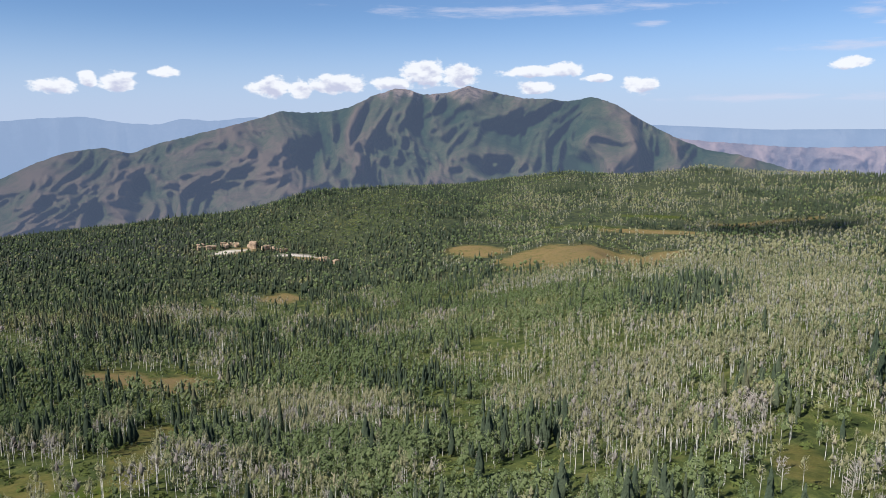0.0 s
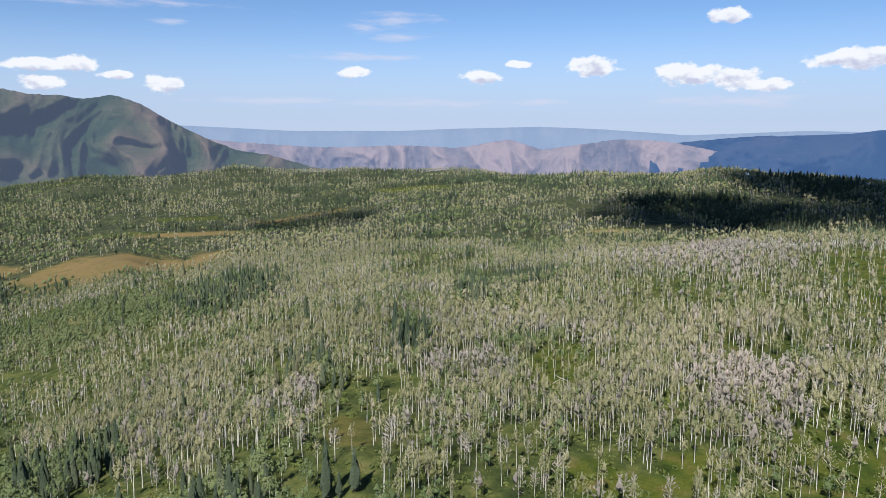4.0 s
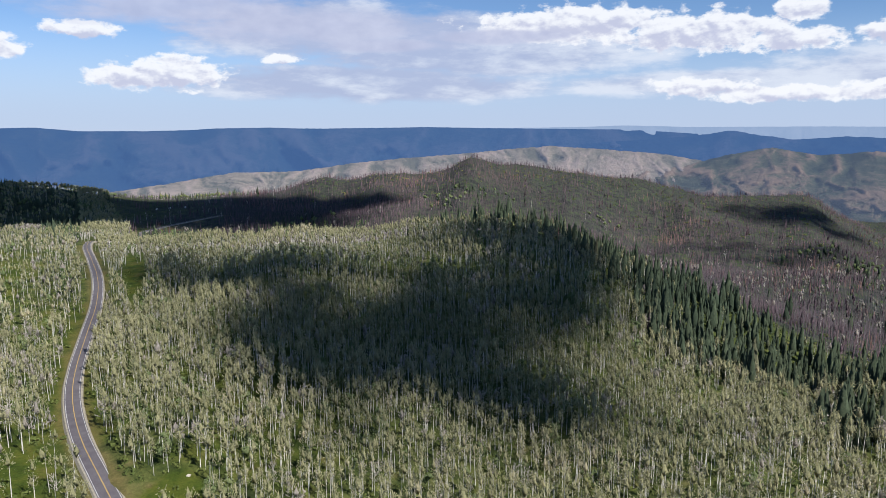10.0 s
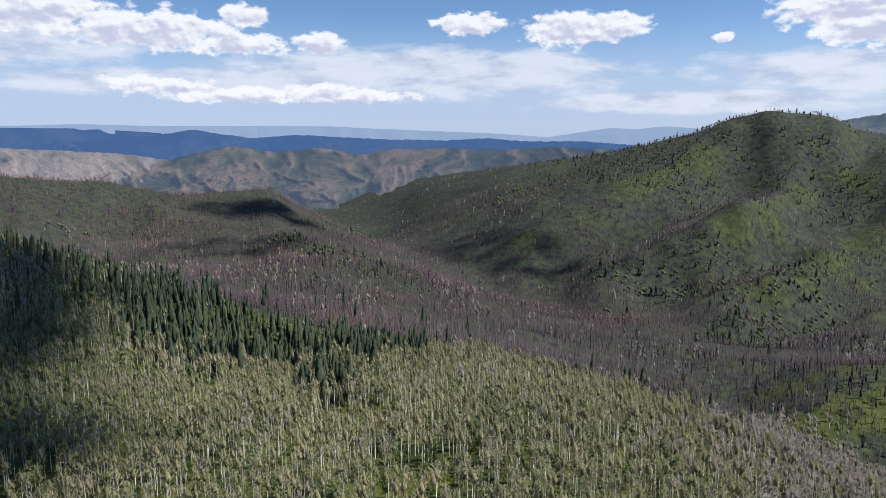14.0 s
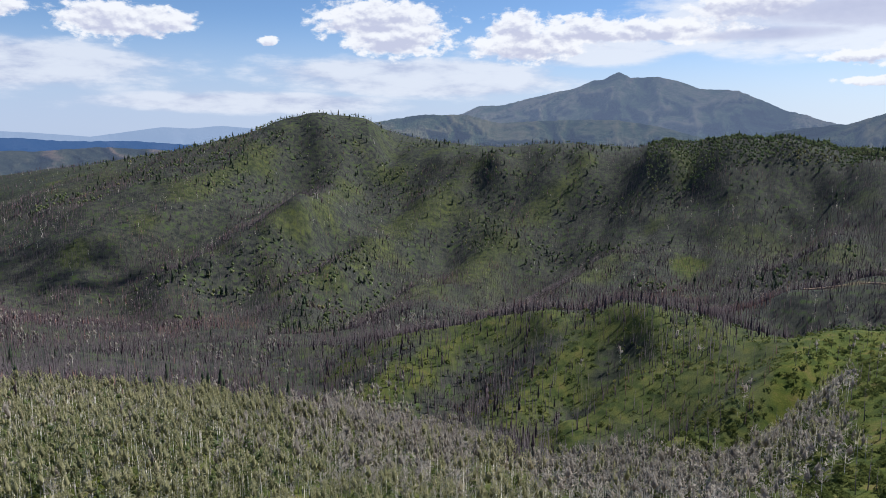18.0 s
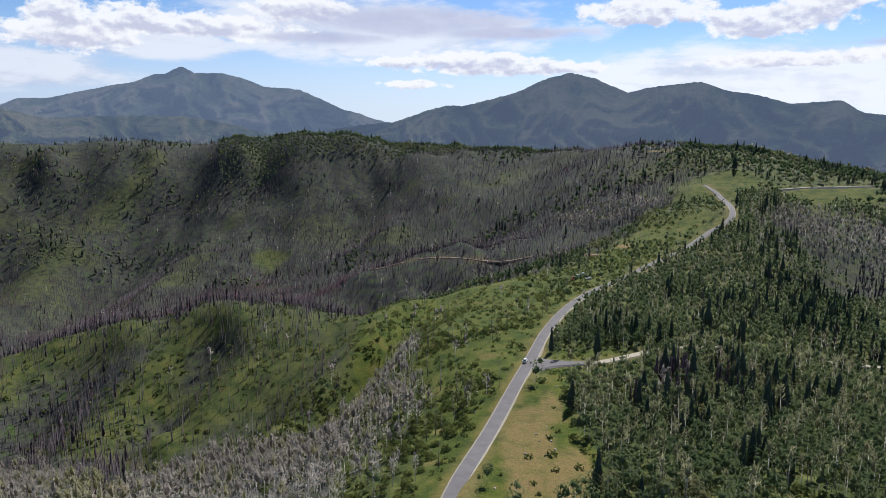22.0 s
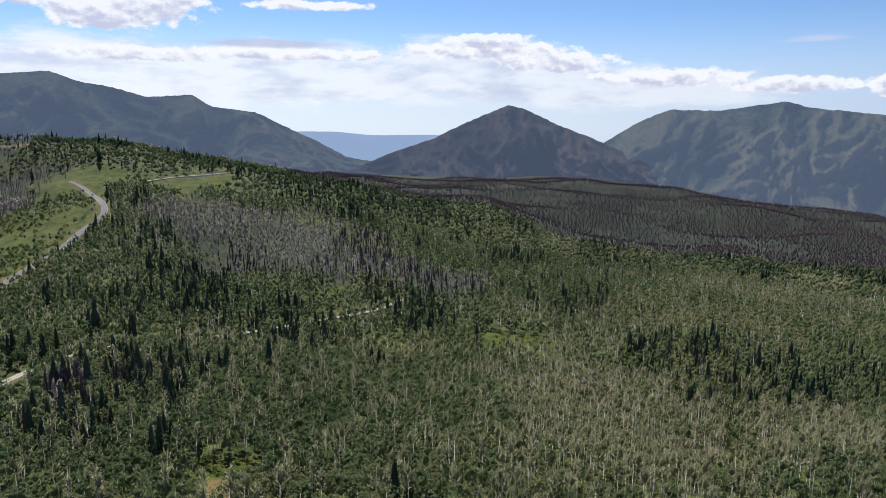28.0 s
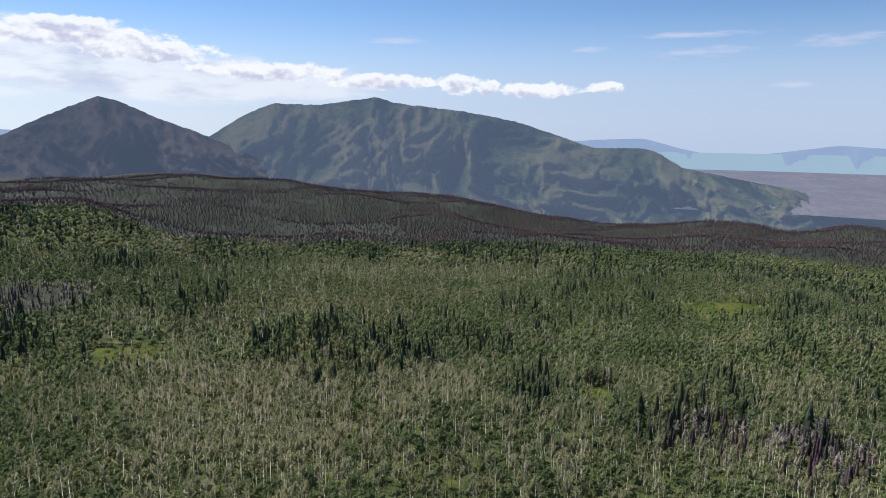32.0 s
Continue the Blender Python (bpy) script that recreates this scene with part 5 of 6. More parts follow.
def aspen(rg, leaves, size, limbs, sides, low, spread, twigs=0, lumps=()):
    """Trunk and crown of an aspen one metre high; scaled when it is set. lumps: share of the crown's height and width, and fineness."""
    lean = rg.normal(size=2) * 0.02
    pts = [(0, 0, -0.06), (lean[0] * 0.6, lean[1] * 0.6, 0.5), (lean[0], lean[1], 0.93)]
    wood = [tube(pts, (0.0095, 0.0072, 0.003), sides)] if sides else [spike(pts[0], pts[2], 0.0108)]
    for _ in range(limbs):
        z, a = rg.uniform(low, 0.9), rg.uniform(0, 6.28)
        k = rg.uniform(0.4, 1.1) * spread * (1.1 - 0.3 * z)
        wood.append(spike((lean[0] * z, lean[1] * z, z), (k * math.cos(a), k * math.sin(a), z + rg.uniform(0.05, 0.14)), 0.003))
    crown = []
    mid, half = (low + 1.0) / 2, (1.0 - low) / 2
    turn = rg.uniform(0, 6.28)
    for i, (high, wide, level) in enumerate(lumps):
        a, off = turn + 2.4 * i, spread * (1 - wide) * 0.9
        z = low + (1.0 - low) * (0.34 + 0.62 * (i + 0.5 + rg.uniform(-0.2, 0.2)) / len(lumps)) - 0.12 * half
        crown.append(lump(rg, (lean[0] * z + off * math.cos(a), lean[1] * z + off * math.sin(a), z), spread * wide, half * high, level))
    for i in range(leaves):
        # points spread evenly over a rounded crown, more of them above
        h = 1 - 1.75 * (i + 0.5) / leaves
        a, q = 2.4 * i + rg.uniform(-0.4, 0.4), math.sqrt(max(0.02, 1 - h * h))
        d = (q * math.cos(a), q * math.sin(a), h)
        k = rg.uniform(0.72, 1.06)
        crown.append(clump(rg, (spread * k * d[0] + lean[0] * mid, spread * k * d[1] + lean[1] * mid, mid + half * k * d[2] * 0.95), size, d))
    for _ in range(twigs):
        # slender twigs that fan up and out
        z, a = rg.uniform(low, 0.88), rg.uniform(0, 6.28)
        k, up, s = spread * rg.uniform(0.45, 1.2) * (1.15 - 0.55 * (z - low) / (1 - low)), rg.uniform(0.07, 0.17), size * 0.42
        base, tip = np.array((lean[0] * z, lean[1] * z, z)), np.array((k * math.cos(a), k * math.sin(a), min(1.02, z + up)))
        side = np.array((-math.sin(a), math.cos(a), 0)) * s
        crown.append(([tuple(base + (tip - base) * 0.25), tuple(tip + side), tuple(tip - side * rg.uniform(0.2, 1) + (0, 0, rg.uniform(-0.03, 0.05)))], [(0, 1, 2)]))
    return merge(*wood), merge(*crown)


def fir(rg, sides, boughs, width):
    """Trunk, uneven cone of needles and drooping boughs of a fir one metre high."""
    wood = tube([(0, 0, -0.06), (0, 0, 0.9)], (0.014, 0.003), 3) if boughs > 12 else ([], [])
    levels = ((0.07, 0.55), (0.22, 0.80), (0.50, 0.58), (0.76, 0.30)) if boughs > 5 else ((0.06, 0.75), (0.45, 0.62))
    v, f, off = [], [], rg.uniform(0, 6.28)
    for i, (z, r) in enumerate(levels):
        for k in range(sides):
            a, q = off + 6.283 * (k + 0.5 * (i % 2)) / sides, width * r * rg.uniform(0.72, 1.25)
            v.append((q * math.cos(a), q * math.sin(a), z + rg.normal() * 0.02))
    for i in range(len(levels) - 1):
        for k in range(sides):
            a, b = i * sides + k, i * sides + (k + 1) % sides
            f += [(a, b, b + sides), (a, b + sides, a + sides)]
    v.append((0, 0, 1.0))
    f += [((len(levels) - 1) * sides + k, (len(levels) - 1) * sides + (k + 1) % sides, len(v) - 1) for k in range(sides)]
    crown = [(v, f)]
    for i in range(boughs):
        t = 0.06 + 0.84 * (i + rg.uniform(0, 1)) / boughs
        a, r = 2.4 * i + rg.uniform(-0.5, 0.5), width * ((1 - t) ** 0.8 * rg.uniform(0.85, 1.35) + 0.06)
        c, s, w = math.cos(a), math.sin(a), width * (0.16 + 0.26 * (1 - t))
        crown.append(([(r * c, r * s, t - 0.03), (0.35 * r * c - w * s, 0.35 * r * s + w * c, t + 0.05), (0.35 * r * c + w * s, 0.35 * r * s - w * c, t + 0.06)], [(0, 1, 2)]))
    return wood, merge(*crown)


def snag(rg, stubs, sides=3):
    """A burnt trunk with broken stubs."""
    lean = rg.normal(size=2) * 0.03
    wood = [spike((0, 0, -0.06), (lean[0], lean[1], 1.0), 0.016)]
    for _ in range(stubs):
        z, a, k = rg.uniform(0.25, 0.95), rg.uniform(0, 6.28), rg.uniform(0.03, 0.10)
        wood.append(spike((lean[0] * z, lean[1] * z, z), (k * math.cos(a), k * math.sin(a), z + rg.uniform(-0.03, 0.05)), 0.005))
    return merge(*wood), ([], [])


def shrub(rg, leaves, size):
    """A low rounded bush one metre high and wider than high."""
    wood = spike((0, 0, -0.1), (0, 0, 0.6), 0.04)
    crown = []
    for i in range(leaves):
        h = 1 - 1.05 * (i + 0.5) / leaves
        a, q, k = 2.4 * i + rg.uniform(-0.5, 0.5), math.sqrt(max(0.02, 1 - h * h)), rg.uniform(0.7, 1.05)
        d = (q * math.cos(a), q * math.sin(a), h)
        crown.append(clump(rg, (0.85 * k * d[0], 0.85 * k * d[1], 0.08 + 0.85 * k * d[2]), size, d))
    return wood, merge(*crown)


def variants(maker, count, *args):
    out = []
    for k in range(count):
        rg = np.random.default_rng(100 + k)
        wood, crown = maker(rg, *args)
        v = np.array(wood[0] + crown[0], np.float32)
        f = np.array(wood[1] + [tuple(i + len(wood[0]) for i in t) for t in crown[1]], np.int32)
        out.append((v, f, np.array([0] * len(wood[1]) + [1] * len(crown[1]), np.int32), len(wood[0])))
    return out


def stand(name, kinds, places, heights, widths, tints, mats, label, category="trees"):
    """All trees of one kind far from the path of interest, as one mesh."""
    vs, fs, ms, ts, base = [], [], [], [], 0
    pick = rng.integers(0, len(kinds), len(places))
    turn = rng.uniform(0, 6.28, len(places))
    for k, (v, f, m, _) in enumerate(kinds):
        sel = np.nonzero(pick == k)[0]
        if not len(sel):
            continue
        c, s = np.cos(turn[sel])[:, None], np.sin(turn[sel])[:, None]
        h, w = heights[sel][:, None], (heights[sel] * widths[sel])[:, None]
        x = (v[None, :, 0] * c - v[None, :, 1] * s) * w + places[sel, 0:1]
        y = (v[None, :, 0] * s + v[None, :, 1] * c) * w + places[sel, 1:2]
        z = v[None, :, 2] * h + places[sel, 2:3]
        vs.append(np.stack((x, y, z), -1).reshape(-1, 3).astype(np.float32))
        fs.append((f[None] + (np.arange(len(sel)) * len(v))[:, None, None] + base).reshape(-1, 3))
        ms.append(np.tile(m, len(sel)))
        ts.append(np.repeat(tints[sel], len(v)))
        base += len(sel) * len(v)
    if not vs:
        return None
    ob = mesh_object(name, np.concatenate(vs), np.concatenate(fs), mats, np.concatenate(ms), smooth=True)
    float_layer(ob, "tint", np.concatenate(ts))
    return tagged(ob, label, category, kind="stuff")


# kinds of tree: 0 leafy aspen, 1 thin aspen, 2 bare aspen, 3 fir, 4 burnt snag, 5 rusty fir, 6 shrub
def tree_mix(x, y):
    """How thick the trees stand, 0 to 1, and the share of each kind."""
    b0, r0 = bearing_of(x, y), np.hypot(x, y)
    big, mid, small = fbm(x / 220, y / 220, 3, 41), fbm(x / 75, y / 75, 3, 42), fbm(x / 28, y / 28, 3, 43)
    # borders between the kinds wander
    b = b0 + 16 * (mid - 0.5) * np.minimum(1, 350 / r0) + 10 * (small - 0.5)
    r = r0 * (1 + 0.22 * (mid - 0.5) + 0.15 * (small - 0.5))
    meadow, burn, soil, scree = zones(x, y)
    share = np.zeros((7, x.size))
    thick = np.ones(x.size)

    def put(mask, density, mix):
        mask = mask * 1.0
        for k in range(7):
            share[k] = share[k] * (1 - mask) + mask * mix.get(k, 0)
        np.copyto(thick, thick * (1 - mask) + mask * density)
    edge = knoll_edge(b0)
    fir_clump = step(0.56, 0.62, 0.55 * mid + 0.45 * small)
    north = (b0 > 322) | (b0 < 74)
    # north-west: leafy aspen with firs
    put(np.ones(x.size), 0.95, {0: 0.86, 3: 0.14})
    put(north * fir_clump, 1.0, {3: 0.7, 0: 0.3})
    put(north * step(700, 950, r) * ((b > 322) | (b < 4)), 1.0, {3: 0.76, 0: 0.22, 1: 0.02})
    thin = ((b < 60) & (b > 4)) * (r < 900) + ((b > 352) | (b <= 4)) * (r < 430)
    put(np.clip(thin, 0, 1) * step(0.40, 0.48, 0.5 * mid + 0.5 * big + 0.05), 0.9, {1: 0.72, 0: 0.22, 2: 0.06})
    # north plateau
    plat = ((b > 6) & (b0 < 76)) * step(880, 1000, r)
    put(plat, 0.9, {1: 0.5, 0: 0.26, 3: 0.24})
    weave = 0.55 * fbm(x / 150 + 4, y / 150, 3, 47) + 0.45 * fbm(x / 48, y / 48, 3, 48)
    put(plat * step(0.525, 0.545, weave), 1.0, {3: 0.86, 0: 0.14})
    put(plat * step(0.475, 0.455, weave), 0.95, {1: 0.6, 2: 0.3, 0: 0.1})
    put(plat * step(0.40, 0.385, weave), 0.06, {6: 1.0})
    # a patchwork of stands, with glades between them
    quilt, glade = 0.6 * fbm(x / 60, y / 60, 3, 45) + 0.4 * mid, fbm(x / 42, y / 42, 3, 46)
    nw = north & ((b0 > 300) | (b0 < 46)) & (r0 < np.where(b0 > 300, 950, 1500))
    put(nw * step(0.545, 0.57, quilt), 1.0, {3: 0.34, 0: 0.62, 1: 0.04})
    put(nw * step(0.455, 0.43, quilt), 0.95, {1: 0.66, 2: 0.24, 0: 0.10})
    np.copyto(thick, np.where(nw, thick * (1 - 0.85 * step(0.60, 0.64, glade)), thick))
    put(patches(x, y, LEAFY) * 0.9, 1.0, {0: 0.95, 3: 0.05})
    put(patches(x, y, SHRUBBY) * 0.9, 1.0, {6: 0.6, 3: 0.2, 0: 0.2})
    put(patches(x, y, THIN) * 0.85, 0.95, {1: 0.8, 2: 0.1, 0: 0.1})
    put(patches(x, y, FIR) * 0.85, 1.0, {3: 0.72, 0: 0.28})
    # open slope beside the east road
    openw = ((b > 45) & (b0 < 74.5)) * step(900, 800, r)
    put(openw, 0.50 + 0.4 * step(0.42, 0.56, 0.6 * mid + 0.4 * small), {1: 0.74, 2: 0.16, 0: 0.10})
    # thin aspen on the knoll, firs along its crest
    knoll = ((b0 > 74) & (b < 128)) * (r0 < edge + 20)
    put(knoll, 1.0, {1: 0.84, 2: 0.08, 0: 0.08})
    depth = edge - r0
    belt = np.interp(b0, [98, 104, 110, 118, 126, 132, 138, 142], [0, 40, 60, 110, 120, 90, 30, 0])
    crest = ((b0 > 98) & (b0 < 142)) * step(1.15, 0.8, (depth - 10) / (belt + 1) + 3.4 * (0.5 - 0.6 * mid - 0.4 * small)) * (depth > -60)
    put(crest, 1.0, {3: 0.86, 5: 0.04, 1: 0.10})
    # light aspen slope above the gully
    slope = ((b >= 126) & (b0 < 188)) * (r0 < edge) * (1 - crest)
    put(slope, 0.92, {1: 0.82, 0: 0.08, 2: 0.10})
    fringe = ((b0 > 140) & (b0 < 178)) * step(30, 12, np.abs(depth - 2 + 20 * (small - 0.5)))
    put(fringe, 0.95, {3: 0.22, 5: 0.63, 4: 0.15})
    # burnt country
    b_mix = np.maximum(step(0.4, 0.6, burn) * ((b0 > 74) & (b0 < 326)), ((b0 > 76) & (b0 < 204) & (r0 > edge - 4)) * 1.0)
    put(b_mix, 0.6, {4: 0.93, 5: 0.03, 2: 0.03, 3: 0.01})
    put(b_mix * step(0.62, 0.66, big) * (r > 800), 0.85, {4: 0.6, 3: 0.2, 0: 0.2})
    put(b_mix * step(0.56, 0.60, mid) * (r > 640), 0.9, {5: 0.32, 4: 0.58, 2: 0.1})
    west_burn = b_mix * (b0 > 240)
    put(west_burn, 0.85, {5: 0.55, 4: 0.3, 2: 0.15})
    topw = ((b > 150) & (b0 < 240)) * step(1560, 1660, r) * step(0.40, 0.5, mid)
    put(topw, 0.7, {3: 0.16, 0: 0.14, 4: 0.60, 5: 0.10})
    grove_top = ((b0 > 192) & (b0 < 228)) * step(1590, 1680, r0 + 60 * (mid - 0.5))
    put(grove_top, 1.0, {0: 0.8, 3: 0.12, 4: 0.08})
    hill = ((b0 > 90) & (b0 < 134)) * (r0 > 1150) * (b_mix > 0.5)
    put(hill, 0.5, {4: 0.55, 5: 0.2, 6: 0.25})
    # spur, face and grassy crest
    spur = ((b > 164) & (b < 204)) * (r0 > edge + 15) * (r0 < 680)
    put(spur, np.clip(0.8 + 0.2 * step(0.5, 0.6, mid) - 0.4 * step(194, 204, b), 0.05, 1), {4: 0.66, 5: 0.16, 6: 0.18})
    crest_grass = (b0 > 186) & (b0 < ridge_side(r0) + 1) & (r0 < 950) & ((r0 < 645) | (b0 > ridge_side(r0) - 6))
    bushy = step(0.54, 0.57, 0.35 * small + 0.65 * mid)
    put(crest_grass * ((b > 201) | (r0 < 560)), 0.14 + 0.84 * bushy, {6: 0.84, 0: 0.01, 4: 0.12, 2: 0.03})
    put(crest_grass * step(470, 520, r0) * step(-6, -3, b0 - ridge_side(r0)) * step(0.45, 0.5, mid), 0.9, {6: 0.75, 0: 0.25})
    put(patches(x, y, BARE) * 0.92, 0.92, {2: 0.76, 6: 0.12, 1: 0.12})
    # woods west of the ridge road
    side = np.interp(r0, [0, 120, 202, 213, 239, 260, 293, 345, 386, 439, 540, 618, 718, 805, 950, 1200], [246, 240, 226.6, 224.7, 221.9, 220.6, 220.4, 222.2, 221.6, 221.2, 223.2, 226.2, 229.3, 232, 232.5, 231])
    west = (b0 + np.interp(r0, [200, 330, 420], [9, 4, 1.6]) * (small - 0.5) > side) & (b0 < 326) & (burn < 0.5)
    put(west, 1.0, {0: 0.76, 1: 0.18, 6: 0.06})
    put(west * step(0.60, 0.64, 0.6 * small + 0.4 * mid), 1.0, {3: 0.42, 0: 0.5, 1: 0.08})
    put(west * step(0.5, 0.6, big) * (b > 262), 0.92, {1: 0.55, 0: 0.45})
    put(west * step(950, 1150, r) * step(0.46, 0.52, mid), 1.0, {3: 0.6, 0: 0.4})
    put(west * patches(x, y, FIR_S + FIR_W) * 0.9, 1.0, {3: 0.4, 0: 0.54, 5: 0.06})
    put(west * patches(x, y, BARE[-4:]) * 0.85, 0.9, {2: 0.5, 5: 0.25, 4: 0.2, 0: 0.05})
    put(west * patches(x, y, PINK) * (mid > 0.44), 0.95, {2: 0.66, 5: 0.14, 4: 0.1, 0: 0.1})
    put(patches(x, y, RUST) * 0.9, 0.95, {5: 0.62, 2: 0.16, 3: 0.12, 4: 0.1})
    # clearings and roads
    clear = np.maximum(patches(x, y, MEADOWS), np.maximum(step(0.3, 0.5, soil), scree))
    clear = np.where(openw > 0.5, 0.75 * clear, clear)
    np.copyto(thick, thick * (1 - clear) * (patches(x, y, SOIL) < 0.4))
    np.copyto(thick, thick * step(6.5, 9.5, road_distance(x, y)))
    return np.clip(thick, 0, 1), np.clip(share, 1e-6, None)


def jittered(r0, r1, gap):
    """Places in a ring, no two much closer than the gap."""
    n = int(2 * r1 / gap)
    i, j = np.meshgrid(np.arange(n), np.arange(n))
    x = (i.ravel() - n / 2 + rng.uniform(0.0, 0.95, n * n)) * gap
    y = (j.ravel() - n / 2 + rng.uniform(0.0, 0.95, n * n)) * gap
    r, b = np.hypot(x, y), bearing_of(x, y)
    keep = (r >= r0) & (r < r1) & ((b < 322) | (b > 325.5))
    return x[keep], y[keep]


HEIGHTS = ((8.0, 12.5, 1.0), (11.0, 17.0, 1.0), (8.5, 14.0, 1.0), (9.0, 19.0, 1.0), (7.5, 14.0, 1.0), (8.0, 13.5, 1.0), (1.2, 3.0, 1.0))
MATS = ((BARK_ASPEN, LEAF_ASPEN), (BARK_ASPEN, LEAF_THIN), (BARK_ASPEN, LEAF_DEAD), (BARK_FIR, LEAF_FIR), (BARK_BURNT, LEAF_RUST), (BARK_BURNT, LEAF_RUST), (BARK_FIR, LEAF_SHRUB))
NAMES = ("aspen_wood", "thin_aspen_wood", "bare_aspen_wood", "fir_wood", "burnt_snags", "dead_fir_wood", "shrubs")
LABELS = ("dense stand of green leafy aspens", "stand of thin grey-green aspens with white trunks", "grove of bare grey aspens",
          "stand of dark green firs", "burnt grey-brown standing trunks on a slope", "stand of dead rust-brown firs", "low green oak shrubs on grass")
PLUME = ((0.70, 0.50, 0),)
ROUND = ((0.40, 0.52, 1), (0.36, 0.46, 0))
NEAR = (variants(aspen, 8, 46, 0.040, 0, 0, 0.18, 0.24, 0, ROUND), variants(aspen, 8, 22, 0.021, 0, 0, 0.50, 0.112, 18, PLUME), variants(aspen, 6, 8, 0.045, 2, 0, 0.30, 0.18, 24, PLUME), variants(fir, 6, 5, 14, 0.15),
        variants(snag, 5, 5), variants(fir, 4, 4, 14, 0.105), variants(shrub, 5, 26, 0.24))
MIDDLE = (variants(aspen, 8, 15, 0.055, 0, 0, 0.18, 0.26, 0, ((0.60, 0.66, 0), (0.42, 0.50, 0))), variants(aspen, 6, 9, 0.030, 0, 0, 0.50, 0.11, 7, PLUME), variants(aspen, 5, 3, 0.05, 0, 0, 0.30, 0.18, 9, PLUME), variants(fir, 5, 4, 7, 0.15),
          variants(snag, 5, 4), variants(fir, 4, 3, 6, 0.095), variants(shrub, 4, 9, 0.36))
FAR = (variants(aspen, 6, 3, 0.075, 0, 0, 0.22, 0.25, 0, ((0.85, 0.85, 0),)), variants(aspen, 5, 3, 0.06, 0, 0, 0.34, 0.14, 2, ((0.7, 0.7, 0),)), variants(aspen, 4, 0, 0.08, 0, 0, 0.4, 0.13, 4), variants(fir, 4, 3, 4, 0.17),
       variants(snag, 3, 0), variants(fir, 4, 3, 3, 0.10), variants(shrub, 4, 5, 0.45))


def plant(r0, r1, gap, kinds, big=1.0):
    x, y = jittered(r0, r1, gap)
    thick, share = tree_mix(x, y)
    keep = rng.uniform(size=x.size) < thick
    x, y, share = x[keep], y[keep], share[:, keep]
    total = np.cumsum(share, 0) / share.sum(0)
    kind = (rng.uniform(size=x.size)[None] > total).sum(0)
    z = land(x, y)
    tone = np.clip(0.42 + 1.7 * (fbm(x / 70, y / 70, 4, 61) - 0.5) + rng.normal(size=x.size) * 0.16, 0, 1)
    for k in range(7):
        sel = kind == k
        lo, hi, wide = HEIGHTS[k]
        small = np.where((bearing_of(x[sel], y[sel]) > 238) & (bearing_of(x[sel], y[sel]) < 322) & (np.hypot(x[sel], y[sel]) > 1300), 0.5, 1.0)
        h = small * rng.uniform(lo, hi, sel.sum()) * (0.8 + 0.4 * fbm(x[sel] / 60, y[sel] / 60, 2, 71)) * big
        bb, rr = bearing_of(x[sel], y[sel]), np.hypot(x[sel], y[sel])
        h = h * np.where((bb > 300) | (bb < 46), 0.88, 1.0)
        if k == 4:
            h = h * np.where(rr < 700, 1.15, 1.0)
        if k == 3:
            h = h * np.where((bb > 98) & (bb < 142) & (np.hypot(x[sel], y[sel]) < 700), 1.3, 1.0) * rng.uniform(0.55, 1.15, sel.sum())
        w = rng.uniform(0.8, 1.25, sel.sum())
        yield k, kinds[k], np.stack((x[sel], y[sel], z[sel]), -1), h, w, tone[sel]


TREE_NAMES = ("aspen_tree", "thin_aspen_tree", "bare_aspen_tree", "fir_tree", "burnt_tree", "dead_fir_tree", "bush")
TREE_LABELS = ("green leafy aspen tree with a pale trunk", "thin grey-green aspen with a tall white trunk", "bare grey aspen with leafless twigs", "dark green pointed fir tree",
               "burnt standing trunk with broken stubs", "dead rust-brown fir tree", "low rounded green bush on the slope")
TREE_KINDS = ("aspen", "aspen", "aspen", "fir tree", "dead tree", "dead tree", "bush")
CLOSE = (variants(aspen, 5, 120, 0.031, 4, 5, 0.20, 0.23, 0, ROUND), variants(aspen, 4, 40, 0.020, 7, 5, 0.50, 0.105, 26, PLUME), variants(aspen, 4, 10, 0.026, 9, 5, 0.32, 0.16, 46), variants(fir, 4, 6, 34, 0.145),
         variants(snag, 4, 9), variants(fir, 4, 5, 24, 0.11), variants(shrub, 4, 40, 0.22))
CLOSE_COUNT = (260, 280, 200, 240, 160, 160, 200)


def tree_master(k, shape, tone):
    """A tree one metre high: an empty at its foot with trunk and crown under it."""
    v, f, m, split = shape
    root = new(TREE_NAMES[k])
    root.empty_display_size = 0.2
    tagged(root, TREE_LABELS[k], TREE_KINDS[k], TREE_NAMES[k].replace("_", " ") + "s near the road")
    low, high = f[m == 0], f[m == 1]
    for name, faces, start, stop, mat in (("trunk", low, 0, split, MATS[k][0]), ("crown", high - split, split, len(v), MATS[k][1])):
        if len(faces):
            ob = mesh_object(name, v[start:stop], faces, [mat], smooth=True, parent=root)
            float_layer(ob, "tint", np.full(stop - start, tone))
    return root


def build_close_trees(k, p, h, w):
    masters = [tree_master(k, shape, 0.25 + 0.18 * i) for i, shape in enumerate(CLOSE[k])]
    for i in range(len(p)):
        m = Matrix.LocRotScale(Vector(p[i]), Euler((0, 0, float(rng.uniform(0, 6.28)))), Vector((h[i] * w[i], h[i] * w[i], h[i])))
        if i < len(masters):
            masters[i].matrix_basis = m
        else:
            copy_thing(masters[i % len(masters)], m @ Matrix.Diagonal((*(1 / s for s in masters[i % len(masters)].scale), 1)))


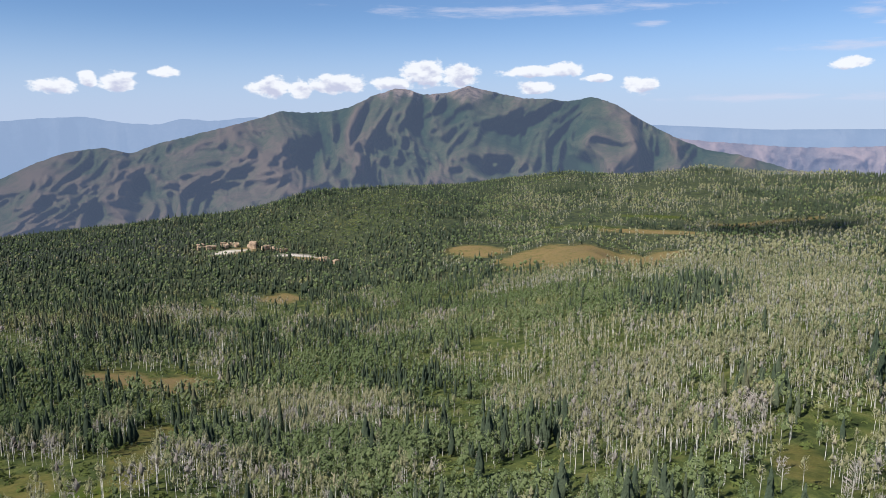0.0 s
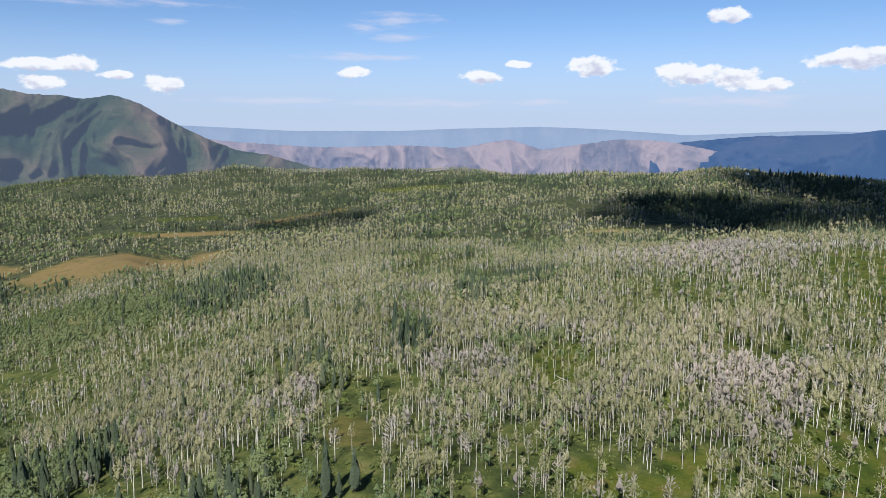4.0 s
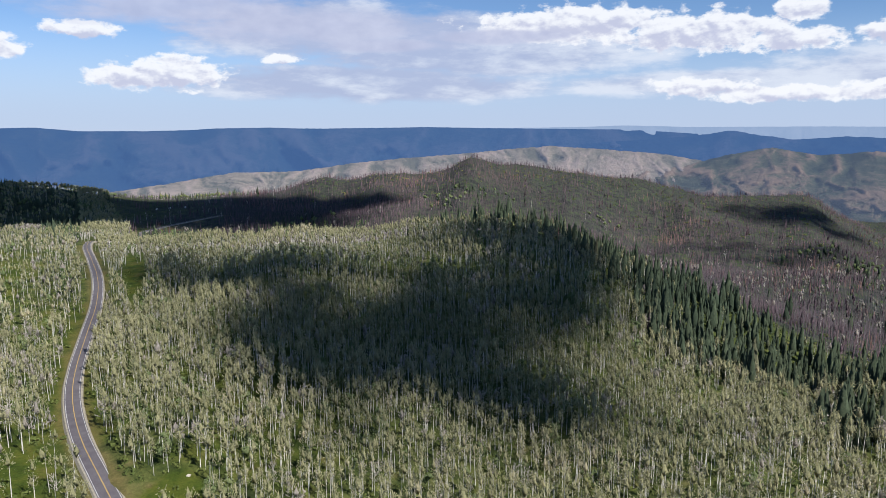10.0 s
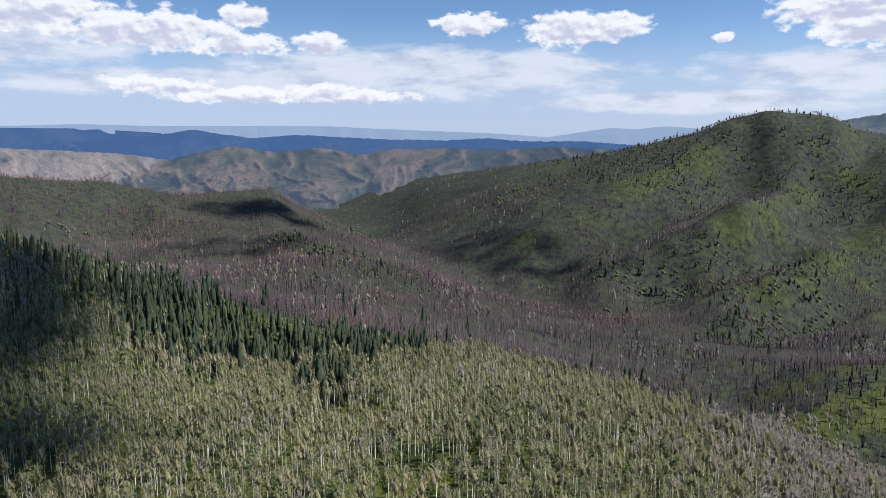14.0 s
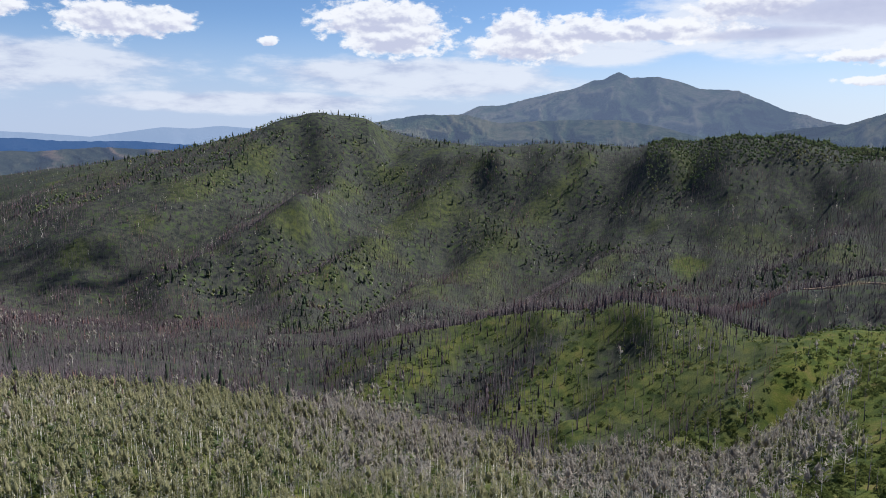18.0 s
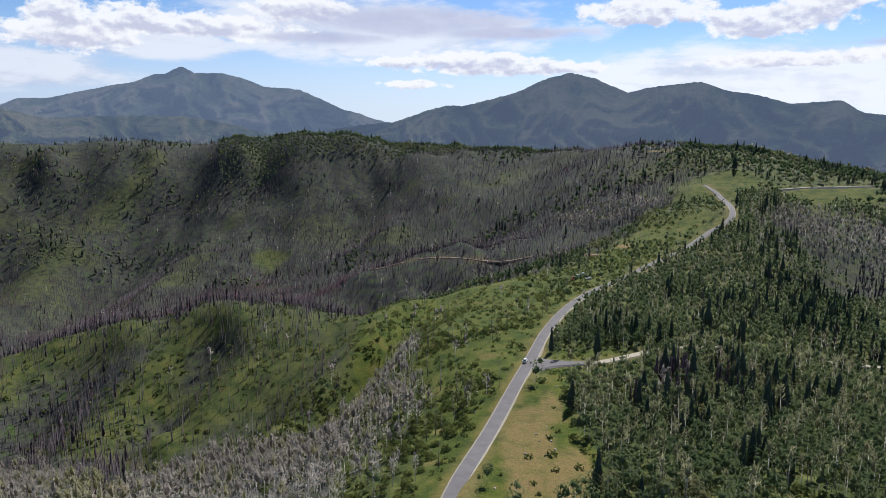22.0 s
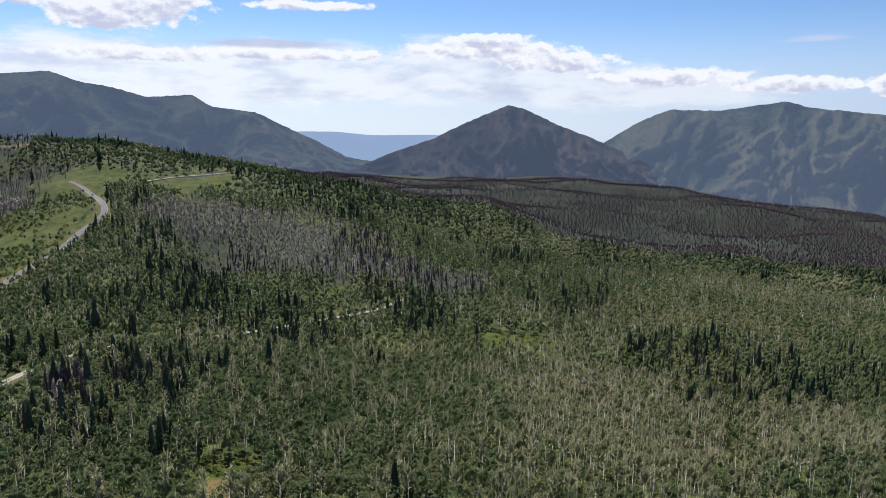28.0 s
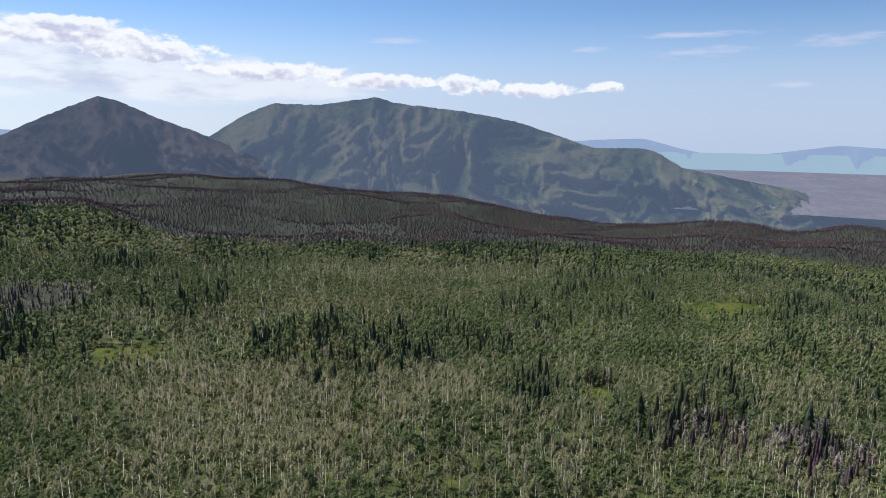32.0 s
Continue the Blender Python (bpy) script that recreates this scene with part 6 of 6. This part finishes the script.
def build_woods():
    for r0, r1, gap, kinds, big in ((165, 430, 4.3, NEAR, 1.0), (430, 950, 5.7, MIDDLE, 1.0), (950, 1900, 9.3, FAR, 1.0), (1900, 2700, 15.0, FAR, 1.0)):
        for k, shapes, p, h, w, tone in plant(r0, r1, gap, kinds, big):
            if not len(p):
                continue
            if kinds is FAR:
                w = w * (1.15 if k in (3, 5) else 1.45)
            if kinds is NEAR:
                order = np.argsort(np.hypot(p[:, 0], p[:, 1]) + 90 * (np.hypot(p[:, 0], p[:, 1]) < 195))
                p, h, w, tone = p[order], h[order], w[order], tone[order]
                n = CLOSE_COUNT[k]
                build_close_trees(k, p[:n], h[:n], w[:n])
                p, h, w, tone = p[n:], h[n:], w[n:], tone[n:]
            stand(NAMES[k], shapes, p, h, w, tone, MATS[k], LABELS[k])


def build_far_snags():
    """The close-set burnt trunks of the valley sides."""
    x, y = jittered(330, 1350, 4.3)
    x2, y2 = jittered(1350, 2050, 7.0)
    x, y = np.concatenate((x, x2)), np.concatenate((y, y2))
    b, r = bearing_of(x, y), np.hypot(x, y)
    keep = (b > 84) & (b < 238)
    x, y, b, r = x[keep], y[keep], b[keep], r[keep]
    burn = zones(x, y)[1]
    patch = fbm(x / 70, y / 70, 3, 81)
    burn = np.maximum(burn, 0.75 * ((b > 160) & (b < 199)) * (r > knoll_edge(b) + 12) * (r < 680))
    burn = burn * np.where(r < 640, 0.7, 1.0)
    keep = rng.uniform(size=x.size) < burn * (0.45 + 0.9 * step(0.42, 0.6, patch)) * np.where((b < 134) & (r > 1150), 0.5, 1.0) * np.where((b < 236) & (r > 1900), 0, 1.0)
    x, y = x[keep], y[keep]
    p = np.stack((x, y, land(x, y)), -1)
    tone = np.clip(fbm(x / 90, y / 90, 3, 83) * 1.6 - 0.35 + rng.normal(size=len(p)) * 0.2, 0, 1)
    deep = crest_near(x, y, SPUR_POINTS, 70.0)
    brush = fbm(x / 85, y / 85, 3, 84) + 0.12 * rng.normal(size=len(p)) + 0.10 * (deep < 0.2) > 0.58
    stand("burnt_snags", FAR[4], p[~brush], rng.uniform(7.0, 13.0, (~brush).sum()) * np.interp(np.hypot(x, y)[~brush], [400, 800], [1.45, 1.0]), rng.uniform(0.9, 1.7, (~brush).sum()), tone[~brush], MATS[4], LABELS[4])
    stand("dead_fir_wood", FAR[4], p[brush], rng.uniform(7, 12, brush.sum()), rng.uniform(1.4, 2.8, brush.sum()), tone[brush], (LEAF_RUST, LEAF_RUST), LABELS[5])


def build_west_burn():
    """Small far dead trees over the burnt country in the west."""
    x, y = jittered(1250, 2650, 8.6)
    b = bearing_of(x, y)
    keep = (b > 236) & (b < 322)
    x, y = x[keep], y[keep]
    burn = zones(x, y)[1]
    patch = fbm(x / 110, y / 110, 3, 91)
    keep = rng.uniform(size=x.size) < burn * (0.45 + 0.6 * step(0.4, 0.55, patch))
    x, y = x[keep], y[keep]
    p = np.stack((x, y, land(x, y)), -1)
    stand("dead_fir_wood", FAR[5], p, rng.uniform(5, 8.5, len(p)), rng.uniform(1.8, 3.0, len(p)), np.clip(patch[keep] + rng.normal(size=len(p)) * 0.2, 0, 1), (LEAF_RUST, LEAF_RUST), LABELS[5])


def build_undergrowth():
    """Low green growth between the trunks."""
    x, y = jittered(175, 560, 5.2)
    meadow, burn, soil, scree = zones(x, y)
    b = bearing_of(x, y)
    keep = rng.uniform(size=x.size) < (0.55 + 0.3 * (b > 44) * (b < 190)) * (1 - 0.45 * meadow) * (1 - 0.8 * burn) * (1 - soil) * step(5.5, 8, road_distance(x, y))
    x, y = x[keep], y[keep]
    p = np.stack((x, y, land(x, y)), -1)
    stand("undergrowth", MIDDLE[6], p, rng.uniform(0.7, 2.1, len(p)), rng.uniform(0.9, 1.6, len(p)), np.clip(fbm(x / 50, y / 50, 3, 85) * 0.75 + rng.normal(size=len(p)) * 0.15, 0, 1), MATS[6],
          "low green bushes and weeds between the trunks", "undergrowth")


build_woods()
build_far_snags()
build_west_burn()
build_undergrowth()
# ---- things beside the roads ----
def part(name, bm, material, parent, label=""):
    me = bpy.data.meshes.new(name)
    bm.to_mesh(me)
    bm.free()
    me.materials.append(material)
    ob = new(name, me)
    ob.parent = parent
    return tagged(ob, label)


def box(size, at=(0, 0, 0), bevel=0.0, taper=0.0, segments=2):
    """A bevelled block; taper draws its top in."""
    bm = bmesh.new()
    bmesh.ops.create_cube(bm, size=1.0)
    for v in bm.verts:
        k = 1 - taper if v.co.z > 0 else 1
        v.co = Vector((v.co.x * size[0] * k + at[0], v.co.y * size[1] * (1 - (1 - k) * 0.4) + at[1], v.co.z * size[2] + at[2]))
    if bevel:
        bmesh.ops.bevel(bm, geom=list(bm.edges), offset=bevel, segments=segments, affect="EDGES", profile=0.6)
    return bm


def wheel_mesh(radius, width, at, bore=0.0):
    bm = bmesh.new()
    bmesh.ops.create_cone(bm, cap_ends=True, segments=18, radius1=radius, radius2=radius, depth=width,
                          matrix=Matrix.Translation(at) @ Matrix.Rotation(math.pi / 2, 4, "Y"))
    bmesh.ops.bevel(bm, geom=[e for e in bm.edges if len(e.link_faces) == 2 and e.calc_face_angle() > 1.0], offset=width * 0.18, segments=2, affect="EDGES")
    return bm


CAR_WHITE = plain("white_car_paint", (0.78, 0.78, 0.78), 0.25, 0.0, 0.03, specular=0.5)
CAR_DARK = plain("dark_car_paint", (0.03, 0.035, 0.045), 0.22, 0.0, 0.1, specular=0.5)
CAR_RED = plain("red_car_paint", (0.45, 0.07, 0.03), 0.3, 0.0, 0.08, specular=0.5)
GLASS_DARK = plain("tinted_glass", (0.02, 0.025, 0.03), 0.08, 0.0, 0.05, specular=0.6)
RUBBER = plain("rubber", (0.02, 0.02, 0.02), 0.9)
STEEL = plain("steel", (0.5, 0.5, 0.5), 0.35, 0.9)
LAMP_CLEAR = plain("clear_lamp", (0.75, 0.76, 0.78), 0.15)
LAMP_RED = plain("red_lamp", (0.4, 0.02, 0.02), 0.2)
CANVAS = plain("orange_canvas", (0.62, 0.18, 0.06), 0.8)
ROCK = plain("pale_rock", (0.50, 0.44, 0.36), 0.95, 0.0, 0.35, 0.5)
ROCK_TAN = plain("tan_cliff_rock", (0.40, 0.28, 0.18), 0.95, 0.0, 0.4, 0.12)
LOG = plain("weathered_log", (0.50, 0.45, 0.38), 0.9, 0.0, 0.3, 2.0)


def car(name, paint, label, truck=False):
    """A car or pickup about five metres long, nose towards +y, standing on z = 0."""
    root = new(name)
    tagged(root, label, "car")
    part("body", box((1.86, 4.9, 0.62), (0, 0, 0.68), 0.14, 0.06), paint, root)
    part("bonnet", box((1.70, 1.25, 0.16), (0, 1.65, 1.02), 0.06, 0.12), paint, root)
    cab = part("cabin", box((1.66, 1.9 if truck else 2.9, 0.68), (0, 0.25 if truck else -0.55, 1.30), 0.12, 0.16), paint, root)
    front, back = (1.2, -0.7) if truck else (0.9, -2.0)
    part("windscreen", box((1.36, 0.05, 0.42), (0, front - 0.04, 1.34), 0.02), GLASS_DARK, cab)
    part("rear_window", box((1.30, 0.05, 0.38), (0, back + 0.02, 1.34), 0.02), GLASS_DARK, cab)
    for s in (-1, 1):
        part("side_window", box((0.04, 1.4 if truck else 2.2, 0.36), (s * 0.785, 0.25 if truck else -0.55, 1.36), 0.015), GLASS_DARK, cab)
        part("headlight", box((0.36, 0.08, 0.18), (s * 0.66, 2.42, 0.82), 0.03), LAMP_CLEAR, root)
        part("tail_light", box((0.22, 0.06, 0.28), (s * 0.76, -2.43, 0.80), 0.02), LAMP_RED, root)
        part("mirror", box((0.20, 0.12, 0.16), (s * 1.0, front - 0.35, 1.12), 0.03), paint, root)
        for y in (1.5, -1.5):
            tyre = part("wheel", wheel_mesh(0.38, 0.25, (s * 0.82, y, 0.38)), RUBBER, root)
            part("rim", wheel_mesh(0.22, 0.06, (s * 0.94, y, 0.38)), STEEL, tyre)
    part("front_bumper", box((1.80, 0.16, 0.22), (0, 2.45, 0.52), 0.05), STEEL if truck else paint, root)
    part("rear_bumper", box((1.76, 0.16, 0.20), (0, -2.46, 0.52), 0.05), STEEL if truck else paint, root)
    if truck:
        part("bed_liner", box((1.50, 1.55, 0.05), (0, -1.55, 1.00), 0.01), RUBBER, root)
        for s in (-1, 1):
            part("bed_side", box((0.12, 1.7, 0.26), (s * 0.84, -1.55, 1.08), 0.03), paint, root)
        part("tailgate", box((1.66, 0.10, 0.26), (0, -2.38, 1.08), 0.03), paint, root)
    return root


def trailer(label):
    """A white camping trailer on two wheels."""
    root = new("camping_trailer")
    tagged(root, label, "trailer", "parked trailers")
    shell = part("shell", box((2.3, 5.6, 2.1), (0, 0, 1.55), 0.22, 0.04, 3), CAR_WHITE, root)
    part("stripe", box((2.34, 5.3, 0.12), (0, 0, 1.05), 0.02), CAR_DARK, shell)
    for y in (-1.6, 0.2):
        part("window", box((2.36, 0.9, 0.5), (0, y, 1.85), 0.03), GLASS_DARK, shell)
    part("door", box((0.06, 0.7, 1.6), (1.15, 1.7, 1.5), 0.02), STEEL, shell)
    for s in (-1, 1):
        tyre = part("wheel", wheel_mesh(0.36, 0.22, (s * 1.0, -0.3, 0.36)), RUBBER, root)
        part("rim", wheel_mesh(0.2, 0.06, (s * 1.1, -0.3, 0.36)), STEEL, tyre)
    part("drawbar", box((0.14, 1.5, 0.14), (0, 3.4, 0.55), 0.02), STEEL, root)
    part("jockey_wheel", wheel_mesh(0.14, 0.10, (0, 3.7, 0.14)), RUBBER, root)
    return root


def tent():
    root = new("tent")
    tagged(root, "orange canvas dome tent pitched on grass", "tent")
    bm = bmesh.new()
    bmesh.ops.create_uvsphere(bm, u_segments=16, v_segments=8, radius=1.0)
    bmesh.ops.delete(bm, geom=[v for v in bm.verts if v.co.z < -0.05], context="VERTS")
    bmesh.ops.scale(bm, vec=(1.7, 1.9, 1.7), verts=bm.verts)
    part("canopy", bm, CANVAS, root)
    part("door_flap", box((0.9, 0.08, 1.0), (0, 1.72, 0.55), 0.03, 0.3), CAR_DARK, root)
    for s in (-1, 1):
        part("pole", box((0.05, 3.6, 0.05), (s * 0.6, 0, 1.60), 0.01), STEEL, root)
    return root


def set_down(ob, bearing, distance, heading, lift=0.0):
    """Stand a thing on the ground at a place of the plan, its nose along the heading."""
    x, y = plan(bearing, distance)
    ob.matrix_basis = pose(x, y, float(land(x, y)[0]) + lift, 0, 0, -heading)
    return ob


def road_lift(bearing, distance):
    x, y = plan(bearing, distance)
    line = ROAD_LINES[1]
    h = land(line[:, 0], line[:, 1])
    h = np.convolve(np.pad(h, 6, "edge"), np.ones(13) / 13, "valid")
    k = int(np.argmin(np.hypot(line[:, 0] - x, line[:, 1] - y)))
    return float(h[k]) + 0.74 - float(land(x, y)[0])


set_down(car("pickup_truck", CAR_WHITE, "white pickup truck parked at the road junction", True), 216.3, 338.0, 226, road_lift(216.3, 338.0))
set_down(car("pickup_truck", CAR_WHITE, "white pickup truck parked on the camp meadow", True), 220.7, 602, 60, 0.06)
set_down(car("car", CAR_DARK, "dark car parked on the camp meadow"), 220.95, 588, 150, 0.06)
set_down(car("car", CAR_WHITE, "white car parked on grass beside bushes"), 221.2, 576, 110, 0.06)
set_down(car("car", CAR_RED, "red car parked beside a white trailer"), 220.05, 578, 300, 0.06)
set_down(tent(), 219.9, 570, 40, -0.05)
camp = set_down(trailer("white camping trailer parked on the meadow"), 220.3, 584, 80, 0.04)
for b, d, a in ((79.2, 1272, 95), (80.1, 1276, 100), (81.2, 1250, 80)):
    x, y = plan(b, d)
    ob = copy_thing(camp, pose(x, y, float(land(x, y)[0]) + 0.04, 0, 0, -a))
    tagged(ob, "white camping trailer parked by the far road")


def boulder_mesh(rg, tall):
    bm = bmesh.new()
    bmesh.ops.create_icosphere(bm, subdivisions=2, radius=1.0)
    for v in bm.verts:
        n = noise.noise(v.co * 1.3 + Vector((rg.uniform(0, 9), 0, 0)) * 0 + Vector((tall * 7, 0, 0)))
        v.co *= 0.8 + 0.45 * n
        v.co = Vector((v.co.x, v.co.y * 0.8, v.co.z * tall))
    me = bpy.data.meshes.new("boulder")
    bm.to_mesh(me)
    bm.free()
    me.materials.append(ROCK)
    return me


def build_boulders():
    rg = random.Random(4)
    meshes = [boulder_mesh(rg, t) for t in (0.55, 0.65, 0.75, 0.85)]
    for _ in range(46):
        line = ROAD_LINES[1]
        p = line[rg.randrange(48, 95)]
        off = rg.choice((-1, 1)) * rg.uniform(9, 30)
        q = p + np.array((off * 0.8, -off * 0.55))
        s = rg.uniform(0.3, 0.75)
        ob = new("boulder", rg.choice(meshes))
        ob.matrix_basis = Matrix.LocRotScale((q[0], q[1], float(land(q[0], q[1])[0]) + 0.15 * s), Euler((0, 0, rg.uniform(0, 6.28))), (s, s, s))
        tagged(ob, "small pale boulder lying in the roadside grass", "boulder", "boulders along the ridge road")
    for b, d, s in ((80.2, 222, 0.9), (135.4, 280, 0.8), (134.2, 290, 0.6)):
        x, y = plan(b, d)
        ob = new("boulder", meshes[0])
        ob.matrix_basis = Matrix.LocRotScale((x, y, float(land(x, y)[0]) + 0.15 * s), Euler((0, 0, b)), (s, s, s))
        tagged(ob, "single pale boulder in an open meadow", "boulder", "boulders in clearings")


build_boulders()


def build_logs():
    """Fallen aspen trunks in the grass."""
    rg = random.Random(9)
    spots = [(45.6, 311, 20), (59.8, 263, 140), (45.9, 316, 80), (47.4, 560, 70), (48.4, 312, 95), (59.5, 268, 125), (66, 255, 50), (52, 300, 160), (70, 330, 35), (296, 300, 70),
             (298, 285, 120), (302, 330, 40), (286, 240, 100), (121, 300, 60), (57, 340, 15), (62, 230, 75)]
    for b, d, a in spots:
        root = new("fallen_log")
        tagged(root, "pale weathered fallen aspen trunk in the grass", "log", "fallen logs")
        length = rg.uniform(7, 12)
        v, f = tube([(0, 0, 0), (0.05, 0, length * 0.5), (0, 0.06, length)], (0.20, 0.15, 0.06), 7)
        v = [(p[2] - length / 2, p[0], p[1] + 0.16) for p in v]
        mesh_object("trunk", v, f, [LOG], parent=root)
        for _ in range(3):
            k = rg.uniform(-0.2, 0.45) * length
            v, f = spike((k, 0, 0.2), (k + 0.5, rg.uniform(-1, 1), 0.6 + rg.uniform(0, 0.5)), 0.05)
            mesh_object("stub", v, f, [LOG], parent=root)
        x, y = plan(b, d)
        ux, uy = math.cos(radians(a)), math.sin(radians(a))
        z0, z1 = float(land(x - ux * length / 2, y - uy * length / 2)[0]), float(land(x + ux * length / 2, y + uy * length / 2)[0])
        root.matrix_basis = Matrix.LocRotScale((x, y, (z0 + z1) / 2), Euler((0, -math.atan2(z1 - z0, length), radians(a))), None)


build_logs()


def build_outcrop():
    """A broken tan cliff band in the far north-west woods."""
    rg = random.Random(12)
    root = new("rock_outcrop")
    tagged(root, "long broken tan rock cliff among dark firs", "cliff")
    shapes = []
    for k in range(4):
        bm = box((1, 1, 1), (0, 0, 0), 0.0)
        bmesh.ops.subdivide_edges(bm, edges=bm.edges[:], cuts=3, use_grid_fill=True)
        for v in bm.verts:
            n = noise.noise(v.co * 2.3 + Vector((k * 5.0, 0, 0)))
            v.co += Vector((n * 0.22, noise.noise(v.co * 2.1 + Vector((0, k * 7.0, 3))) * 0.25, n * 0.14))
        me = bpy.data.meshes.new("rock")
        bm.to_mesh(me)
        bm.free()
        me.materials.append(ROCK_TAN)
        shapes.append(me)
    line = [(340.4, 1432), (342.0, 1422), (343.9, 1420), (345.2, 1372), (346.9, 1345), (349.0, 1300), (351.6, 1245)]
    for i in range(34):
        t = rg.uniform(0, len(line) - 1.001)
        k, u = int(t), t - int(t)
        if 2.1 < t < 2.6 or (t > 4.6 and rg.random() < 0.45):
            continue
        b, d = line[k][0] * (1 - u) + line[k + 1][0] * u, line[k][1] * (1 - u) + line[k + 1][1] * u + rg.uniform(-14, 14)
        x, y = plan(b, d)
        ob = new("rock", rg.choice(shapes))
        ob.parent = root
        s = (rg.uniform(8, 17), rg.uniform(7, 12), rg.uniform(7, 14) * (1.0 if t < 3 else 0.7))
        ob.matrix_basis = Matrix.LocRotScale((x, y, float(land(x, y)[0]) + s[2] * 0.22), Euler((rg.uniform(-0.1, 0.1), 0, rg.uniform(0, 6.28))), s)


build_outcrop()
